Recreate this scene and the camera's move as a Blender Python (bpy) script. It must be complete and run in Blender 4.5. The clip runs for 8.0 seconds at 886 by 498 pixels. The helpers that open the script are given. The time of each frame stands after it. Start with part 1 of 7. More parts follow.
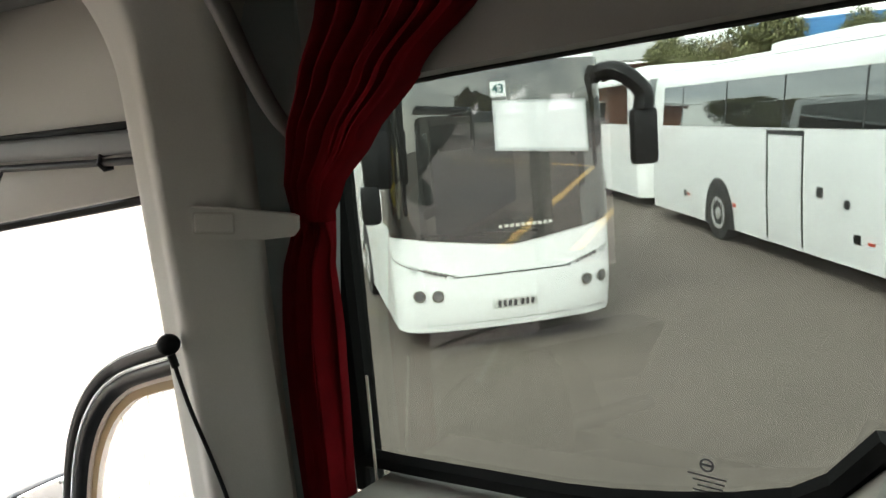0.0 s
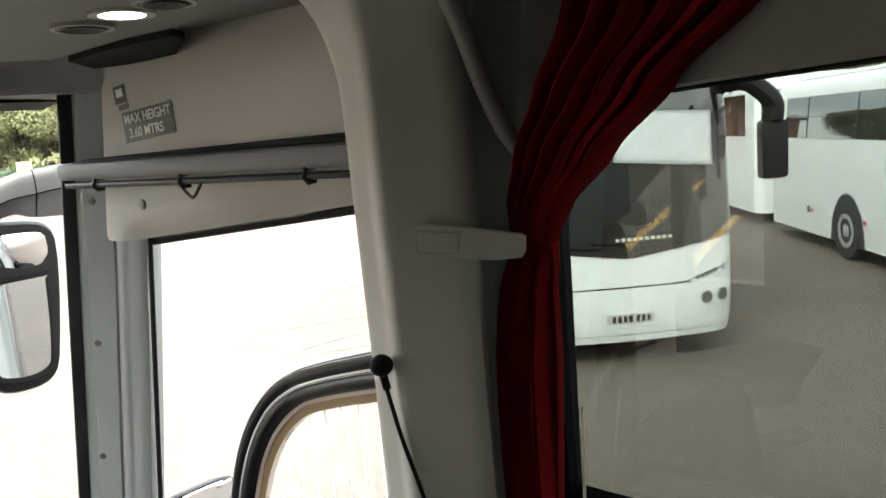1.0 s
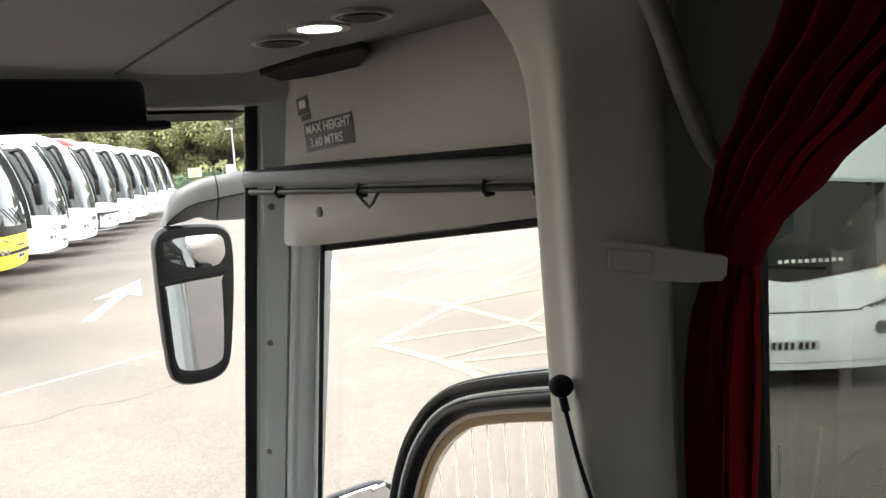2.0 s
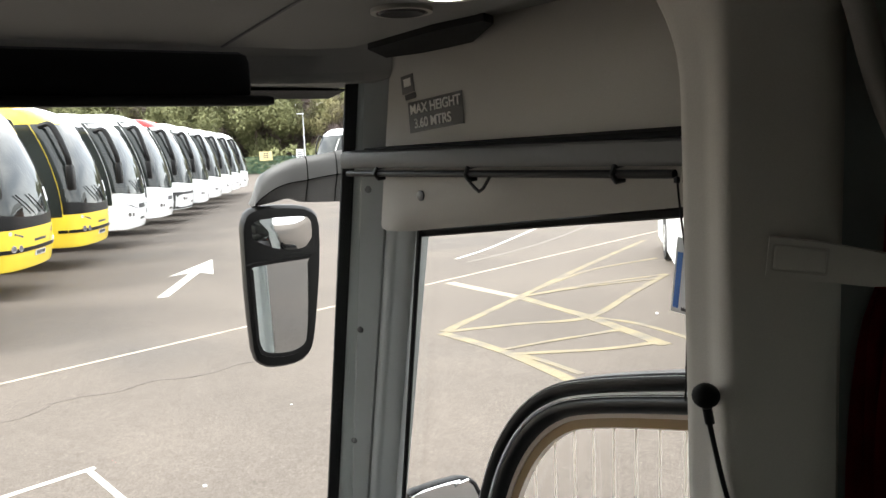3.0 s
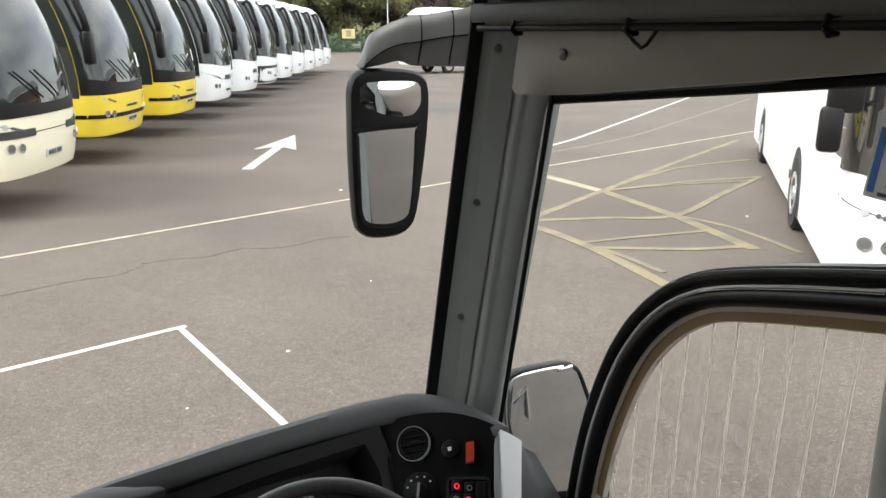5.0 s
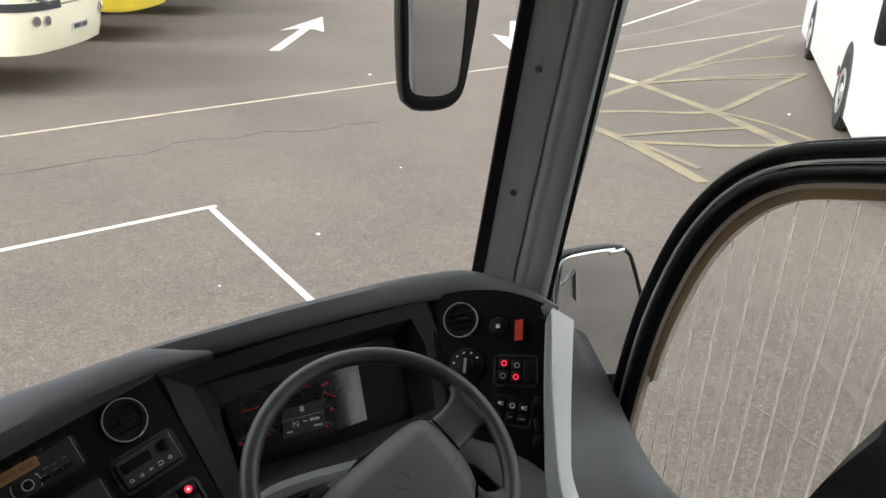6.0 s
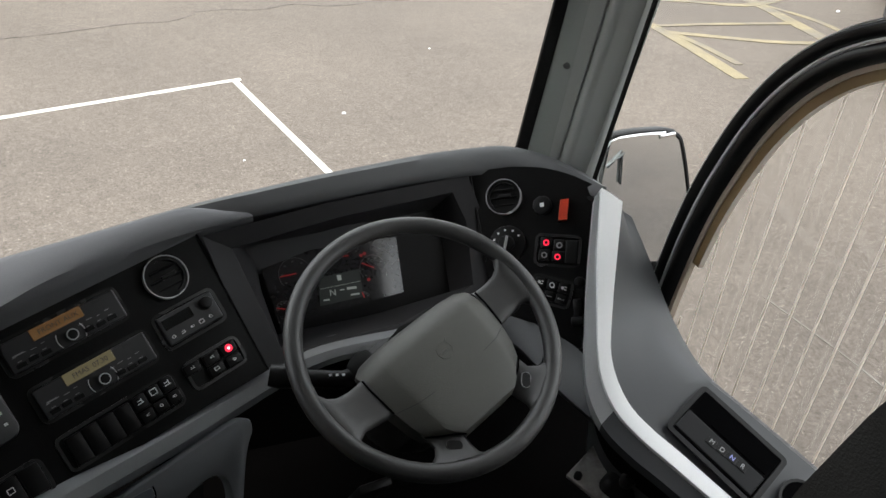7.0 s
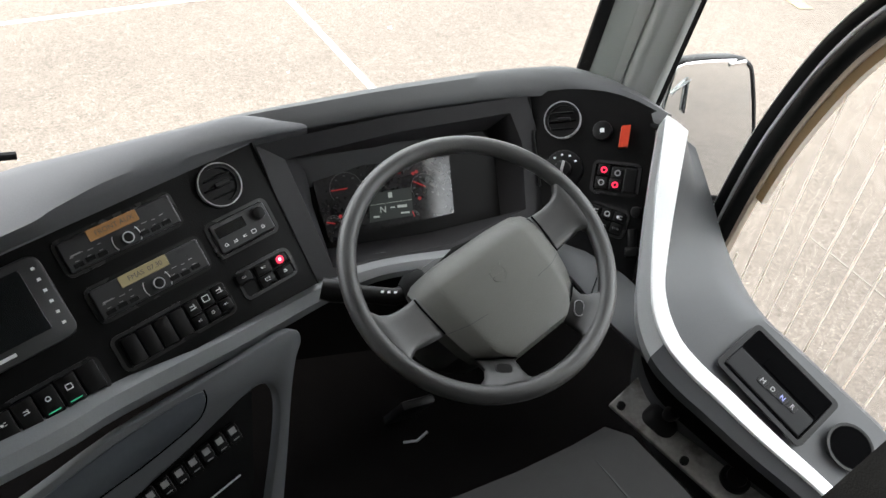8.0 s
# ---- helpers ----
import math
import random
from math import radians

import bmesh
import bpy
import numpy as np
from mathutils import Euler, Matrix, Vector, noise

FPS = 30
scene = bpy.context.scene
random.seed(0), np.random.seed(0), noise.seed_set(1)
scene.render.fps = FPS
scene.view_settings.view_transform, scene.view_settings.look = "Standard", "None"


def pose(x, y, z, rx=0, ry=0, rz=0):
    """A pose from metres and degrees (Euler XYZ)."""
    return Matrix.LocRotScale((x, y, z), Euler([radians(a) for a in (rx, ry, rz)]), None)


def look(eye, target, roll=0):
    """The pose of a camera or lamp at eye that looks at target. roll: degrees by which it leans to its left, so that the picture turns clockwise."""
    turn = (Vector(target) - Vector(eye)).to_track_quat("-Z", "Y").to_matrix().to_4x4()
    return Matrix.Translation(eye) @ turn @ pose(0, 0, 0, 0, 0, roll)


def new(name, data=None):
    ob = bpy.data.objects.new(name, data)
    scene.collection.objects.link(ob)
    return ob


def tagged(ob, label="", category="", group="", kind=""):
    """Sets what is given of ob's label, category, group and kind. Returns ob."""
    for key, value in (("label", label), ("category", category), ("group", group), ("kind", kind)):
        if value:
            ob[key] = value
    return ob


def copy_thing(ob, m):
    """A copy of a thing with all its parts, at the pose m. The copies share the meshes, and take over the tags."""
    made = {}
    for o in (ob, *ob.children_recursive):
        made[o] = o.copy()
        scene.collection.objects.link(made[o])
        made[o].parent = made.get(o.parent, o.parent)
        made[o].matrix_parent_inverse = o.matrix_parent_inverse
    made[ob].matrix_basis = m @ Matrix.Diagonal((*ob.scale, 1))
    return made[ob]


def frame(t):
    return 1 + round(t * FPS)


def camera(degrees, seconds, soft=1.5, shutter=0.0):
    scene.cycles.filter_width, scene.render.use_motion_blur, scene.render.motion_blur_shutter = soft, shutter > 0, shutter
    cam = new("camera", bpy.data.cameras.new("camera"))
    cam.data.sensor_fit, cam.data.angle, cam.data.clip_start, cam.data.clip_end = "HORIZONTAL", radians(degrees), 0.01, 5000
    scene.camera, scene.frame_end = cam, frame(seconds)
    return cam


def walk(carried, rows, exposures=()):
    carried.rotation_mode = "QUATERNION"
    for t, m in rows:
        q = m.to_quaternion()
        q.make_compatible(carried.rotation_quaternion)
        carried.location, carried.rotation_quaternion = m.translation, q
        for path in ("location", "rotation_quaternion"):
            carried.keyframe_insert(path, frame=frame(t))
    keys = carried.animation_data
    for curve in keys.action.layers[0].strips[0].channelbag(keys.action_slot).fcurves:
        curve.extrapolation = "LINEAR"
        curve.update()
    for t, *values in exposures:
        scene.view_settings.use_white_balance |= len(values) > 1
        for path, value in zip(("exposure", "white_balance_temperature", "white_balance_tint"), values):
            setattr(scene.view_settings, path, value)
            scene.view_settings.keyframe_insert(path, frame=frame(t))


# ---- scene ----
cam = camera(60.0, 8.0)
PATH = [
    (0, (0.041, 0.296, 2.639), (1.591, 1.513, 2.298), -4.7),
    (0.5, (0.019, 0.375, 2.648), (1.488, 1.695, 2.332), -4.7),
    (1, (-0.022, 0.469, 2.658), (1.367, 1.877, 2.363), -4.4),
    (1.5, (-0.045, 0.516, 2.666), (1.258, 2.009, 2.398), -3.9),
    (2, (-0.047, 0.528, 2.663), (1.067, 2.171, 2.423), -3.7),
    (3.5, (-0.085, 0.702, 2.646), (0.854, 2.445, 2.363), -1.8),
    (4, (-0.088, 0.73, 2.631), (0.788, 2.492, 2.277), -1.0),
    (5.3, (-0.127, 0.818, 2.581), (0.615, 2.572, 1.97), 0.5),
    (5.5, (-0.131, 0.838, 2.567), (0.591, 2.58, 1.902), 0.7),
    (6, (-0.158, 0.871, 2.527), (0.525, 2.571, 1.725), 1.6),
    (6.5, (-0.18, 0.891, 2.5), (0.464, 2.54, 1.569), 2.6),
    (7, (-0.202, 0.915, 2.47), (0.404, 2.501, 1.414), 4.0),
    (7.5, (-0.22, 0.937, 2.457), (0.352, 2.465, 1.3), 4.6),
    (8, (-0.233, 0.946, 2.447), (0.268, 2.446, 1.222), 5.6),
]
EXPOSURES = [(0.0, 3.16), (1.0, 2.85), (2.0, 2.48), (3.5, 1.62), (4.2, 1.48), (5.5, 1.15), (6.5, 1.2), (7.0, 1.52), (7.5, 1.93), (8.0, 2.52)]
walk(cam, [(t, look(eye, target, roll)) for t, eye, target, roll in PATH], EXPOSURES)


# ---- light ----
world = bpy.data.worlds.new("sky")
scene.world = world
world.use_nodes = True
wn, wl = world.node_tree.nodes, world.node_tree.links
wn.clear()
SUN_UP, SUN_TURN = radians(40), radians(258)
sky = wn.new("ShaderNodeTexSky")
sky.sky_type, sky.sun_disc, sky.sun_elevation, sky.sun_rotation = "NISHITA", False, SUN_UP, SUN_TURN
w_co = wn.new("ShaderNodeTexCoord")
w_map = wn.new("ShaderNodeMapping")
w_map.inputs["Scale"].default_value = (1.0, 1.0, 3.2)
w_noise = wn.new("ShaderNodeTexNoise")
w_noise.inputs["Scale"].default_value, w_noise.inputs["Detail"].default_value = 2.6, 7.0
w_ramp = wn.new("ShaderNodeValToRGB")
w_ramp.color_ramp.elements[0].position, w_ramp.color_ramp.elements[0].color = 0.32, (5.0, 5.2, 5.6, 1)
w_ramp.color_ramp.elements[1].position, w_ramp.color_ramp.elements[1].color = 0.68, (11.5, 11.3, 11.0, 1)
w_mix = wn.new("ShaderNodeMix")
w_mix.data_type = "RGBA"
w_mix.inputs["Factor"].default_value = 0.85
w_bg, w_out = wn.new("ShaderNodeBackground"), wn.new("ShaderNodeOutputWorld")
w_bg.inputs["Strength"].default_value = 0.15
wl.new(w_co.outputs["Generated"], w_map.inputs["Vector"])
wl.new(w_map.outputs["Vector"], w_noise.inputs["Vector"])
wl.new(w_noise.outputs["Fac"], w_ramp.inputs["Fac"])
wl.new(sky.outputs["Color"], w_mix.inputs[6])
wl.new(w_ramp.outputs["Color"], w_mix.inputs[7])
wl.new(w_mix.outputs[2], w_bg.inputs["Color"])
wl.new(w_bg.outputs["Background"], w_out.inputs["Surface"])
sun = new("sun", bpy.data.lights.new("sun", "SUN"))
sun.data.energy, sun.data.angle, sun.data.color = 1.7, radians(24), (1.0, 0.97, 0.92)
sun.matrix_basis = look((20 * math.sin(SUN_TURN), 20 * math.cos(SUN_TURN), 20 * math.tan(SUN_UP)), (0, 0, 0))


# ---- materials ----
def mat(name, colour, rough=0.5, metal=0.0, vary=0.12, scale=8.0, fine=120.0, bump=0.0, gloss=0.5, stain=None, per_piece=0.0):
    m = bpy.data.materials.new(name)
    m.use_nodes = True
    n, l = m.node_tree.nodes, m.node_tree.links
    b = n["Principled BSDF"]
    b.inputs["Roughness"].default_value, b.inputs["Metallic"].default_value = rough, metal
    b.inputs["Specular IOR Level"].default_value = gloss
    co = n.new("ShaderNodeTexCoord")
    big, small = n.new("ShaderNodeTexNoise"), n.new("ShaderNodeTexNoise")
    big.inputs["Scale"].default_value, big.inputs["Detail"].default_value = scale, 5
    small.inputs["Scale"].default_value, small.inputs["Detail"].default_value = fine, 3
    add = n.new("ShaderNodeMath")
    add.operation = "ADD"
    l.new(co.outputs["Object"], big.inputs["Vector"])
    l.new(co.outputs["Object"], small.inputs["Vector"])
    l.new(big.outputs["Fac"], add.inputs[0])
    l.new(small.outputs["Fac"], add.inputs[1])
    rng = n.new("ShaderNodeMapRange")
    rng.inputs["From Min"].default_value, rng.inputs["From Max"].default_value = 0.6, 1.4
    rng.inputs["To Min"].default_value, rng.inputs["To Max"].default_value = 1 - vary, 1 + vary
    l.new(add.outputs[0], rng.inputs["Value"])
    vm = n.new("ShaderNodeVectorMath")
    vm.operation = "SCALE"
    vm.inputs[0].default_value = colour
    l.new(rng.outputs["Result"], vm.inputs["Scale"])
    out = vm.outputs["Vector"]
    if stain:
        st = n.new("ShaderNodeTexNoise")
        st.inputs["Scale"].default_value, st.inputs["Detail"].default_value = stain[0], 4
        l.new(co.outputs["Object"], st.inputs["Vector"])
        r2 = n.new("ShaderNodeMapRange")
        r2.inputs["From Min"].default_value, r2.inputs["From Max"].default_value = stain[1], stain[2]
        l.new(st.outputs["Fac"], r2.inputs["Value"])
        mx = n.new("ShaderNodeMix")
        mx.data_type = "RGBA"
        mx.inputs[7].default_value = (*stain[3], 1)
        l.new(r2.outputs["Result"], mx.inputs["Factor"])
        l.new(out, mx.inputs[6])
        out = mx.outputs[2]
    if per_piece:
        info = n.new("ShaderNodeObjectInfo")
        r3 = n.new("ShaderNodeMapRange")
        r3.inputs["To Min"].default_value, r3.inputs["To Max"].default_value = 1 - per_piece, 1 + per_piece
        l.new(info.outputs["Random"], r3.inputs["Value"])
        v3 = n.new("ShaderNodeVectorMath")
        v3.operation = "SCALE"
        l.new(out, v3.inputs[0])
        l.new(r3.outputs["Result"], v3.inputs["Scale"])
        out = v3.outputs["Vector"]
    l.new(out, b.inputs["Base Color"])
    rr = n.new("ShaderNodeMapRange")
    spread = 0.08 if rough > 0.15 else 0.0
    rr.inputs["To Min"].default_value, rr.inputs["To Max"].default_value = max(rough - spread, 0.01), min(rough + spread, 1)
    l.new(big.outputs["Fac"], rr.inputs["Value"])
    l.new(rr.outputs["Result"], b.inputs["Roughness"])
    if bump:
        bp = n.new("ShaderNodeBump")
        bp.inputs["Strength"].default_value, bp.inputs["Distance"].default_value = bump, 0.002
        l.new(small.outputs["Fac"], bp.inputs["Height"])
        l.new(bp.outputs["Normal"], b.inputs["Normal"])
    return m


def glass(name, tint, shine=0.05, rough=0.0):
    m = bpy.data.materials.new(name)
    m.use_nodes = True
    n, l = m.node_tree.nodes, m.node_tree.links
    n.clear()
    tr, gl, mx, o = (n.new("ShaderNode" + k) for k in ("BsdfTransparent", "BsdfGlossy", "MixShader", "OutputMaterial"))
    tr.inputs["Color"].default_value = (*tint, 1)
    gl.inputs["Roughness"].default_value = rough
    fr, pw, ml = n.new("ShaderNodeLayerWeight"), n.new("ShaderNodeMath"), n.new("ShaderNodeMath")
    pw.operation, ml.operation = "POWER", "MULTIPLY_ADD"
    pw.inputs[1].default_value = 4.0
    ml.inputs[1].default_value, ml.inputs[2].default_value = 0.6, shine
    l.new(fr.outputs["Facing"], pw.inputs[0])
    l.new(pw.outputs[0], ml.inputs[0])
    l.new(ml.outputs[0], mx.inputs["Fac"])
    l.new(tr.outputs[0], mx.inputs[1])
    l.new(gl.outputs[0], mx.inputs[2])
    l.new(mx.outputs[0], o.inputs["Surface"])
    return m


def pale(name, colour, share):
    """A thin pale coating that daylight shines through."""
    m = mat(name, colour, 0.6, vary=0.06)
    n, l = m.node_tree.nodes, m.node_tree.links
    tl, mx = n.new("ShaderNodeBsdfTranslucent"), n.new("ShaderNodeMixShader")
    tl.inputs["Color"].default_value, mx.inputs["Fac"].default_value = (*colour, 1), share
    l.new(n["Principled BSDF"].outputs[0], mx.inputs[1])
    l.new(tl.outputs[0], mx.inputs[2])
    l.new(mx.outputs[0], n["Material Output"].inputs["Surface"])
    return m


def lit(name, colour, power):
    m = bpy.data.materials.new(name)
    m.use_nodes = True
    b = m.node_tree.nodes["Principled BSDF"]
    b.inputs["Base Color"].default_value = (*colour, 1)
    b.inputs["Emission Color"].default_value = (*colour, 1)
    b.inputs["Emission Strength"].default_value = power
    return m


ASPHALT = mat("asphalt", (0.128, 0.107, 0.0905), 0.9, vary=0.3, scale=0.35, fine=55, bump=0.6, gloss=0.3, stain=(0.12, 0.55, 0.75, (0.075, 0.07, 0.066)))


def asphalt():
    m = bpy.data.materials["asphalt"]
    n, l = m.node_tree.nodes, m.node_tree.links
    b = n["Principled BSDF"]
    co = n.new("ShaderNodeTexCoord")
    out = b.inputs["Base Color"].links[0].from_socket
    for size, low, high, dark, light in ((105.0, 0.95, 0.99, 1.0, 1.7), (85.0, 0.1, 0.98, 0.85, 1.15), (40.0, 0.1, 0.9, 0.92, 1.08), (11.0, 0.1, 0.9, 0.96, 1.04)):
        vo = n.new("ShaderNodeTexVoronoi")
        vo.inputs["Scale"].default_value = size
        rg = n.new("ShaderNodeMapRange")
        rg.inputs["From Min"].default_value, rg.inputs["From Max"].default_value = low, high
        rg.inputs["To Min"].default_value, rg.inputs["To Max"].default_value = dark, light
        sp = n.new("ShaderNodeSeparateColor")
        ml = n.new("ShaderNodeVectorMath")
        ml.operation = "SCALE"
        l.new(co.outputs["Object"], vo.inputs["Vector"])
        l.new(vo.outputs["Color"], sp.inputs["Color"])
        l.new(sp.outputs[0], rg.inputs["Value"])
        l.new(out, ml.inputs[0])
        l.new(rg.outputs["Result"], ml.inputs["Scale"])
        out = ml.outputs["Vector"]
    l.new(out, b.inputs["Base Color"])


asphalt()
LINE_WHITE = mat("line_white", (0.52, 0.5, 0.45), 0.8, vary=0.2, scale=3, fine=60, stain=(9, 0.56, 0.7, (0.3, 0.29, 0.27)))
LINE_DULL = mat("line_dull", (0.42, 0.36, 0.28), 0.85, vary=0.3, scale=3, fine=50, stain=(4, 0.5, 0.68, (0.26, 0.22, 0.17)))
LINE_BRIGHT = mat("line_bright", (0.75, 0.5, 0.14), 0.8, vary=0.15, scale=3, fine=50)
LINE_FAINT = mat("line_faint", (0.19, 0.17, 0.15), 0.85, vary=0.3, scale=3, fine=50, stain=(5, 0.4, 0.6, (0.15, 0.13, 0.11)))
LINE_YELLOW = mat("line_yellow", (0.225, 0.185, 0.11), 0.85, vary=0.3, scale=3, fine=50, stain=(2.6, 0.42, 0.68, (0.152, 0.13, 0.103)))
CRACK = mat("crack_dark", (0.055, 0.048, 0.042), 0.95, vary=0.4, scale=6, fine=60, stain=(5, 0.4, 0.55, (0.11, 0.094, 0.08)))
LINE_PALE = mat("line_pale", (0.36, 0.315, 0.225), 0.85, vary=0.3, scale=3, fine=50, stain=(3.0, 0.45, 0.7, (0.2, 0.175, 0.145)))
PLASTIC_GREY = mat("trim_grey", (0.35, 0.328, 0.29), 0.62, vary=0.05, scale=4, fine=400, bump=0.12)
PLASTIC_PALE = mat("pillar_grey", (0.42, 0.395, 0.355), 0.6, vary=0.05, scale=4, fine=400, bump=0.12)
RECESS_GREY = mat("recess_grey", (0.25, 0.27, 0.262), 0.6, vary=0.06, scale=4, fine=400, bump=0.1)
PLASTIC_BLUE = mat("frame_grey", (0.27, 0.28, 0.27), 0.55, vary=0.06, scale=5, fine=350, bump=0.1)
CEILING_GREY = mat("ceiling_cloth", (0.17, 0.165, 0.155), 0.8, vary=0.08, scale=5, fine=500, bump=0.2)
DASH_TOP = mat("dash_top_grey", (0.128, 0.128, 0.133), 0.75, vary=0.08, scale=5, fine=450, bump=0.25)
DASH_HOOD = mat("dash_hood_grey", (0.064, 0.0645, 0.067), 0.55, vary=0.08, scale=5, fine=450, bump=0.25)
FRAME_BLACK = mat("frame_black", (0.0022, 0.0022, 0.0022), 0.35, gloss=0.25, vary=0.1, scale=9)
DASH_BLACK = mat("dash_black", (0.0042, 0.004, 0.0042), 0.4, gloss=0.16, vary=0.15, scale=6, fine=450, bump=0.2)
TRAY_GREY = mat("tray_grey", (0.085, 0.089, 0.096), 0.42, vary=0.06, scale=5, fine=450, bump=0.15)
DASH_BAND = mat("dash_band_grey", (0.215, 0.22, 0.232), 0.5, vary=0.06, scale=5, fine=450, bump=0.15)
BINNACLE = mat("binnacle_black", (0.034, 0.033, 0.035), 0.6, gloss=0.2, vary=0.1, scale=8, fine=500, bump=0.2)
BLACK = mat("black_plastic", (0.006, 0.0056, 0.0058), 0.42, gloss=0.22, vary=0.12, scale=9, fine=300, bump=0.08)
BLACK_SOFT = mat("black_rubber", (0.0045, 0.0045, 0.0045), 0.7, gloss=0.15, vary=0.15, scale=9, fine=300, bump=0.15)
WHEEL_SKIN = mat("wheel_skin", (0.042, 0.041, 0.0405), 0.38, gloss=0.55, vary=0.1, scale=12, fine=600, bump=0.3)
HUB_GREY = mat("hub_grey", (0.094, 0.0925, 0.084), 0.5, gloss=0.4, vary=0.06, scale=9, fine=600, bump=0.3)
SIDE_GREY = mat("side_grey", (0.047, 0.0485, 0.052), 0.5, vary=0.06, scale=5, fine=450, bump=0.15)
PLASTIC_DARK = mat("lining_dark", (0.165, 0.154, 0.14), 0.65, vary=0.06, scale=4, fine=400, bump=0.12)
STRIP = mat("bright_strip", (0.92, 0.92, 0.92), 0.32, 0.0, vary=0.03, scale=8, fine=300)
STRIP_EDGE = mat("strip_edge_silver", (0.4, 0.405, 0.41), 0.35, 0.25, vary=0.05, scale=8, fine=300)
SILVER = mat("silver_trim", (0.62, 0.63, 0.64), 0.3, 0.35, vary=0.05, scale=8, fine=300)
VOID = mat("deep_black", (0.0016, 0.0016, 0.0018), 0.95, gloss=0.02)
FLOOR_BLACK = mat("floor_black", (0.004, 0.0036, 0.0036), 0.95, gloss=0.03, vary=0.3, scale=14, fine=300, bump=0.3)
CHROME = mat("chrome", (0.8, 0.8, 0.8), 0.08, 1.0, vary=0.04)
RIM_SILVER = mat("rim_silver", (0.62, 0.62, 0.61), 0.32, 0.55, vary=0.08, scale=12)
RED_CLOTH = mat("curtain_cloth", (0.135, 0.004, 0.007), 0.9, vary=0.3, scale=25, fine=700, bump=0.4, gloss=0.05)
CREAM_PALE = pale("lip_pale", (0.62, 0.54, 0.46), 0.5)
WIRE = pale("wire_pale", (0.85, 0.8, 0.74), 0.5)
CREAM = pale("blind_cream", (0.3, 0.215, 0.12), 0.45)
PAINT_WHITE = mat("paint_white", (0.87, 0.88, 0.88), 0.22, vary=0.03, scale=1.5, fine=60, stain=(0.8, 0.6, 0.9, (0.7, 0.69, 0.66)))
PAINT_OWN = mat("paint_blue_grey", (0.085, 0.105, 0.13), 0.25, 0.3, vary=0.05, scale=1.5, fine=60)
PAINT_CREAM = mat("paint_cream", (0.82, 0.76, 0.58), 0.22, vary=0.03, scale=1.5, fine=60)
PAINT_YELLOW = mat("paint_yellow", (0.8, 0.6, 0.055), 0.22, vary=0.03, scale=1.5, fine=60)
PAINT_RED = mat("paint_red", (0.6, 0.02, 0.02), 0.25, vary=0.04)
SEAM_PALE = mat("seam_pale", (0.5, 0.5, 0.49), 0.5)
SEAM = mat("seam_dark", (0.03, 0.03, 0.032), 0.6)
TYRE = mat("tyre", (0.022, 0.021, 0.02), 0.85, vary=0.25, scale=12, bump=0.3)
DARK_GLASS = mat("dark_glass", (0.2, 0.21, 0.21), 0.015, 0.9, vary=0.05)
GLASS_CLEAR = glass("clear_glass", (0.96, 0.975, 0.97), 0.012)
GLASS_TINT = glass("tinted_glass", (0.37, 0.395, 0.375), 0.042)
MIRROR = mat("mirror_glass", (0.75, 0.76, 0.76), 0.02, 1.0, vary=0.0)
LAMP_LIT = lit("lamp_lit", (1.0, 0.98, 0.92), 6.0)
LED_RED = lit("led_red", (1.0, 0.02, 0.06), 0.5)
PLATE_METAL = mat("plate_metal", (0.4, 0.385, 0.375), 0.4, 0.3, vary=0.2, scale=14, stain=(18, 0.5, 0.7, (0.12, 0.11, 0.1)))
RED_SWITCH = mat("red_switch", (0.55, 0.05, 0.02), 0.4)


BLIND_GREY = mat("blind_grey", (0.10, 0.099, 0.095), 0.55, 0.0, vary=0.06)
SCREW = mat("screw_grey", (0.07, 0.07, 0.068), 0.45, 0.3)
STICKER = mat("sticker_grey", (0.045, 0.042, 0.036), 0.55, vary=0.15, scale=40)
LEGEND_W = mat("legend_bright", (0.62, 0.6, 0.55), 0.5)
PAPER = mat("paper_white", (0.72, 0.73, 0.74), 0.7, vary=0.04)
BLUE_INK = mat("ink_blue", (0.02, 0.14, 0.5), 0.5)
INK = mat("ink_dark", (0.06, 0.06, 0.07), 0.6)
ARM_GREY = mat("arm_grey", (0.075, 0.073, 0.072), 0.4, vary=0.06)
FENCE_GREEN = mat("fence_green", (0.02, 0.07, 0.04), 0.5)
SIGN_YELLOW = mat("sign_yellow", (0.6, 0.5, 0.25), 0.5)
SIGN_BROWN = mat("fascia_brown", (0.3, 0.12, 0.07), 0.6)
SIGN_TEAL = mat("digit_teal", (0.02, 0.1, 0.1), 0.5)
POST_GREY = mat("post_grey", (0.45, 0.46, 0.47), 0.45, 0.2)
BRICK = mat("brick_red", (0.3, 0.13, 0.08), 0.85, vary=0.3, scale=6, fine=40)
ROOF_GREY = mat("roof_grey", (0.34, 0.34, 0.33), 0.7, vary=0.15, scale=1)
ROOF_BLUE = mat("roof_blue", (0.05, 0.2, 0.45), 0.5, vary=0.1, scale=1)
WALL_PALE = mat("wall_pale", (0.55, 0.56, 0.55), 0.6, vary=0.08, scale=1)


# ---- building tools ----
ROOT = {}


def thing(name, label="", category="", m=None, group="", kind=""):
    ob = new(name)
    m = m if m is not None else Matrix()
    ob.matrix_basis = m
    ob.empty_display_size = 0.1
    ROOT[ob.name] = m
    return tagged(ob, label, category, group, kind)


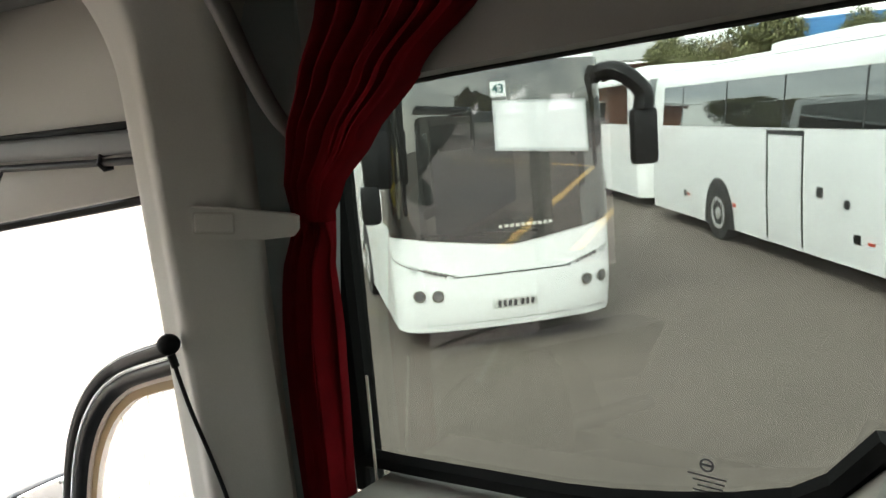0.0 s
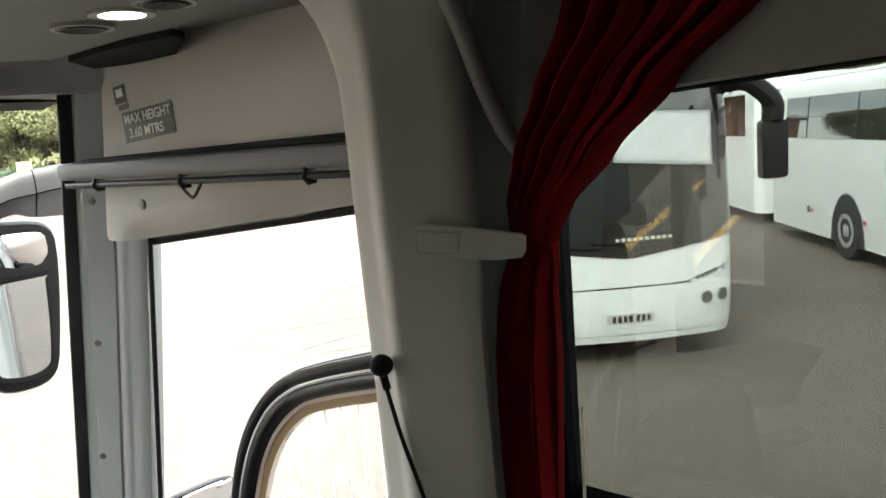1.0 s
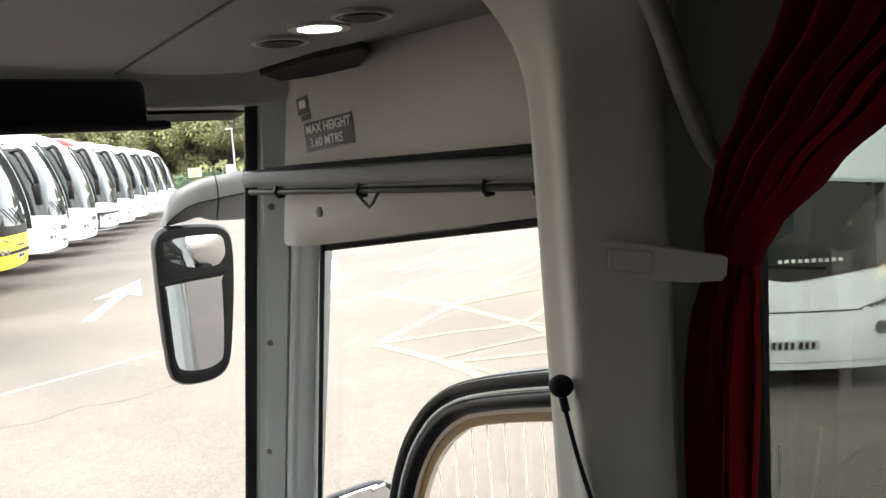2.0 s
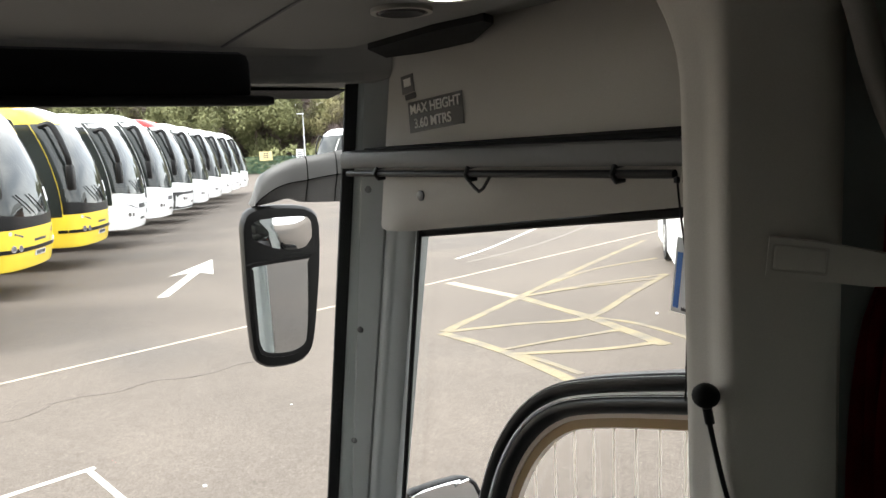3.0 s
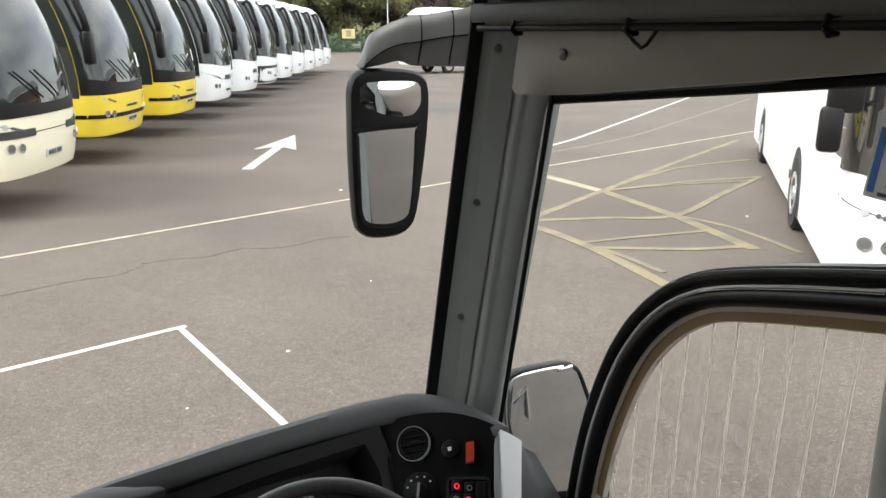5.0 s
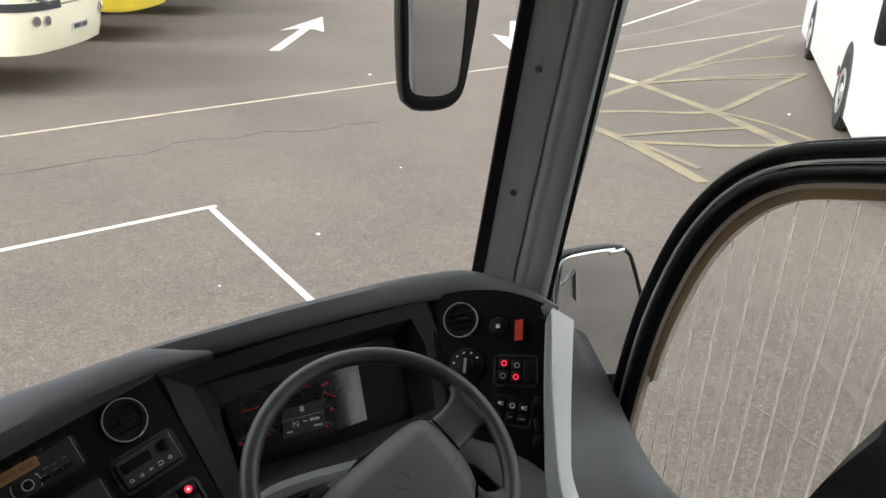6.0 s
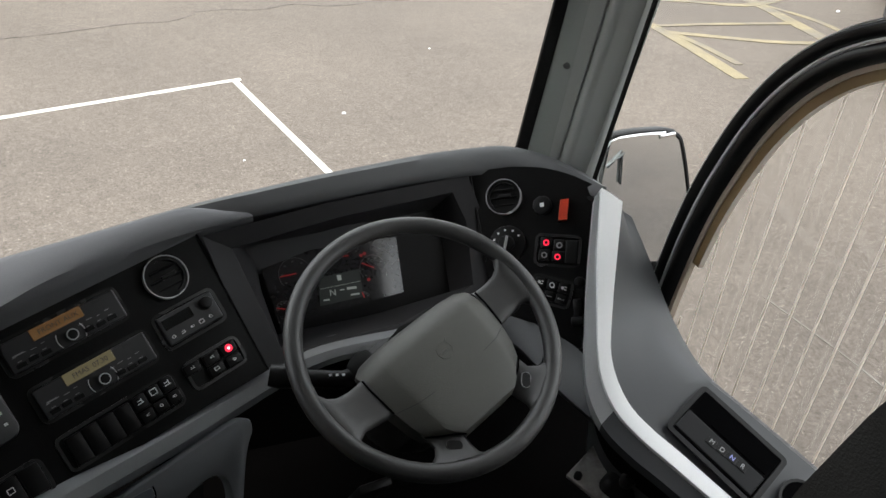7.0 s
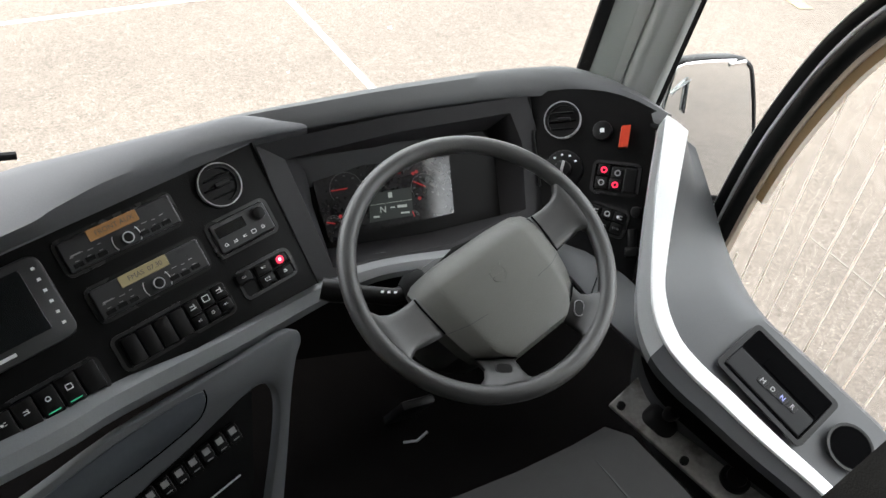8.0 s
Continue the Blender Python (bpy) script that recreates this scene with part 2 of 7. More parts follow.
def part(name, bm, material, parent=None, label="", world=False, smooth=False):
    """One mesh object from bm. world: bm is in the place's own axes, not the thing's."""
    if world and parent is not None:
        bm.transform(ROOT[parent.name].inverted())
    bmesh.ops.recalc_face_normals(bm, faces=bm.faces)
    me = bpy.data.meshes.new(name)
    bm.to_mesh(me)
    bm.free()
    me.materials.append(material)
    if smooth:
        for p in me.polygons:
            p.use_smooth = True
        me.set_sharp_from_angle(angle=radians(38))
    ob = new(name, me)
    if parent is not None:
        ob.parent = parent
        ROOT[ob.name] = ROOT[parent.name]
    else:
        ROOT[ob.name] = Matrix()
    if label:
        ob["label"] = label
    return ob


def single(name, bm, material, label, category, kind="", group="", smooth=False):
    return tagged(part(name, bm, material, smooth=smooth), label, category, group, kind)


def axes(origin, u, n):
    """A frame at origin with x along u, z along the normal n."""
    u, n = Vector(u).normalized(), Vector(n).normalized()
    v = n.cross(u).normalized()
    u = v.cross(n).normalized()
    m = Matrix((u, v, n)).transposed().to_4x4()
    m.translation = Vector(origin)
    return m


def box(size, at=(0, 0, 0), bevel=0.0, m=None, segments=2):
    bm = bmesh.new()
    bmesh.ops.create_cube(bm, size=1.0)
    bm.transform(Matrix.Diagonal((*size, 1)))
    if bevel:
        bmesh.ops.bevel(bm, geom=bm.edges[:], offset=bevel, segments=segments, affect="EDGES", profile=0.5)
    bm.transform(Matrix.Translation(at))
    if m is not None:
        bm.transform(m)
    return bm


def joined(*bms):
    out = bmesh.new()
    for b in bms:
        me = bpy.data.meshes.new("tmp")
        b.to_mesh(me)
        b.free()
        out.from_mesh(me)
        bpy.data.meshes.remove(me)
    return out


def prism(outline, depth, m=None, bevel=0.0, holes=()):
    """A plate: the outline (x, y) from z = 0 to z = depth, with holes."""
    bm = bmesh.new()
    loops = []
    for pts in (outline, *holes):
        vs = [bm.verts.new((x, y, 0)) for x, y in pts]
        loops += [bm.edges.new((vs[i], vs[i - 1])) for i in range(len(vs))]
    if holes:
        bmesh.ops.triangle_fill(bm, use_beauty=True, edges=loops)
    else:
        bm.faces.new(bm.verts[:])
    got = bmesh.ops.extrude_face_region(bm, geom=bm.faces[:])
    bmesh.ops.translate(bm, vec=(0, 0, depth), verts=[g for g in got["geom"] if isinstance(g, bmesh.types.BMVert)])
    bmesh.ops.recalc_face_normals(bm, faces=bm.faces)
    if bevel:
        rim = [e for e in bm.edges if abs(e.verts[0].co.z - depth) < 1e-6 and abs(e.verts[1].co.z - depth) < 1e-6 and len(e.link_faces) == 2 and e.calc_face_angle(0) > 0.5]
        bmesh.ops.bevel(bm, geom=rim, offset=bevel, segments=2, affect="EDGES", profile=0.5)
    if m is not None:
        bm.transform(m)
    return bm


def loft(rings, closed=True, caps=True):
    bm = bmesh.new()
    rows = [[bm.verts.new(p) for p in ring] for ring in rings]
    k = len(rows[0])
    for a, b in zip(rows, rows[1:]):
        for i in range(k if closed else k - 1):
            j = (i + 1) % k
            bm.faces.new((a[i], a[j], b[j], b[i]))
    if caps and closed:
        bm.faces.new(rows[0])
        bm.faces.new(rows[-1])
    return bm


def tube(path, r, sides=10, closed=False, flat=1.0):
    """A round bar along path; r a number or one for each point."""
    pts = [Vector(p) for p in path]
    rs = r if isinstance(r, (list, tuple)) else [r] * len(pts)
    rings, ref = [], None
    for i, p in enumerate(pts):
        a = pts[i - 1] if (i or closed) else p
        b = pts[(i + 1) % len(pts)] if (i < len(pts) - 1 or closed) else p
        d = (b - a).normalized()
        if ref is None:
            ref = d.orthogonal().normalized()
        ref = (ref - d * ref.dot(d)).normalized()
        w = d.cross(ref)
        rings.append([p + rs[i] * (math.cos(t) * ref + flat * math.sin(t) * w) for t in (2 * math.pi * q / sides for q in range(sides))])
    if closed:
        rings.append(rings[0])
        bm = loft(rings, caps=False)
        bmesh.ops.remove_doubles(bm, verts=bm.verts[:], dist=1e-5)
        return bm
    return loft(rings)


def smooth_path(pts, n=6):
    """Catmull-Rom through pts."""
    P = [Vector(p) for p in pts]
    P = [2 * P[0] - P[1]] + P + [2 * P[-1] - P[-2]]
    out = []
    for i in range(1, len(P) - 2):
        for k in range(n):
            t = k / n
            a, b, c, d = P[i - 1:i + 3]
            out.append(0.5 * ((2 * b) + (c - a) * t + (2 * a - 5 * b + 4 * c - d) * t * t + (3 * b - a - 3 * c + d) * t ** 3))
    return out + [P[-2]]


def rounded(w, h, r, n=5, cx=0.0, cy=0.0):
    """The outline of a rounded rectangle."""
    out = []
    for sx, sy, a in ((1, 1, 0), (-1, 1, 90), (-1, -1, 180), (1, -1, 270)):
        for k in range(n + 1):
            t = radians(a + 90 * k / n)
            out.append((cx + sx * (w / 2 - r) + r * math.cos(t), cy + sy * (h / 2 - r) + r * math.sin(t)))
    return out


def ring_of(r, n=24, cx=0.0, cy=0.0):
    return [(cx + r * math.cos(2 * math.pi * k / n), cy + r * math.sin(2 * math.pi * k / n)) for k in range(n)]


def disc(r, depth, m=None, n=24, bevel=0.0, at=(0, 0, 0)):
    bm = prism(ring_of(r, n), depth, None, bevel)
    bm.transform(Matrix.Translation(at))
    if m is not None:
        bm.transform(m)
    return bm


def annulus(r0, r1, depth, m=None, n=28, at=(0, 0, 0)):
    bm = loft([[(r * math.cos(2 * math.pi * k / n), r * math.sin(2 * math.pi * k / n), z) for k in range(n)] for r, z in ((r0, 0), (r1, 0), (r1, depth), (r0, depth), (r0, 0))], caps=False)
    bmesh.ops.remove_doubles(bm, verts=bm.verts[:], dist=1e-6)
    bm.transform(Matrix.Translation(at))
    if m is not None:
        bm.transform(m)
    return bm


def words(text, size, m, material, parent, name="lettering", bold=0.0):
    """Raised letters, centred on the frame m."""
    cu = bpy.data.curves.new("letters", "FONT")
    cu.body, cu.size, cu.extrude, cu.align_x, cu.align_y, cu.offset = text, size, 0.0006, "CENTER", "CENTER", bold
    tmp = bpy.data.objects.new("letters", cu)
    scene.collection.objects.link(tmp)
    me = bpy.data.meshes.new_from_object(tmp.evaluated_get(bpy.context.evaluated_depsgraph_get()))
    bpy.data.objects.remove(tmp)
    bm = bmesh.new()
    bm.from_mesh(me)
    bpy.data.meshes.remove(me)
    bm.transform(m)
    return part(name, bm, material, parent)


def knots(x, pairs):
    """A smooth curve through (x, value) pairs."""
    xs = [p[0] for p in pairs]
    if x <= xs[0]:
        return pairs[0][1]
    for (a, u), (b, v) in zip(pairs, pairs[1:]):
        if x <= b:
            t = (x - a) / (b - a)
            t = t * t * (3 - 2 * t) * 0.5 + t * 0.5
            return u + (v - u) * t
    return pairs[-1][1]


# ---- yard ----
def strip(a, b, w, z=0.004):
    a, b = Vector((*a, 0)), Vector((*b, 0))
    d = (b - a).normalized()
    s = Vector((-d.y, d.x, 0)) * w / 2
    n = max(2, int((b - a).length / 1.5))
    rings = []
    for k in range(n + 1):
        p = a.lerp(b, k / n)
        wob = 1 + 0.12 * noise.noise(p * 1.7)
        rings.append([p - s * wob + Vector((0, 0, z)), p + s * wob + Vector((0, 0, z)), p + s * wob + Vector((0, 0, z - 0.003)), p - s * wob + Vector((0, 0, z - 0.003))])
    return loft(rings)


bm = bmesh.new()
bmesh.ops.create_grid(bm, x_segments=60, y_segments=60, size=600)
single("ground", bm, ASPHALT, "grey worn asphalt of a coach yard", "ground", "structure")


def marking(name, label, bm, material):
    return single(name, bm, material, label, "road marking", "structure")


marking("line_across", "long white line across the asphalt yard", strip((-14, 6.65), (19, 18.0), 0.065), LINE_DULL)
marking("bay_line_front", "white painted front line of a parking bay", strip((-5.2, 6.1), (0.36, 7.79), 0.06), LINE_WHITE)
marking("bay_line_side", "white painted side line of a parking bay", strip((0.30, 7.78), (1.72, 1.5), 0.055, 0.0045), LINE_WHITE)
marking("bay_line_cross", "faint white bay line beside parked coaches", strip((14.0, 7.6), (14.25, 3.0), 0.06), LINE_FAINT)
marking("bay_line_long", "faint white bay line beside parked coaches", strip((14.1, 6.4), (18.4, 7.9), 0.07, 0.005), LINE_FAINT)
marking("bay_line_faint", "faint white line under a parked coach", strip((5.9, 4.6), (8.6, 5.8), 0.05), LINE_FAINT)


def arrow(tip, tail, w):
    t, b = Vector((*tip, 0)), Vector((*tail, 0))
    d = t - b
    n = d.length
    m = axes(b, d, (0, 0, 1))
    m.translation = b + Vector((0, 0, 0.002))
    return prism([(0, -w * 0.22), (n * 0.58, -w * 0.22), (n * 0.5, -w), (n, 0), (n * 0.5, w), (n * 0.58, w * 0.22), (0, w * 0.22)], 0.003, m)


marking("arrow_marking", "white arrow painted on the asphalt", arrow((4.45, 21.1), (2.35, 16.15), 0.5), LINE_WHITE)
marking("arrow_marking", "white arrow painted on the asphalt", arrow((6.9, 14.9), (9.1, 19.4), 0.5), LINE_WHITE)
HATCH = [([(5.27, 10.22), (7.6, 11.62), (11.0, 13.7), (14.65, 15.81)], 0.14), ([(7.6, 11.62), (9.2, 12.5), (10.7, 13.1), (12.6, 13.3)], 0.1), ([(7.6, 11.62), (9.4, 11.75), (11.2, 11.61)], 0.12),
         ([(7.6, 11.6), (7.55, 10.6), (7.5, 9.63), (7.36, 8.7), (7.2, 7.75)], 0.2), ([(7.55, 9.6), (7.75, 8.9), (7.72, 8.1), (7.6, 7.4)], 0.1), ([(5.27, 10.2), (6.4, 9.93), (7.5, 9.63), (9.3, 10.6), (11.18, 11.61)], 0.13),
         ([(5.2, 10.15), (5.3, 9.4), (5.34, 8.6), (5.3, 7.85), (5.23, 7.0)], 0.17), ([(5.4, 8.62), (5.48, 8.1), (5.5, 7.4)], 0.1), ([(5.36, 8.6), (5.95, 8.3), (6.5, 8.05), (7.15, 7.9)], 0.12), ([(5.4, 8.85), (6.2, 8.82), (7.3, 8.72)], 0.09), ([(7.7, 11.6), (9.1, 11.6), (10.6, 11.35)], 0.08)]


def ribbon(pts, w, z):
    """A painted line that follows a smooth bend."""
    way = smooth_path([(x, y, z) for x, y in pts], 5)
    rings = []
    for k, p in enumerate(way):
        d = (way[min(k + 1, len(way) - 1)] - way[max(k - 1, 0)]).normalized()
        q = Vector((-d.y, d.x, 0)) * w / 2 * (1 + 0.18 * noise.noise(p * 1.3))
        low = Vector((0, 0, -0.003))
        rings.append([p - q, p + q, p + q + low, p - q + low])
    return loft(rings)


marking("hatch_line_pale", "worn pale line on the asphalt", ribbon([(7.42, 13.75), (7.5, 12.7), (7.6, 11.62)], 0.22, 0.0042), LINE_PALE)
for a, b, w in (((-10.6, 8.5), (-28.0, 15.2), 0.24), ((-28.5, 15.6), (-36.5, 29.0), 0.26), ((-10.8, 7.0), (-17.5, 9.1), 0.22)):
    marking("bay_line_yellow", "yellow painted line in the yard", strip(a, b, w, 0.004), LINE_BRIGHT)
for k, (pts, w) in enumerate(HATCH):
    marking("hatch_line", "worn yellow hatching line on the asphalt", ribbon(pts, w, 0.0045 + 0.0006 * k), LINE_YELLOW)


marking("lane_line", "curving white lane line", ribbon([(9.2, 16.5), (10.6, 17.4), (12.4, 18.8), (17.0, 22.5), (26.0, 29.8)], 0.1, 0.004), LINE_WHITE)
marking("lane_line_far", "curving white lane line", ribbon([(9.1, 15.85), (10.9, 16.6), (13.4, 18.0), (17.2, 20.6), (25.0, 25.9)], 0.09, 0.004), LINE_FAINT)


marking("asphalt_crack", "thin dark crack in the worn asphalt", ribbon([(0.1, 10.05), (0.45, 10.12), (0.8, 10.07), (1.25, 10.27), (1.6, 10.15), (2.0, 10.2), (2.3, 10.36), (2.7, 10.33)], 0.022, 0.0035), CRACK)
marking("asphalt_crack", "thin dark crack in the worn asphalt", ribbon([(-1.9, 9.25), (-1.3, 9.4), (-0.6, 9.66), (-0.2, 9.7), (0.1, 9.95)], 0.014, 0.0035), CRACK)
marking("asphalt_seam", "pale sealed seam in the asphalt", ribbon([(2.86, 3.7), (2.9, 3.4), (2.94, 3.0), (2.95, 2.2)], 0.012, 0.0035), LINE_FAINT)


def pebble(x, y, r, seed):
    bm = bmesh.new()
    bmesh.ops.create_icosphere(bm, subdivisions=2, radius=r)
    for v in bm.verts:
        v.co = Vector((v.co.x * 1.2, v.co.y, v.co.z * 0.6)) * (1 + 0.25 * noise.noise(v.co * 90 + Vector((seed, 0, 0))))
    bm.transform(Matrix.Translation((x, y, r * 0.5)))
    single("pebble", bm, PAPER, "small white stone on the asphalt", "stone", group="loose stones", smooth=True)


for k, (x, y, r) in enumerate(((1.095, 6.83, 0.016), (3.46, 13.37, 0.025), (8.45, 9.15, 0.022), (2.35, 8.4, 0.009), (0.2, 6.1, 0.008), (12.1, 2.6, 0.02))):
    pebble(x, y, r, k * 3.1)


# ---- coaches ----
LEN, HALF = 12.2, 1.275


def plan_line():
    pts = [(HALF * k / 24, 0.0) for k in range(25)]
    pts = [(x, 0.17 * (x / HALF) ** 2.2 + 0.22 * (x / HALF) ** 14) for x, _ in pts]
    pts += [(HALF, 0.42 + (LEN - 0.6) * k / 40) for k in range(1, 41)]
    pts += [(HALF - 0.25 * k / 4, LEN - 0.18 + 0.18 * math.sin(math.pi / 2 * k / 4)) for k in range(1, 5)] + [(0, LEN)]
    return pts


PLAN = plan_line()
RUN = [0.0]
for (ax, ay), (bx, by) in zip(PLAN, PLAN[1:]):
    RUN.append(RUN[-1] + math.hypot(bx - ax, by - ay))
CORNER = RUN[24]


def skin(s, z, out=0.0, tall=3.42):
    """The point of a coach's skin at s metres along its plan from the front's middle, at the height z."""
    a = min(abs(s), RUN[-1])
    i = min(int(np.searchsorted(RUN, a, side="right")) - 1, len(PLAN) - 2)
    t = (a - RUN[i]) / (RUN[i + 1] - RUN[i])
    x = PLAN[i][0] + t * (PLAN[i + 1][0] - PLAN[i][0])
    y = PLAN[i][1] + t * (PLAN[i + 1][1] - PLAN[i][1])
    dx, dy = PLAN[i + 1][0] - PLAN[i][0], PLAN[i + 1][1] - PLAN[i][1]
    n = math.hypot(dx, dy)
    x, y = x + out * dy / n, y - out * dx / n
    lean = 0.0 if z < 1.25 else (0.06 * (z - 1.25) + 0.13 * (z - 1.25) ** 2 if tall > 3.6 else 0.015 * (z - 1.25) + 0.07 * max(0.0, z - 2.7) ** 2)
    lean += 0.08 * max(0.0, (0.75 - z) / 0.45) ** 2
    y += lean * max(0.0, 1 - y / 4.0) - (0.12 * max(0.0, (z - 2.2)) * max(0.0, (y - LEN + 1.0)))
    x *= 1 - 0.035 * max(0.0, z - 1.2) / 2 - 0.02 * max(0.0, (0.6 - z))
    if tall < 3.3:
        x *= 1 - 0.055 * max(0.0, z - 2.0)
    dome = 0.32 if tall < 3.6 else 0.55
    top = max(0.0, (z - (tall - dome)) / dome)
    if top > 0:
        k = math.sqrt(max(0.0, 1 - min(top, 1.0) ** 2))
        x *= 0.74 + 0.26 * k
        y = y + (1 - k) * (0.55 if tall < 3.6 else 0.9) * max(0.0, 1 - y / 3.5)
    return Vector((x if s >= 0 else -x, y, z + (0.33 if tall > 3.6 else 0.0)))


def body_shell(tall=3.42, low=0.27):
    ss = [-r for r in RUN[:0:-1]] + RUN[:-1]
    dome = 0.32 if tall < 3.6 else 0.55
    zs = [low, 0.4, 0.6, 0.9, 1.25, 1.6, 2.0, 2.4, 2.8, tall - dome] + [tall - dome + dome * math.sin(math.pi / 2 * k / 8) for k in range(1, 9)]
    return loft([[skin(s, z, 0, tall) for s in ss] for z in zs])


def patch(s0, s1, z0, z1, out=0.012, thick=0.02, tall=3.42, ns=0, nz=0, step=0.3):
    """A plate on the skin. z0 and z1 may be functions of s."""
    f0 = z0 if callable(z0) else (lambda s: z0)
    f1 = z1 if callable(z1) else (lambda s: z1)
    ns = ns or max(2, int(abs(s1 - s0) / step) + 1)
    nz = nz or max(1, int(abs(f1(s0) - f0(s0)) / 0.35))
    bm = bmesh.new()
    grid = []
    for o in (out, out - thick):
        grid.append([[bm.verts.new(skin(s0 + (s1 - s0) * i / ns, f0(s0 + (s1 - s0) * i / ns) + (f1(s0 + (s1 - s0) * i / ns) - f0(s0 + (s1 - s0) * i / ns)) * j / nz, o, tall)) for j in range(nz + 1)] for i in range(ns + 1)])
    for g in grid:
        for i in range(ns):
            for j in range(nz):
                bm.faces.new((g[i][j], g[i + 1][j], g[i + 1][j + 1], g[i][j + 1]))
    a, b = grid
    for i in range(ns):
        for j in (0, nz):
            bm.faces.new((a[i][j], a[i + 1][j], b[i + 1][j], b[i][j]))
    for j in range(nz):
        for i in (0, ns):
            bm.faces.new((a[i][j], a[i][j + 1], b[i][j + 1], b[i][j]))
    return bm


def skin_frame(s, z, out=0.012, tall=3.42):
    p = skin(s, z, out, tall)
    u = skin(s + 0.02, z, out, tall) - skin(s - 0.02, z, out, tall)
    v = skin(s, z + 0.02, out, tall) - skin(s, z - 0.02, out, tall)
    return axes(p, u, u.cross(v))


def road_wheel(root, x, y):
    side = 1 if x > 0 else -1
    m = axes((x, y, 0.5), (0, 1, 0), (side, 0, 0))
    w = part("wheel", joined(annulus(0.29, 0.48, 0.26, m, 32, at=(0, 0, -0.25)), annulus(0.31, 0.5, 0.2, m, 32, at=(0, 0, -0.22))), TYRE, root, smooth=True)
    part("rim", joined(annulus(0.22, 0.295, 0.03, m, 28, at=(0, 0, -0.01)), disc(0.23, 0.02, m, 28, at=(0, 0, -0.07)), disc(0.11, 0.09, m, 18, 0.02, at=(0, 0, -0.07))), RIM_SILVER, w, "polished steel rim", smooth=True)


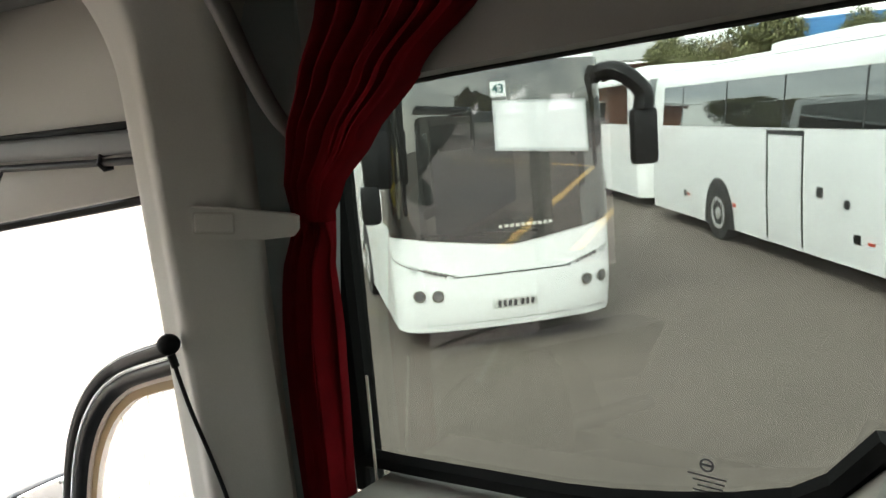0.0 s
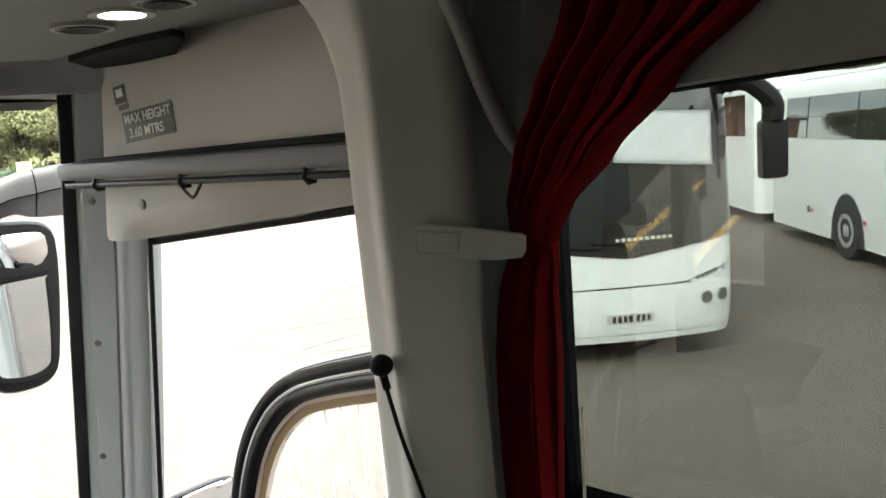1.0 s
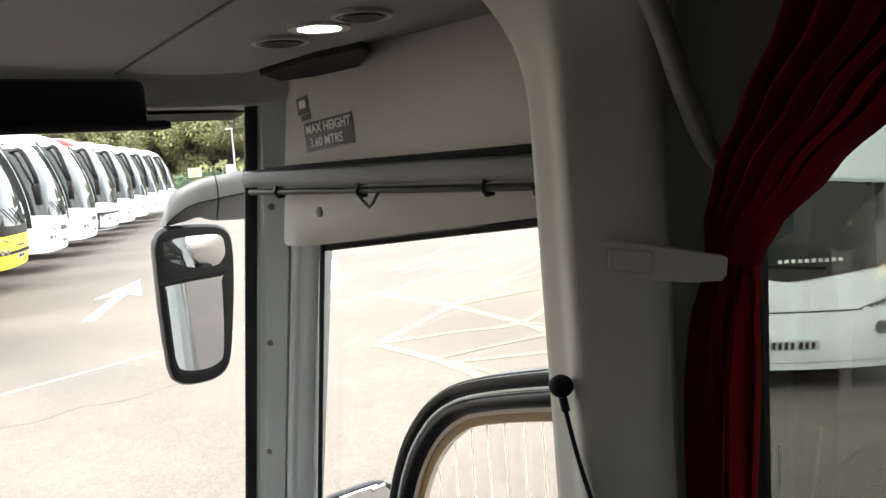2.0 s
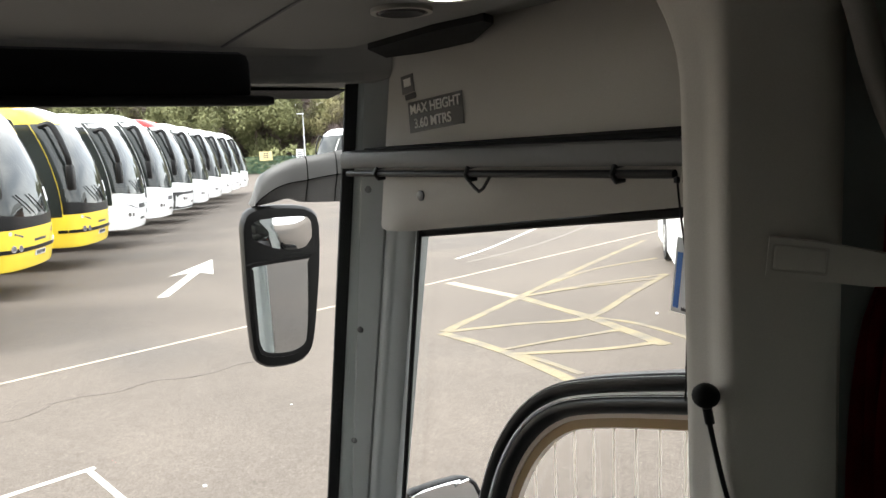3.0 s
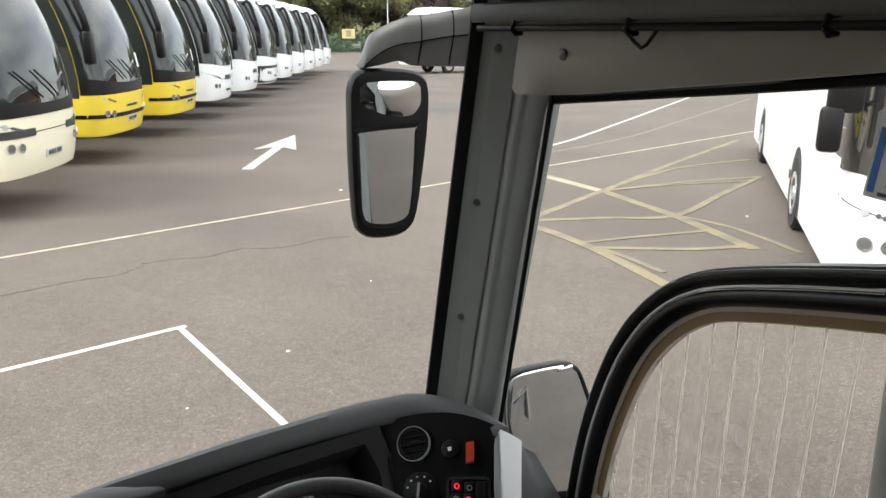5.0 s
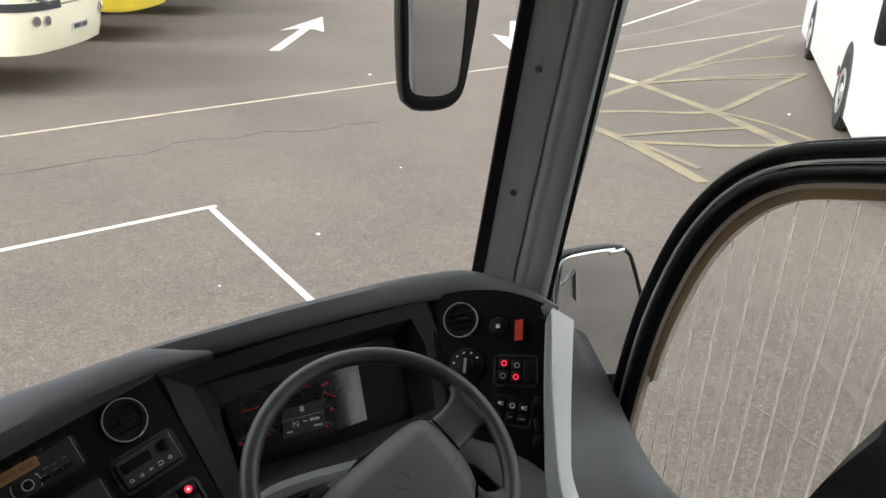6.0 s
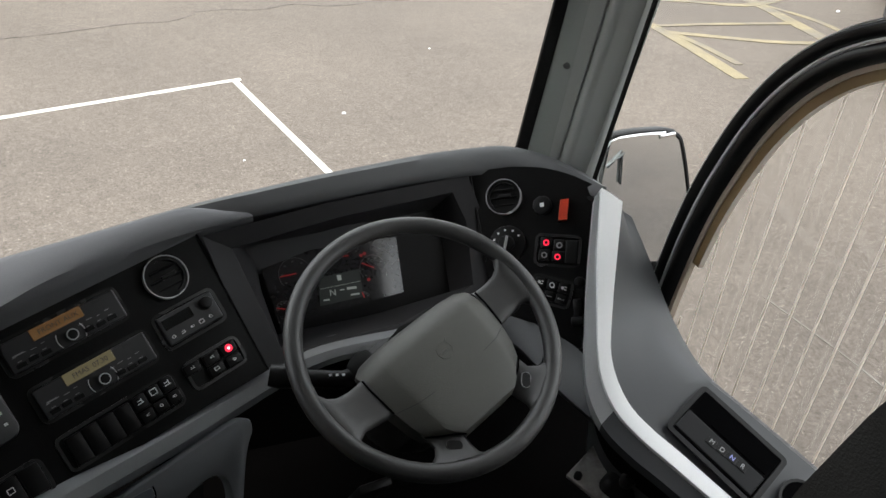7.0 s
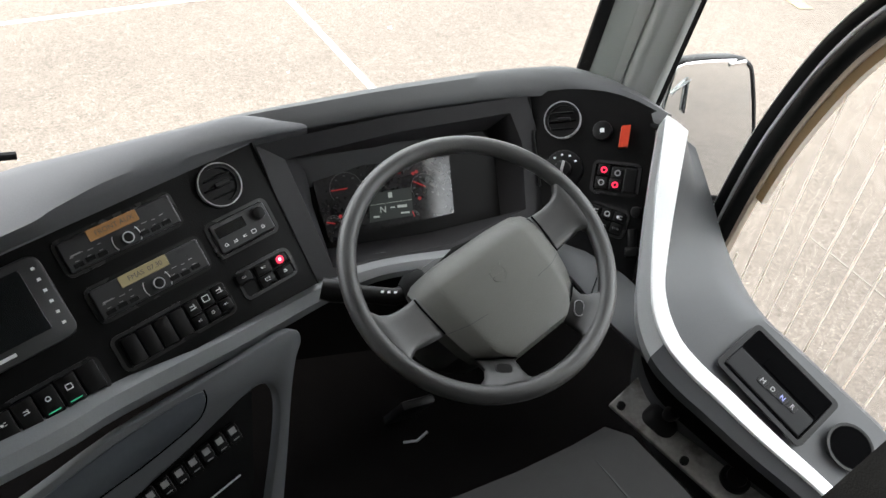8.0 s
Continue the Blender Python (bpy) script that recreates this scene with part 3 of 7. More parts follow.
def coach(name, label, m, body=PAINT_WHITE, chin=None, brow=None, band=0.38, detail=2, screen_v=True, tall=3.42, door_side=0, mirror=None, style="", wheels=(2.75, 8.6)):
    root = thing(name, label, "coach", m)
    mirror = mirror or BLACK
    T = dict(tall=tall)
    shell = part("body", body_shell(tall), body, root, smooth=True)
    zb = (lambda s: 1.2 + 0.16 * min(1, abs(s) / 1.2)) if screen_v else (lambda s: 1.28 + 0.1 * min(1, abs(s) / 1.3) ** 2)
    WS = CORNER + 0.12
    ws = part("windscreen", patch(-WS, WS, zb, tall - (0.27 if tall < 3.6 else 0.3), 0.014, step=0.1, nz=10, **T), SCREEN if tall < 3.6 else SCREEN_ROW, root, "large curved dark windscreen", smooth=True)
    for sgn in (-1, 1):
        part("side_window", patch(sgn * (WS + (0.55 if tall < 3.6 else 1.5)), sgn * (RUN[40]), 2.06, tall - band, 0.012, **T), DARK_GLASS, root, "long dark glazed side window band", smooth=True)
        part("side_window", patch(sgn * RUN[40], sgn * (RUN[63] - 0.35), 2.06, tall - band, 0.0125, **T), DARK_GLASS, root, "long dark glazed side window band", smooth=True)
        part("driver_window", patch(sgn * (WS + 0.03), sgn * (WS + 0.52), 1.45, tall - 0.5, 0.012, **T), DARK_GLASS, root, smooth=True) if tall < 3.6 else part("driver_window", patch(sgn * (WS + 0.02), sgn * (WS + 1.45), 1.02, tall - 0.42, 0.013, **T), SCREEN_ROW, root, "dark driver's side window", smooth=True)
        for y in wheels:
            s = CORNER + (y - 0.42)
            arch = part("wheel_arch", patch(sgn * (s - 0.62), sgn * (s + 0.62), 0.26, lambda q, s=s: 0.28 + 0.86 * math.sqrt(max(0.0, 1 - ((abs(q) - s) / 0.63) ** 2)), 0.004, 0.02, ns=20, nz=2, **T), SEAM, root)
            road_wheel(root, sgn * (HALF - 0.005), y)
        for k in range(5):
            s = CORNER + 1.9 + 2.0 * k
            if detail > 1:
                part("window_post", patch(sgn * (s - 0.02), sgn * (s + 0.02), 2.06, tall - band, 0.016, 0.008, **T), SEAM, root)
        if detail > 1:
            part("panel_seam", patch(sgn * (WS + 0.6), sgn * (RUN[64] - 0.1), 1.46, 1.466, 0.003, 0.006, step=0.5, **T), SEAM_PALE, root)
            for k in range(6):
                s = CORNER + 0.9 + 1.7 * k
                part("panel_seam", patch(sgn * s, sgn * (s + 0.008), 0.32, 1.46, 0.003, 0.006, ns=1, **T), SEAM_PALE, root)
        if detail:
            part("reflector", patch(sgn * (CORNER + 3.6), sgn * (CORNER + 3.75), 0.62, 0.66, 0.008, **T), RED_SWITCH, root)
            part("side_flap", patch(sgn * (CORNER + 3.9), sgn * (CORNER + 4.05), 0.6, 0.72, 0.008, **T), BLACK, root)
    if chin:
        part("bumper", patch(-WS - 0.2, WS + 0.2, 0.3, 1.1 if style == "yellow" else 0.98, 0.012, step=0.1, **T), chin, root, smooth=True)
    if brow:
        part("roof_front", patch(-CORNER - 1.9, CORNER + 1.9, tall - 0.34, tall - 0.02, 0.016, step=0.1, nz=7, **T), brow, root, smooth=True)
    for sgn in (-1, 1):
        for s, z, r in ((0.86, 0.70, 0.068), (1.06, 0.71, 0.07)):
            fm = skin_frame(sgn * s, z, 0.004, tall)
            lamp = part("headlight", joined(disc(r, 0.012, fm, 22, 0.003), annulus(r * 0.78, r, 0.02, fm, 22)), CHROME, root, "round headlight")
            part("lens", disc(r * 0.76, 0.016, fm, 20, 0.003), LENS, lamp)
        if detail:
            for k in range(5):
                part("daytime_lamp", disc(0.024, 0.014, skin_frame(sgn * (0.76 + 0.055 * k), 0.925 + 0.016 * k, 0.004, tall), 12), LENS, root)
            part("indicator", disc(0.04, 0.014, skin_frame(sgn * 1.1, 1.01, 0.004, tall), 14), POST_GREY, root)
            part("front_seam", patch(sgn * 0.66, sgn * 0.676, 0.28, 0.9, 0.003, 0.006, ns=1, **T), SEAM, root)
            part("front_seam", patch(sgn * 0.66, sgn * (CORNER + 0.1), lambda s: 0.9 + 0.25 * (abs(s) - 0.66), lambda s: 0.912 + 0.25 * (abs(s) - 0.66), 0.003, 0.006, step=0.08, **T), SEAM, root)
    if detail:
        part("front_seam", patch(-0.66, 0.66, 0.882, 0.897, 0.003, 0.006, step=0.1, **T), SEAM, root)
    part("number_plate", patch(-0.26, 0.26, 0.49, 0.6, 0.012, 0.02, **T), PLATE, root, "white number plate")
    for k in range(7):
        u = -0.2 + 0.06 * k + (0.02 if k > 3 else 0)
        part("plate_bar", patch(u, u + 0.035, 0.51, 0.58, 0.016, 0.006, ns=1, **T), SEAM, root)
    # mirrors on bowed arms
    for sgn in (-1, 1):
        a = skin(sgn * (CORNER - 0.1), tall - (0.48 if tall < 3.6 else 0.55), 0, tall)
        far = Vector((sgn * 1.62, a.y - 0.35, 2.72)) if sgn * door_side >= 0 else Vector((sgn * 1.42, a.y - 0.45, 2.55))
        if tall > 3.6:
            far = Vector((-1.2, a.y - 0.62, 2.62)) if sgn < 0 else Vector((1.4, a.y - 0.16, 2.72))
        arm = smooth_path([a, a + Vector((-0.02, -0.3, 0.0)), Vector((-1.27, a.y - 0.58, 2.93)), far] if sgn < 0 else [a, a + Vector((0.03, -0.08, -0.02)), Vector((1.38, a.y - 0.14, 2.95)), far], 5)
        if tall < 3.6:
            far = Vector((1.6 if sgn > 0 else -1.4, a.y - 0.3, 2.54))
            arm = smooth_path([a + Vector((-sgn * 0.12, 0, -0.12)), a + Vector((sgn * 0.02, -0.12, 0.03)), Vector((sgn * 1.38 if sgn > 0 else -1.34, a.y - 0.27, 2.95)), far + Vector((0, 0, 0.2)), far], 5)
        ear = part("mirror_arm", tube(arm, [0.08] * 4 + [0.135] * (len(arm) - 4) if tall < 3.6 else [0.075] * len(arm), 10, flat=0.8), mirror, root, smooth=True)
        part("mirror_head", box((0.24 if tall > 3.6 else 0.3, 0.17, 0.62), far + Vector((0, 0, -0.3)), 0.05), mirror, ear, smooth=True)
    if detail:
        for sgn in (-1, 1):
            a, b = (skin(sgn * 0.25, 1.36, 0.05, tall), skin(sgn * 0.25 - 0.55, 1.75, 0.05, tall)) if tall > 3.6 else (skin(sgn * 0.3, 1.33, 0.03, tall), skin(sgn * 0.3 - 0.7, 1.39, 0.03, tall))
            part("wiper", tube([a, a.lerp(b, 0.5) + Vector((0, -0.02, 0)), b], 0.014, 6), BLACK, root)
    if style == "cream":
        part("black_apron", patch(-WS, WS, 1.12, lambda s: zb(s) + 0.01, 0.013, step=0.1, nz=2, **T), BLACK, root, "black apron under the windscreen", smooth=True)
        part("lamp_strip", patch(0.5, WS - 0.05, 0.84, 0.95, 0.013, step=0.1, **T), SEAM, root, "dark headlight strip", smooth=True)
        part("lamp_strip", patch(-WS + 0.05, -0.5, 0.84, 0.95, 0.013, step=0.1, **T), SEAM, root, "dark headlight strip", smooth=True)
    if style == "yellow":
        part("black_apron", patch(-WS, WS, 1.08, lambda s: zb(s) + 0.01, 0.0145, step=0.1, nz=2, **T), BLACK, root, "glossy black apron under the windscreen", smooth=True)
        part("bumper_stripe", patch(-WS - 0.15, WS + 0.15, 0.62, 0.7, 0.016, step=0.1, **T), BLACK, root, "black bumper stripe", smooth=True)
        part("grille_mark", patch(-0.3, 0.3, 0.79, 0.84, 0.016, step=0.1, **T), SEAM, root)
    if style == "white":
        part("grille", patch(-0.32, 0.32, 0.86, 1.0, 0.012, step=0.1, **T), SEAM, root, "dark grille")
    if style == "row" or style == "yellow" or style == "white":
                part("paper", patch(0.75, 0.98, 1.55, 1.85, 0.018, 0.008, **T), PAPER, root, "white sheet behind the windscreen")
    part("roof_unit", box((1.7, 2.6, 0.2), (0, 6.2, tall + 0.03), 0.09), body, root, smooth=True)
    part("roof_unit", box((1.2, 0.9, 0.12), (0, 2.9, tall + 0.03), 0.05), body, root, smooth=True)
    return root


LENS = mat("lamp_lens", (0.2, 0.2, 0.205), 0.12, 0.5, vary=0.3, scale=30)
SCREEN = mat("screen_glass", (0.16, 0.158, 0.152), 0.012, 0.85, vary=0.06, scale=1.2, gloss=0.8)
SCREEN_ROW = mat("screen_dark", (0.02, 0.023, 0.022), 0.03, 0.0, vary=0.6, scale=1.6, gloss=0.55)
PLATE = mat("plate_white", (0.55, 0.55, 0.53), 0.4)


def coach_pose(front, back):
    """Local y runs from the front's middle backwards, along back."""
    d = Vector((*back, 0)).normalized()
    m = axes((0, 0, 0), (d.y, -d.x, 0), (0, 0, 1))
    m.translation = Vector((*front, 0))
    return m


c43 = coach("parked_coach", "white coach parked with its nose to the yard", coach_pose((7.02, 4.81), (0.662, 0.75)), door_side=1, wheels=(3.7, 9.8))
cW = coach("parked_coach", "white coach parked, its long side with a narrow door in view", coach_pose((8.40, -1.77), (0.752, 0.659)), door_side=1, tall=3.24, band=0.07)
cY = coach("parked_coach", "white coach parked across the yard", coach_pose((18.9, 50.8), (0.97, 0.25)), detail=0, tall=4.0, screen_v=False)
cX = coach("parked_coach", "white coach parked behind the others, its rear in view", coach_pose((27.67, 14.99), (-0.752, -0.659)), detail=0)
part("rear_window", patch(-RUN[-1], -RUN[-1] + 1.15, 2.1, 3.1, 0.012), DARK_GLASS, cX, "dark rear window", smooth=True)
part("rear_window", patch(RUN[-1] - 1.15, RUN[-1], 2.1, 3.1, 0.012), DARK_GLASS, cX, "dark rear window", smooth=True)
part("rear_seam", patch(RUN[-1] - 1.2, RUN[-1], 1.44, 1.455, 0.004, 0.006), SEAM, cX)
part("rear_seam", patch(-RUN[-1], -RUN[-1] + 1.2, 1.44, 1.455, 0.004, 0.006), SEAM, cX)
for ch in cX.children:
    if ch.name.startswith(("side_window", "driver_window")):
        ch.data.materials[0] = SCREEN_ROW
row_dir = Vector((0.37, 0.93)).normalized()
back = (-row_dir.y, row_dir.x)
ROW = [(PAINT_CREAM, None, None, "cream coach parked in a row"), (PAINT_YELLOW, PAINT_YELLOW, PAINT_WHITE, "yellow coach with a white roof parked in a row"), (PAINT_YELLOW, PAINT_YELLOW, PAINT_WHITE, "yellow and white coach with a yellow roof flash in a row"),
       (PAINT_WHITE, None, None, "white coach parked in a row"), (PAINT_WHITE, None, None, "white coach parked in a row"), (PAINT_WHITE, SEAM, PAINT_RED, "white coach with a red roof front in a row"),
       (PAINT_WHITE, None, None, "white coach parked in a row")]
for k in range(11):
    body, chin, brow, label = ROW[min(k, 6)]
    right = Vector((-0.92, 15.19)) + row_dir * (4.29 * k + 0.6) if k else Vector((-0.4, 14.95))
    mid = right - row_dir * 1.25
    if k < 7:
        last = coach("parked_coach", label, coach_pose(mid, back), body, chin, brow, tall=3.8 if k < 4 else 4.0, detail=1 if k < 4 else 0, screen_v=False, door_side=-1, mirror=BLACK, style="yellow" if k in (1, 2) else ("white" if k in (3, 4) else ("cream" if k == 0 else "row")))
        last["group"] = "coaches parked in a row"
        if k == 2:
            part("roof_flash", patch(-CORNER - 1.9, -0.35, 3.3, 3.785, 0.02, tall=3.8, step=0.1, nz=7), PAINT_YELLOW, last, "yellow flash on the roof front", smooth=True)
    else:
        copy_thing(last, coach_pose(mid, back))


# details of the coach in the next bay: blind, number sign, lettering as plain bars
part("blind_border", patch(-0.12, 0.99, lambda s: 2.215 - 0.09 * s, lambda s: 2.75 - 0.05 * s, 0.024, 0.01, step=0.1, nz=10), POST_GREY, c43, "grey border of the blind", smooth=True)
part("blind", patch(-0.09, 0.96, lambda s: 2.25 - 0.09 * s, lambda s: 2.72 - 0.05 * s, 0.028, 0.01, step=0.1, nz=10), PAPER, c43, "white blind drawn down inside the windscreen", smooth=True)
sgn43 = part("number_sign", patch(-0.13, 0.04, 2.79, 2.95, 0.021, 0.01), PAPER, c43, "white number sign")
words("43", 0.13, skin_frame(-0.045, 2.87, 0.0225), SIGN_TEAL, c43, "digits", 0.002)
for k in range(10):
    part("lettering_bar", patch(-0.14 + 0.064 * k, -0.10 + 0.064 * k, 1.39, 1.425, 0.0175, 0.006, ns=1, nz=1), LEGEND_W, c43)
for z0, z1 in ((0.35, 0.355),):
    part("skirt_seam", patch(-CORNER, CORNER, z0, z1, 0.003, 0.006, step=0.1), SEAM, c43)
part("plate_surround", patch(-0.33, 0.33, 0.455, 0.635, 0.004, 0.008, step=0.1), PAINT_WHITE, c43)

# a second, lower mirror on the coach in the next bay
lowm = part("lower_mirror", box((0.2, 0.14, 0.42), (-1.5, 0.0, 1.78), 0.05), BLACK, c43, "lower black mirror head", smooth=True)
part("stem", tube([(-1.3, 0.25, 1.98), (-1.42, 0.1, 2.02), (-1.48, 0.03, 1.95)], 0.025, 8), BLACK, lowm, smooth=True)

# the long side of the other coach: narrow door and flaps
D0, D1 = -(CORNER - 0.42 + 8.6 - 2.85), -(CORNER - 0.42 + 8.6 - 1.85)
for s0, s1, z0, z1 in ((D0, D0 + 0.05, 0.33, 2.02), (D1 - 0.05, D1, 0.33, 2.02), (D0, D1, 1.95, 2.02)):
    part("door_frame", patch(s0, s1, z0, z1, 0.009, 0.014, ns=1, tall=3.24), SEAM, cW, "black rubber door frame")
door_w = part("emergency_door", patch(D0 + 0.055, D1 - 0.055, 0.34, 1.945, 0.006, 0.01, ns=2, tall=3.24), PAINT_WHITE, cW, "narrow white side door")
part("door_handle", patch(D0 + 0.42, D0 + 0.56, 1.12, 1.26, 0.016, 0.012, ns=1, tall=3.24), SEAM, door_w)
part("filler_cap", disc(0.065, 0.012, skin_frame(D0 - 0.22 + 1.35, 1.08, 0.004, 3.24), 18, 0.003), SEAM, cW)
for s in (D1 - 1.45, D1 - 3.5):
    part("side_flap", patch(s, s + 0.13, 0.66, 0.79, 0.009, 0.012, ns=1, tall=3.24), SEAM, cW)
    part("reflector", patch(s + 0.18, s + 0.3, 0.68, 0.74, 0.009, 0.012, ns=1, tall=3.24), RED_SWITCH, cW)


# ---- the cab's shell ----
def x_glass(y, z=2.47):
    return 0.80 - 0.22 * max(0.0, y - 1.8) + 0.08 * (2.47 - z)


def x_trim(y):
    return 0.957 - 0.15 * y


def wall_plate(outline, thick, xf, holes=(), bevel=0.0):
    """A plate in the side wall: outline in (y, z), following xf(y), thick outwards."""
    bm = prism(outline, thick, None, bevel, holes)
    for v in bm.verts:
        y, z, d = v.co.x, v.co.y, v.co.z
        v.co = Vector((xf(y) + d, y, z))
    return bm


TRIM_FOOT = 2.484


def rake(z):
    """The A-pillar's way forward as it goes down."""
    return -0.26 * (z - 2.229)


def span(a, b, n):
    return [a + (b - a) * k / n for k in range(n + 1)]


# trim over the driver's window: a plate whose lower edge rolls outwards to the glass
def trim_end(z):
    return 2.142 + 0.188 * (2.667 - z)


rings = []
for y in span(1.29, 1.95, 10) + [2.0, 2.03, 2.055, 2.08, 2.105, 2.13, 2.15, 2.162, 2.170, 2.174]:
    b = min(1.0, max(0.0, (2.115 - y) / 0.07))
    b = b * b * (3 - 2 * b)
    zb = TRIM_FOOT + 0.078 * max(0.0, min(1.0, (2.09 - y) / 0.69)) + {2.162: 0.003, 2.170: 0.010, 2.174: 0.022}.get(y, 0.0)
    x = x_trim(y)
    pts = [(0.10, zb), (0.036 * b, zb), (0.026 * b, zb + 0.008), (0.012 * b, zb + 0.026), (0.003 * b, zb + 0.046), (0.0, zb + 0.065), (0.0, 2.64), (0.0, 2.72), (0.0, 2.88), (0.10, 2.88)]
    ring = []
    for q, z in pts:
        yy = y if y < 1.9 else 1.9 + (y - 1.9) * (trim_end(z) - 1.9) / (2.175 - 1.9)
        ring.append((x_trim(yy) + q + (0.004 if y > 2.173 else 0.0), yy, z))
    rings.append(ring)
single("wall_trim", loft(rings), PLASTIC_GREY, "beige-grey moulded lining over the driver's side window", "wall", "structure", smooth=True)

# A-pillar
rings_a, rings_b, rings_c = [], [], []
for z in span(2.86, 1.40, 8):
    y = 2.335 + rake(z)
    rings_a.append([(0.602, y + 0.045, z), (0.609, y + 0.028, z), (0.618, y + 0.022, z), (0.660, y - 0.022, z), (0.670, y - 0.031, z), (0.676, y - 0.03, z), (0.70, y, z), (0.70, y + 0.06, z)])
    rings_b.append([(0.6765, y - 0.022, z), (0.6775, y - 0.036, z), (0.684, y - 0.052, z), (0.690, y - 0.056, z), (0.696, y - 0.062, z), (0.704, y - 0.082, z), (0.722, y - 0.094, z), (0.76, y - 0.085, z), (0.75, y - 0.02, z)])
    rings_c.append([(0.592, y + 0.044, z), (0.594, y + 0.056, z), (0.61, y + 0.066, z), (0.62, y + 0.035, z), (0.613, y + 0.024, z), (0.603, y + 0.032, z)])
single("pillar_front", loft(rings_a), PLASTIC_BLUE, "grey windscreen pillar trim with screws", "pillar", "structure", smooth=True)
single("pillar_frame", loft(rings_b), PLASTIC_BLUE, "grey inner frame of the side window", "pillar", "structure", smooth=True)
single("windscreen_seal", loft(rings_c), BLACK_SOFT, "black rubber seal of the windscreen", "seal", "structure", smooth=True)

# B-pillar: a raised bead along its front edge, flaring into the roof
rings = []
for z in span(1.2, 2.48, 9) + [2.52, 2.56, 2.60, 2.66, 2.70, 2.73, 2.755, 2.78, 2.80, 2.82, 2.84, 2.86, 2.875]:
    fl = max(0.0, (z - 2.70) / 0.175)
    o, f = -0.04 * fl ** 2.2, 0.05 * fl ** 2.4
    ee = 0.02 * (2.6 - z) / 0.6
    bead = 1.0 - 0.8 * min(1.0, max(0.0, (z - 2.72) / 0.12))
    back_out = 0.055 * max(0.0, (z - 2.76) / 0.115) ** 2
    rings.append([(0.82, 1.335, z), (0.70 + o * 0.5, 1.335 + f, z), (0.660 + o + ee, 1.330 + f * 0.9, z), (0.646 + o + ee, 1.318 + f * 0.7, z), (0.643 + o + ee, 1.305 + f * 0.5, z),
                  (0.640 + 0.006 * bead + o + ee, 1.287 + f * 0.3, z), (0.640 + 0.002 * bead + o + ee, 1.272 + f * 0.2, z), (0.640 - 0.007 * bead + o + ee, 1.256, z), (0.641 - 0.010 * bead + o + ee, 1.243, z),
                  (0.643 - 0.008 * bead + o + ee, 1.234, z), (0.647 - 0.001 * bead + o + ee, 1.224, z), (0.669 + o * 0.8 + ee, 1.198, z), (0.688 + o * 0.7 + ee, 1.176 - back_out * 0.4, z), (0.700 + o * 0.6 + ee, 1.165 - back_out * 0.7, z), (0.713 + o * 0.5 + ee, 1.160 - back_out, z),
                  (0.728 + ee * 0.6, 1.164 - back_out, z), (0.742 + ee * 0.3, 1.174 - back_out * 0.6, z), (0.79, 1.18, z), (0.86, 1.18, z), (0.86, 1.30, z)])
single("pillar_middle", loft(rings), PLASTIC_PALE, "pale grey moulded pillar behind the driver", "pillar", "structure", smooth=True)

# the hollow beside the pillar, and the rounded moulding that arches over it
rings = []
for z in span(1.2, 2.55, 6) + [2.6, 2.65, 2.7, 2.76, 2.83, 2.9]:
    up = max(0.0, (z - 2.58) / 0.3)
    side = 1.126 - 0.03 * min(1.0, max(0.0, (z - 2.48) / 0.06)) - 0.06 * min(1.0, up)
    rings.append([(0.735, 1.176, z), (0.762, 1.172, z), (0.785 + 0.02 * up, 1.160, z), (0.797 + 0.03 * up, 1.140, z), (0.802 + 0.03 * up, side + 0.012, z), (0.806 + 0.02 * up, side, z), (0.830, side, z), (0.850, 1.19, z), (0.735, 1.19, z)])
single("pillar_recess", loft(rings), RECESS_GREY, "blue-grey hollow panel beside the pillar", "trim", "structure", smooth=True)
path = smooth_path([(0.645, 1.142, 2.885), (0.668, 1.134, 2.835), (0.690, 1.128, 2.785), (0.713, 1.124, 2.725), (0.742, 1.121, 2.668), (0.770, 1.119, 2.634), (0.802, 1.112, 2.614), (0.84, 1.09, 2.606)], 4)
single("corner_trim", tube(path, [0.019 - 0.007 * k / (len(path) - 1) for k in range(len(path))], 14, flat=0.8), PLASTIC_DARK, "grey rounded moulding between pillar and window header", "trim", "structure", smooth=True)

# passenger side: lining above and below the tinted window
bm = wall_plate([(1.112, 2.670), (1.10, 2.682), (0.9, 2.694), (0.44, 2.714), (-3.0, 2.742), (-3.0, 2.95), (1.112, 2.95)], 0.12, lambda y: 0.80)
single("wall_header", bm, PLASTIC_DARK, "grey lining above the passenger window", "wall", "structure")
bm = wall_plate([(1.085, 1.0), (1.085, 2.093), (1.05, 2.095), (0.7, 2.12), (0.48, 2.17), (0.40, 2.26), (0.2, 2.16), (-3.0, 2.16), (-3.0, 1.0)], 0.16, lambda y: 0.72)
single("wall_right", bm, PLASTIC_GREY, "grey side wall lining below the passenger window", "wall", "structure")
seal_pts = [(1.145, 2.66), (1.142, 2.45), (1.137, 2.125), (1.12, 2.11), (0.9, 2.125), (0.7, 2.145), (0.485, 2.20), (0.40, 2.285)]
bm = tube(smooth_path([(0.865, y, z) for y, z in seal_pts], 3), 0.016, 6)
single("window_post", box((0.05, 0.05, 0.75), (0.888, 1.168, 2.42), 0.004), BLACK_SOFT, "black post between the side windows", "pillar", "structure")
single("window_seal", bm, BLACK_SOFT, "black rubber seal of the passenger window", "seal", "structure")
bm = tube([(0.865, 1.16, 2.688), (0.865, 0.9, 2.699), (0.865, 0.44, 2.718), (0.865, -1.0, 2.744)], 0.010, 8)
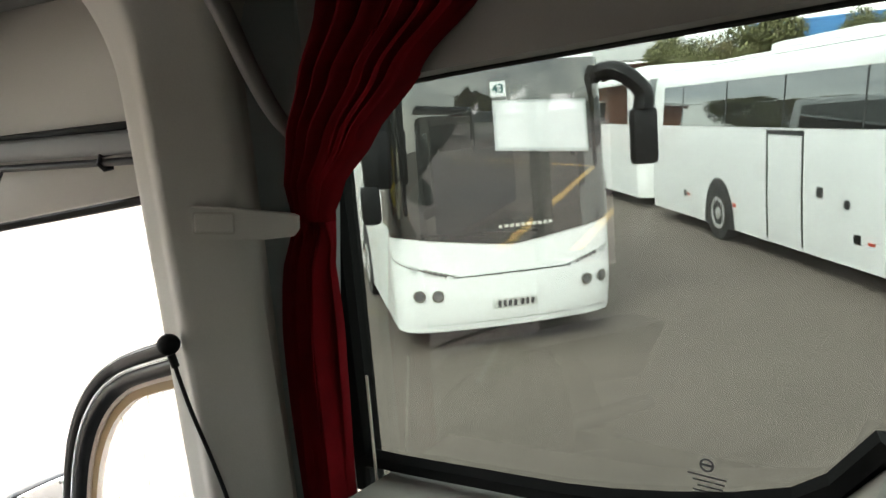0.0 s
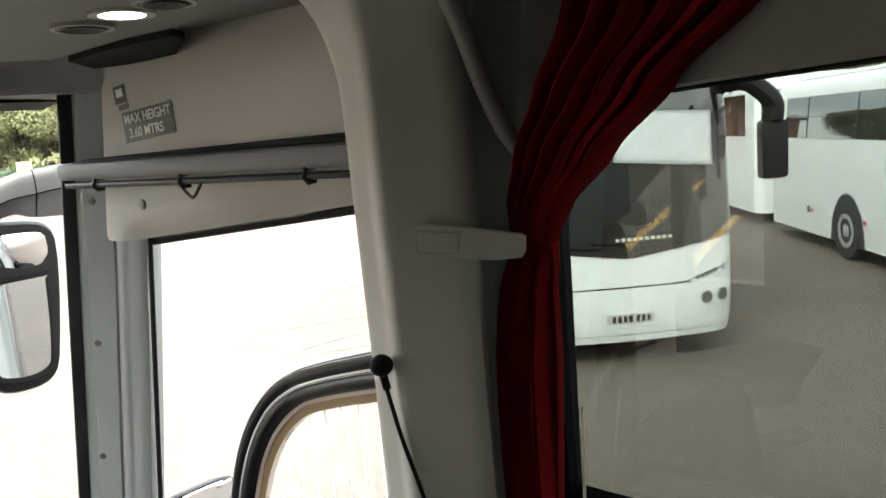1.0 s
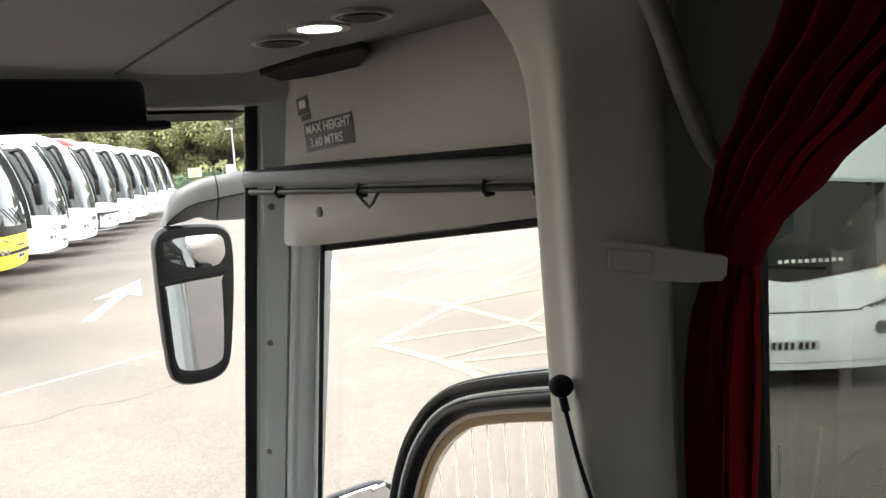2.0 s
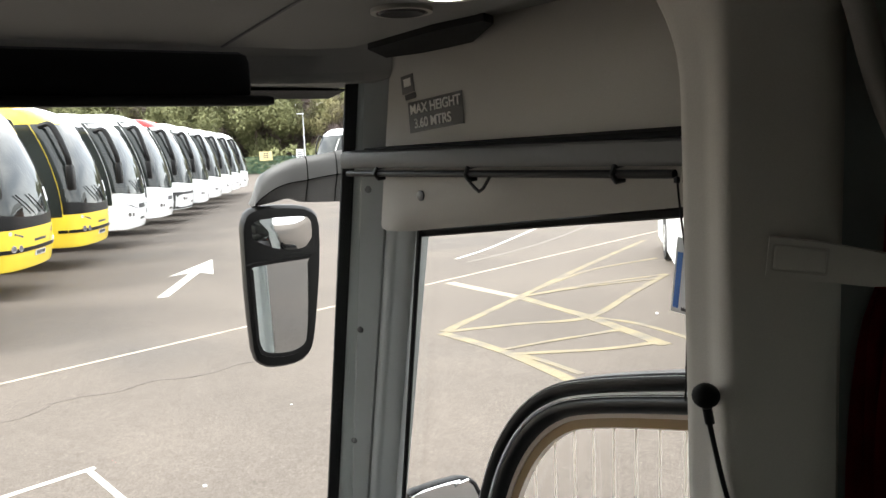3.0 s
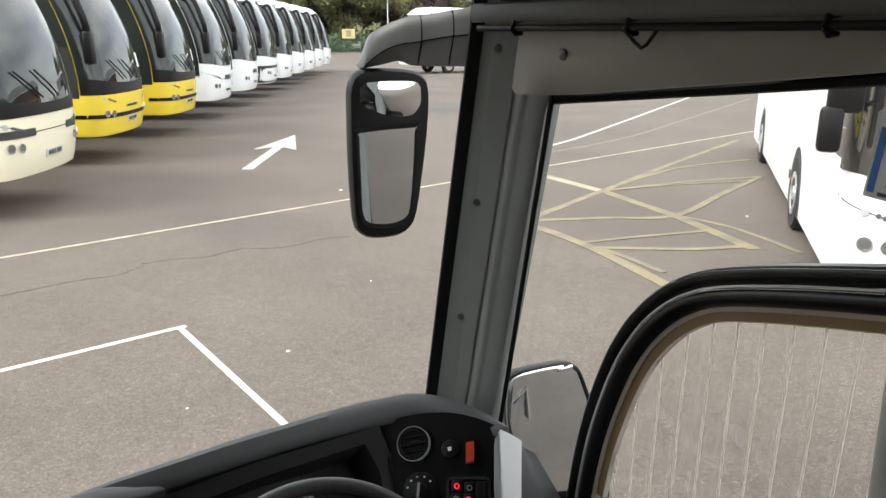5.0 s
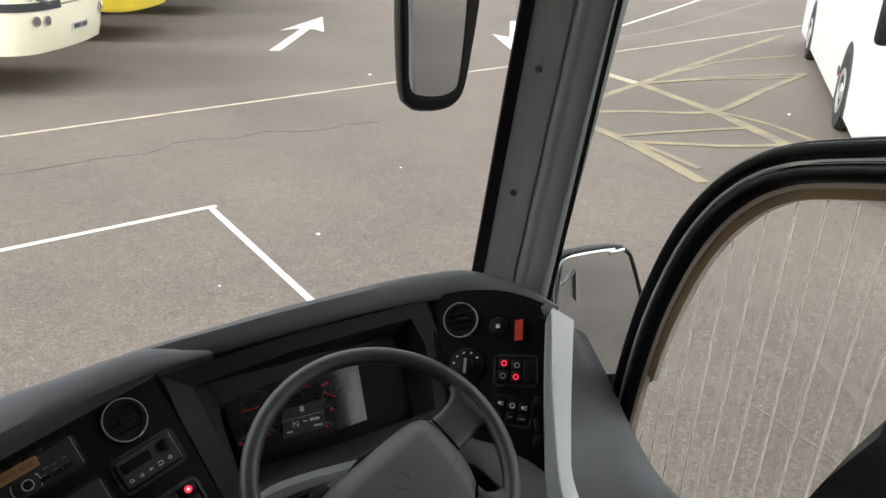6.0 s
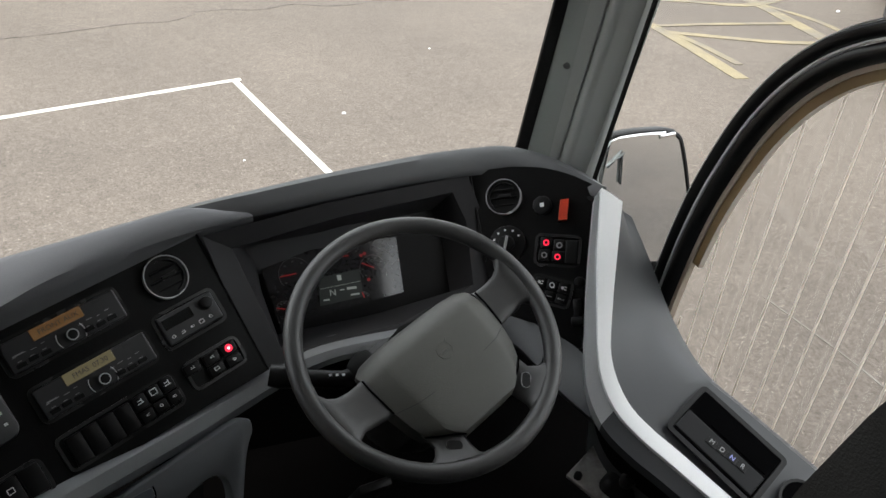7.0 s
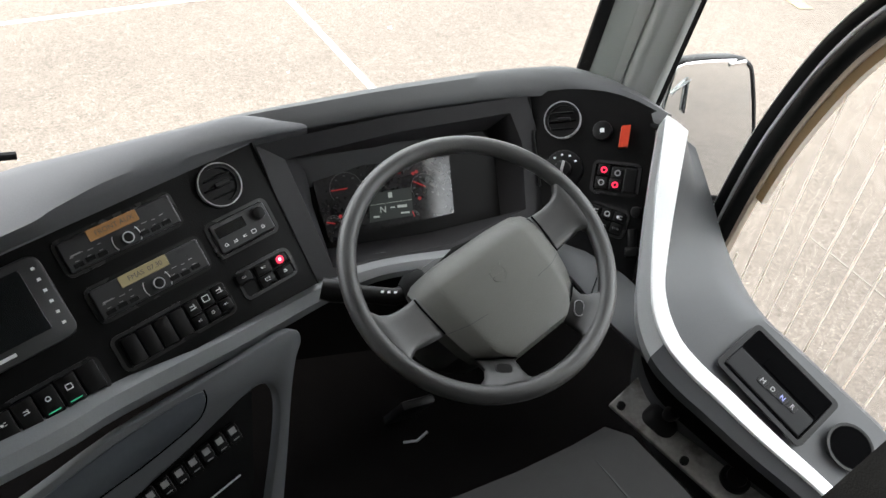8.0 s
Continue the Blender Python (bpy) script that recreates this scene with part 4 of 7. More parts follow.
single("window_seal_top", bm, BLACK_SOFT, "black rubber seal of the passenger window", "seal", "structure")
bm = wall_plate([(1.16, 2.05), (1.16, 2.75), (-2.9, 2.79), (-2.9, 2.05)], 0.005, lambda y: 0.872)
single("window_passenger", bm, GLASS_TINT, "dark tinted passenger window pane", "window", "structure")

# driver's side glass
def z_top(y):
    return 2.6 - 0.16 * max(0.0, y - 1.8) / 0.5


bm = loft([[(x_glass(y, 1.2) + 0.034, y, 1.2), (x_glass(y, z_top(y)) + 0.034, y, z_top(y)), (x_glass(y, z_top(y)) + 0.038, y, z_top(y)), (x_glass(y, 1.2) + 0.038, y, 1.2)] for y in span(1.30, 2.55, 8)])
g = single("window_driver", bm, GLASS_CLEAR, "clear side window pane beside the driver", "window", "structure")
g.visible_shadow = False
single("window_top_seal", tube([(x_glass(y, 2.5) + 0.02, y, 2.468 + 0.083 * (2.18 - y) / 0.74) for y in span(2.2, 1.34, 6)], 0.011, 6), BLACK_SOFT, "black rubber seal of the driver's window", "seal", "structure")
single("window_front_seal", tube([(x_glass(2.335 + rake(z) - 0.094, z) + 0.006, 2.335 + rake(z) - 0.108, z) for z in span(2.5, 1.3, 6)], 0.006, 6), BLACK_SOFT, "black rubber seal of the driver's window", "seal", "structure")

# the lower opening window, with its arched black frame
ARCH = [(1.20, 2.36), (1.453, 2.301), (1.70, 2.231), (1.83, 2.178), (1.925, 2.098), (2.003, 1.982), (2.066, 1.83), (2.110, 1.68), (2.150, 1.48), (2.185, 1.25)]


def arch_line(inset):
    pts = smooth_path([(0, y, z) for y, z in ARCH], 8)
    out = []
    for k, p in enumerate(pts):
        d = (pts[min(k + 1, len(pts) - 1)] - pts[max(k - 1, 0)]).normalized()
        out.append((p.y + inset * d.z, p.z - inset * d.y))
    return out


def arch_band(i0, i1, x0, x1, stop=0, round_=0.0):
    """A band between two insets of the arch; round_ bows its inner face towards the cab."""
    rings = []
    cuts = [0.0, 0.12, 0.3, 0.5, 0.7, 0.88, 1.0] if round_ else [0.0, 1.0]
    lines = [arch_line(i0 + (i1 - i0) * c) for c in cuts]
    for k in range(len(lines[0]) - stop):
        ring = [(x_glass(*lines[j][k]) + x0 - round_ * math.sqrt(max(0.0, 1 - (2 * c - 1) ** 2)), *lines[j][k]) for j, c in enumerate(cuts)]
        ring += [(x_glass(*lines[-1][k]) + x1, *lines[-1][k]), (x_glass(*lines[0][k]) + x1, *lines[0][k])]
        rings.append(ring)
    return loft(rings)


ow = thing("opening_window", "black framed lower opening window with a rounded corner", "window", pose(0.8, 1.8, 1.9))
part("outer_frame", arch_band(0.0, 0.030, -0.004, 0.03, 0, 0.007), FRAME_BLACK, ow, world=True, smooth=True)
part("inner_frame", arch_band(0.035, 0.067, -0.006, 0.02, 0, 0.012), FRAME_BLACK, ow, world=True, smooth=True)
part("glazing_strip", arch_band(0.030, 0.0335, -0.013, -0.006), SILVER, ow, "thin bright bead and painted glint", world=True, smooth=True)
part("glazing_strip", arch_band(0.0355, 0.0365, -0.0145, -0.010), SILVER, ow, "thin bright bead and painted glint", world=True, smooth=True)
# highlight along the glossy outer frame, painted as a silver line
part("outer_glint", arch_band(0.0035, 0.0045, -0.010, -0.006), SILVER, ow, "thin bright bead and painted glint", world=True, smooth=True)
part("inner_lip", arch_band(0.067, 0.0755, -0.004, 0.012), CREAM_PALE, ow, world=True, smooth=True)
part("blind_edge", arch_band(0.0755, 0.093, 0.0, 0.012, 13), CREAM, ow, "tan edging of the heated pane", world=True, smooth=True)
part("pane_edge", arch_band(0.093, 0.0945, -0.001, 0.012, 13), WIRE, ow, "pale line along the pane's edge", world=True, smooth=True)
low_arch = arch_line(0.094)
WIRE_STEP, WIRE_LEAN = 0.058, 0.085
for k in range(18):
    y = 2.06 - WIRE_STEP * k
    ztop = min((abs(yy - y), z) for yy, z in low_arch)[1]
    foot = y + WIRE_LEAN * (ztop - 1.2)
    part("heating_wire", loft([[(x_glass(yy, zz) + 0.006 + a, yy + b, zz) for a, b in ((0, -0.0021), (0, 0.0021), (0.002, 0.0021), (0.002, -0.0021))] for yy, zz in ((y, ztop), (foot, 1.2))]), WIRE, ow, world=True)

# ceiling over the cab
CZ = 2.86
bm = joined(prism([(-1.72, -3.2), (0.84, -3.2), (0.84, 1.5), (0.74, 1.75), (0.66, 2.05), (-1.5, 2.05), (-1.72, 1.5)], 0.06))
for v in bm.verts:
    x, y = v.co.x, v.co.y
    v.co.z += CZ + 0.02
single("ceiling", bm, CEILING_GREY, "dark grey cloth-lined cab ceiling", "ceiling", "structure")
bm = loft([[(x, 2.40 - q, 2.80), (x, 2.27 - q, 2.805), (x, 2.255 - q, 2.82), (x, 2.25 - q, 2.86), (x, 2.20 - q, 2.90), (x, 2.45 - q, 2.90)] for x, q in ((-1.5, 0.16), (-0.9, 0.04), (-0.2, 0.0), (0.3, 0.0), (0.5, 0.02), (0.57, 0.06), (0.615, 0.12), (0.64, 0.16))])
single("header_trim", bm, CEILING_GREY, "dark grey trim over the windscreen", "trim", "structure", smooth=True)
bm = loft([[(x, 2.42 - q, 2.785), (x, 2.31 - q, 2.795), (x, 2.31 - q, 2.80), (x, 2.42 - q, 2.80)] for x, q in ((-1.5, 0.16), (-0.9, 0.04), (-0.2, 0.0), (0.3, 0.0), (0.62, 0.01))])
single("windscreen_top_seal", bm, BLACK_SOFT, "black band along the windscreen's top", "seal", "structure")

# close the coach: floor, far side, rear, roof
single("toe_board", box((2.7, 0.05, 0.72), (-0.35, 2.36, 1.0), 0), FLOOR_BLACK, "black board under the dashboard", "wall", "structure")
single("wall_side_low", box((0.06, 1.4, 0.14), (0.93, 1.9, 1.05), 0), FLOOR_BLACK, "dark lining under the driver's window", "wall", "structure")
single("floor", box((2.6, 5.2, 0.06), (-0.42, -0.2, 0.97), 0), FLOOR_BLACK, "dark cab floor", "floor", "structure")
single("aisle_floor", box((2.5, 3.8, 0.3), (-0.42, -1.1, 1.15), 0.01), CEILING_GREY, "dark carpeted aisle floor", "floor", "structure")
bm = prism([(-3.1, 1.0), (2.3, 1.0), (2.3, 2.9), (-3.1, 2.9)], 0.1, None, 0, [[(-2.6, 2.0), (0.3, 2.0), (0.3, 2.7), (-2.6, 2.7)], [(1.86, 1.88), (2.24, 1.88), (2.24, 2.7), (1.86, 2.7)]])
bm.transform(axes((-1.70, 0, 0), (0, 1, 0), (1, 0, 0)))
single("wall_left", bm, PLASTIC_GREY, "grey far side wall with windows", "wall", "structure")
single("window_far", box((0.005, 2.9, 0.7), (-1.62, -1.15, 2.35)), GLASS_TINT, "dark tinted pane in the far side wall", "window", "structure")
single("wall_rear", box((2.7, 0.08, 2.0), (-0.42, -3.15, 1.95), 0), CEILING_GREY, "dark partition at the rear", "wall", "structure")
single("roof", box((2.7, 6.0, 0.1), (-0.42, -0.3, 3.2), 0.03), PAINT_OWN, "blue-grey coach roof", "roof", "structure")
rings = []
for x in span(-1.6, 0.6, 12):
    q = ((x + 0.45) / 1.1) ** 2
    rings.append([(x, 2.75 - 0.34 * q, 1.35), (x, 2.62 - 0.34 * q, 2.0), (x, 2.42 - 0.3 * q, 2.82), (x, 2.424 - 0.3 * q, 2.82), (x, 2.626 - 0.34 * q, 2.0), (x, 2.756 - 0.34 * q, 1.35)])
g = single("windscreen", loft(rings), GLASS_CLEAR, "large curved clear windscreen", "window", "structure", smooth=True)
g.visible_shadow = False
single("nose", box((2.2, 0.1, 1.0), (-0.45, 2.6, 0.8), 0.03), PAINT_OWN, "blue-grey coach front below the windscreen", "wall", "structure")


# the coach's own outside behind the cab
single("side_skin", box((0.03, 10.2, 1.66), (0.905, -3.95, 1.22), 0.01), PAINT_OWN, "blue-grey outer skin of the coach's side", "wall", "structure")
single("rear_body", box((2.5, 6.0, 2.8), (-0.35, -6.25, 1.75), 0.08), PAINT_OWN, "blue-grey rear body of the coach", "wall", "structure")
single("rear_glass", box((0.02, 5.6, 0.68), (0.905, -6.2, 2.42), 0.0), DARK_GLASS, "dark side glass of the coach's rear body", "window", "structure")


# ---- the driver's dashboard ----
dash = thing("dashboard", "dark grey and black moulded coach dashboard with radios and switches", "dashboard", pose(0, 2.3, 1.2))
def shelf(lip, ridge, back, under):
    rings = []
    for a, b, c, d in zip(smooth_path(lip), smooth_path(ridge), smooth_path(back), smooth_path(under)):
        up = Vector((0, 0, 1))
        m1 = a.lerp(b, 0.12) + up * 0.010
        m2 = a.lerp(b, 0.55) + up * 0.014
        rings.append([d, a + up * -0.012, a, m1, m2, b, b.lerp(c, 0.3) + up * 0.004, c, c + up * -0.2, d + up * -0.12])
    return loft(rings)


def moved(pts, dx, dy, dz):
    return [(x + dx, y + dy, z + dz) for x, y, z in pts]


LPM = axes((-0.391, 2.061, 1.514), (0.18, 0.098, 0.02), (0.305, -0.694, 0.652))


def on(m, u, v, h=0.0):
    return m @ Matrix.Translation((u, v, h))


FOOT = [on(LPM, u, 0.167, 0.003).translation for u in (-1.1, -0.6, -0.185, -0.09, -0.005, 0.15, 0.23, 0.31)]
CREASE = [(-1.35, 1.52, 1.70), (-0.9, 1.79, 1.70), (-0.585, 1.995, 1.70), (-0.514, 2.064, 1.70), (-0.439, 2.134, 1.70), (-0.305, 2.215, 1.70), (-0.213, 2.25, 1.70), (-0.135, 2.283, 1.688)]
RIDGE = [(-1.35, 1.70, 1.72), (-0.92, 1.97, 1.72), (-0.607, 2.152, 1.72), (-0.524, 2.188, 1.72), (-0.436, 2.222, 1.72), (-0.30, 2.273, 1.72), (-0.215, 2.301, 1.72), (-0.125, 2.315, 1.694)]
rings = []
for a, b, c in zip(smooth_path(FOOT), smooth_path(CREASE), smooth_path(RIDGE)):
    up = Vector((0, 0, 1))
    rings.append([a + up * -0.03, a, a.lerp(b, 0.35) + Vector((0, -0.004, 0.002)), a.lerp(b, 0.7) + Vector((0, -0.005, 0.003)), b + Vector((0, 0.004, 0.0)), b.lerp(c, 0.2) + up * 0.004, b.lerp(c, 0.5) + up * 0.007, b.lerp(c, 0.8) + up * 0.005, c, c + Vector((0, 0.03, -0.02)), c + Vector((0, 0.05, -0.15)), a + Vector((0, 0.05, -0.12))])
tip = rings[-1][4].lerp(rings[-1][8], 0.4) + Vector((0.045, 0.014, -0.012))
last_ = rings[-1]
for q in (0.35, 0.65, 0.88, 0.97):
    rings.append([p.lerp(tip, q) + Vector((0.045, 0.014, -0.004)) * (math.sqrt(1 - (1 - q) ** 2) - q) for p in last_])
part("left_pad", loft(rings), DASH_TOP, dash, "grey padded dashboard top", world=True, smooth=True)
LIP2 = [(-0.36, 2.26, 1.675), (-0.195, 2.294, 1.686), (-0.067, 2.316, 1.69), (0.053, 2.343, 1.69), (0.18, 2.368, 1.69), (0.299, 2.386, 1.69), (0.414, 2.393, 1.69), (0.498, 2.383, 1.69), (0.56, 2.335, 1.69), (0.612, 2.271, 1.69), (0.645, 2.205, 1.695)]
RIDGE2 = [(-0.36, 2.30, 1.694), (-0.2, 2.335, 1.708), (-0.08, 2.355, 1.716), (0.06, 2.387, 1.72), (0.19, 2.415, 1.72), (0.312, 2.44, 1.72), (0.43, 2.452, 1.72), (0.53, 2.445, 1.72), (0.60, 2.375, 1.72), (0.645, 2.30, 1.715), (0.672, 2.215, 1.71)]
part("hood", shelf(LIP2, RIDGE2, moved(RIDGE2, 0.0, 0.06, -0.15), moved(LIP2, 0, 0.04, -0.03)), DASH_HOOD, dash, "grey hood over the instruments", world=True, smooth=True)

part("hood_end", tube([(0.628, 2.238, 1.682), (0.643, 2.207, 1.686), (0.65, 2.19, 1.69)], [0.004, 0.008, 0.007], 8), BLACK_SOFT, dash, "black rubber end of the hood", world=True, smooth=True)

# left panel with the radios
part("left_panel", prism([(-0.75, 0.19), (-0.154, 0.19), (0.034, 0.19), (0.216, 0.185), (0.29, 0.172), (0.275, -0.139), (0.093, -0.132), (-0.148, -0.126), (-0.75, -0.12)], 0.03, on(LPM, 0, 0, -0.03)), DASH_BLACK, dash, "black control panel", world=True)
part("panel_joint", tube([on(LPM, 0.290, 0.165, 0.001).translation, on(LPM, 0.277, -0.139, 0.001).translation], 0.0022, 6), BLACK, dash, world=True)


TURN = [0]


def glyph(w, h, z):
    """A small line symbol: frame, dot or ring with a stroke."""
    TURN[0] += 1
    k, t = TURN[0] % 4, min(w, h) * 0.16
    if k == 0:
        return joined(box((w, t, 0.0008), (0, h / 2, z)), box((w, t, 0.0008), (0, -h / 2, z)), box((t, h, 0.0008), (-w / 2, 0, z)), box((t, h, 0.0008), (w / 2, 0, z)))
    if k == 1:
        return joined(annulus(min(w, h) * 0.34, min(w, h) * 0.52, 0.0008, None, 14, at=(0, 0, z)), box((t, h * 0.5, 0.0008), (w * 0.4, -h * 0.2, z)))
    if k == 2:
        return joined(box((w, t, 0.0008), (0, -h * 0.4, z)), box((w * 0.6, t, 0.0008), (-w * 0.1, h * 0.1, z)), box((t, h * 0.8, 0.0008), (w * 0.3, 0, z)))
    return joined(disc(min(w, h) * 0.3, 0.0008, None, 12, at=(-w * 0.2, 0, z)), box((w * 0.4, t, 0.0008), (w * 0.3, h * 0.25, z)), box((w * 0.4, t, 0.0008), (w * 0.3, -h * 0.25, z)))


def placed(bm, m):
    bm.transform(m)
    return bm


def hollow(m, u, v, w, h, r=0.008, lip=0.006, name="bezel", material=None):
    out, inn = rounded(w + 2 * lip, h + 2 * lip, r + lip, 4, u, v), rounded(w, h, r, 4, u, v)
    bm = loft([[(x, y, 0) for x, y in out], [(x, y, 0.004) for x, y in out], [(x, y, 0.004) for x, y in inn], [(x, y, 0.0) for x, y in inn]], caps=False)
    bm.transform(m)
    return part(name, bm, material or BEZEL, dash, world=True, smooth=True)


KEY_GREY = mat("key_grey", (0.32, 0.32, 0.32), 0.5)
LED_PINK = lit("led_pale", (1.0, 0.5, 0.5), 0.8)
AMBER = lit("display_amber", (0.1, 0.052, 0.018), 0.22)
CREAM_LCD = lit("display_cream", (0.1, 0.085, 0.046), 0.25)
LEGEND = mat("legend_white", (0.85, 0.85, 0.85), 0.5)
BEZEL = mat("bezel_black", (0.028, 0.0275, 0.028), 0.28, gloss=0.5, vary=0.1)
CLUSTER = mat("cluster_glass", (0.024, 0.0235, 0.025), 0.2, gloss=0.75, vary=0.4, scale=7)
RING_GREY = mat("vent_ring", (0.5, 0.5, 0.51), 0.25, 0.4, vary=0.05)
KEY_BLACK = mat("key_black", (0.016, 0.016, 0.017), 0.6, gloss=0.15, vary=0.1, scale=20, fine=500)
FACE = mat("radio_face", (0.03, 0.0295, 0.031), 0.36, vary=0.1, scale=20, fine=500)
SCREEN_OFF = mat("screen_off", (0.01, 0.011, 0.012), 0.12, gloss=0.5)


def radio(u, v, lcd, text):
    m = on(LPM, u, v, 0.0)
    r = thing("radio", "black radio with a lit display set in the dashboard", "radio", m, group="dashboard radios")
    part("face", box((0.205, 0.056, 0.014), (0, 0, 0.005), 0.003), FACE, r)
    d = part("display", box((0.09, 0.0205, 0.003), (-0.006, 0.0175, 0.013), 0.001), lcd, r, "lit amber display")
    words(text, 0.0125, on(Matrix(), -0.004, 0.0172, 0.0147), SEAM, d, "digits")
    k = part("knob", joined(disc(0.0098, 0.016, None, 24, 0.002, at=(0.004, -0.013, 0.012))), BLACK, r, smooth=True)
    part("knob_ring", annulus(0.0082, 0.0101, 0.003, None, 28, at=(0.004, -0.013, 0.026)), SILVER, k)
    for sgn in (-1, 1):
        arc = [(0.004 + 0.0245 * math.cos(a) * sgn, -0.013 + 0.0245 * math.sin(a), 0.0125) for a in span(-0.55, 0.55, 8)]
        part("ring_mark", tube(arc, 0.0009, 5), LEGEND, r)
    for i in range(6):
        x = -0.085 + 0.021 * i if i < 3 else 0.035 + 0.021 * (i - 3)
        b = part("button", box((0.017, 0.008, 0.004), (x, -0.019 + 0.0015 * (i % 2), 0.013), 0.001), BLACK, r)
        part("button_mark", box((0.007, 0.0012, 0.0006), (x, -0.012, 0.0125)), KEY_GREY, b)
    part("maker_mark", box((0.018, 0.0026, 0.0006), (-0.082, -0.0005, 0.0125)), KEY_GREY, r)
    for i in range(8):
        part("legend", box((0.006 + 0.002 * (i % 3), 0.0013, 0.0006), (-0.09 + 0.0165 * i if i < 4 else 0.026 + 0.0165 * (i - 4), -0.003 + 0.002 * (i % 2), 0.0122)), KEY_GREY, r)
    part("socket_cover", disc(0.0022, 0.001, None, 10, at=(0.072, 0.006, 0.012)), SEAM, r)
    part("socket", box((0.016, 0.005, 0.002), (0.066, 0.02, 0.012)), SEAM, r)
    for x in (-0.098, 0.098):
        for y in (-0.022, 0.022):
            part("slot", box((0.003, 0.007, 0.001), (x, y, 0.0122)), SEAM, r)
    return r


radio(-0.006, 0.114, AMBER, "FRONT AUX")
radio(0.001, 0.02, CREAM_LCD, "FMAS  07.30")
hollow(LPM, -0.006, 0.114, 0.207, 0.058)
hollow(LPM, 0.001, 0.02, 0.207, 0.058)

tm = on(LPM, 0.193, 0.026)
ta = thing("tachograph", "black tachograph with white symbols set in the dashboard", "tachograph", tm)
part("face", box((0.118, 0.058, 0.012), (0, 0, 0.004), 0.004), FACE, ta)
part("display", box((0.06, 0.02, 0.002), (-0.022, 0.011, 0.0105), 0.0008), SCREEN_OFF, ta)
part("knob", disc(0.0125, 0.014, None, 20, 0.003, at=(0.037, 0.012, 0.01)), BLACK, ta, smooth=True)
for i in range(5):
    part("symbol", placed(glyph(0.009, 0.0065, 0.0103), Matrix.Translation((-0.045 + 0.02 * i, -0.015, 0))), LEGEND, ta)
hollow(LPM, 0.193, 0.026, 0.122, 0.062)


def air_vent(m, u, v, r):
    vm = on(m, u, v, 0.0)
    t = thing("air_vent", "round black air vent with a chrome ring in the dashboard", "air vent", vm, group="dashboard vents")
    part("ring", annulus(r * 0.935, r * 0.985, 0.012, None, 40), RING_GREY, t, smooth=True)
    part("barrel", joined(annulus(r * 0.78, r * 0.93, 0.009, None, 36), disc(r * 0.8, 0.003, None, 32)), BLACK, t, smooth=True)
    for k in (-1, 0, 1):
        w = 2 * math.sqrt(max(0.0, (r * 0.76) ** 2 - (k * r * 0.42) ** 2))
        part("slat", box((w, r * 0.1, 0.008), (0, k * r * 0.42, 0.007), 0.002, pose(0, 0, 0, 18, 0, 0)), BLACK_SOFT, t)
    part("tab", box((r * 0.7, r * 0.2, 0.006), (r * 0.1, 0, 0.012), 0.002), BLACK, t)
    return t


air_vent(LPM, 0.193, 0.117, 0.043)


def button(m, u, v, w, h, name="switch", mark=True, glow=None, symbol=None, size=0.3):
    b = part(name, box((w, h, 0.012), (0, 0, 0.004), 0.003, on(m, u, v)), BLACK, dash, world=True, smooth=True)
    if mark:
        part("symbol", placed(glyph(w * size, min(w, h) * size * 0.87, 0.0103), on(m, u, v + h * 0.1)), symbol or LEGEND, b, world=True)
    if glow:
        ring = annulus(0.0035, 0.0062, 0.001, on(m, u, v, 0.0105), 18)
        part("tell_tale", ring, glow, b, "glowing red ring", world=True)
    return b


hollow(LPM, 0.193, -0.072, 0.108, 0.048)
for u, v, glow in ((0.148, -0.056, None), (0.189, -0.058, None), (0.226, -0.058, LED_RED), (0.187, -0.082, None), (0.225, -0.084, None)):
    pb = button(LPM, u, v - 0.002, 0.032, 0.021, mark=glow is None, glow=glow)
    if glow:
        part("symbol", annulus(0.0035, 0.0075, 0.0012, on(LPM, u, v - 0.002, 0.0102), 18), LED_RED, pb, "glowing red ring", world=True)
        part("symbol", disc(0.003, 0.0012, on(LPM, u, v - 0.002, 0.0102), 12), LED_PINK, pb, world=True)
hollow(LPM, 0.0, -0.074, 0.212, 0.056)
for k in range(4):
    button(LPM, -0.083 + 0.03 * k, -0.075, 0.028, 0.052, "blank_switch", mark=False)
for k in range(3):
    button(LPM, 0.038 + 0.028 * k, -0.062 + 0.002 * k, 0.026, 0.027, symbol=LEGEND, size=0.46)
    button(LPM, 0.038 + 0.028 * k, -0.09 + 0.002 * k, 0.025, 0.022, mark=True)

nm = on(LPM, -0.235, 0.07)
nav = thing("navigation_screen", "black switched-off navigation screen in the dashboard", "screen", nm)
part("case", prism(rounded(0.19, 0.15, 0.02, 5), 0.014, None, 0.004), FACE, nav, smooth=True)
part("display", box((0.142, 0.108, 0.002), (-0.012, 0.006, 0.0148), 0.0006), SCREEN_OFF, nav)
for k in range(6):
    part("key_mark", box((0.006, 0.005, 0.0006), (0.079, 0.052 - 0.02 * k, 0.0145)), LEGEND, nav)
part("maker_mark", box((0.03, 0.006, 0.0006), (-0.02, -0.06, 0.0145)), LEGEND, nav)
GREEN = lit("mark_green", (0.03, 0.3, 0.16), 0.25)
hollow(LPM, -0.30, -0.082, 0.31, 0.054)
for k in range(8):
    b = button(LPM, -0.163 - 0.036 * k, -0.08 - 0.001 * k, 0.033, 0.05, mark=k > 0)
    if k in (1, 2):
        part("tell_tale", box((0.02, 0.0016, 0.0008), (0, -0.02, 0.0105), 0, on(LPM, -0.163 - 0.036 * k, -0.08)), GREEN, b, "green line", world=True)

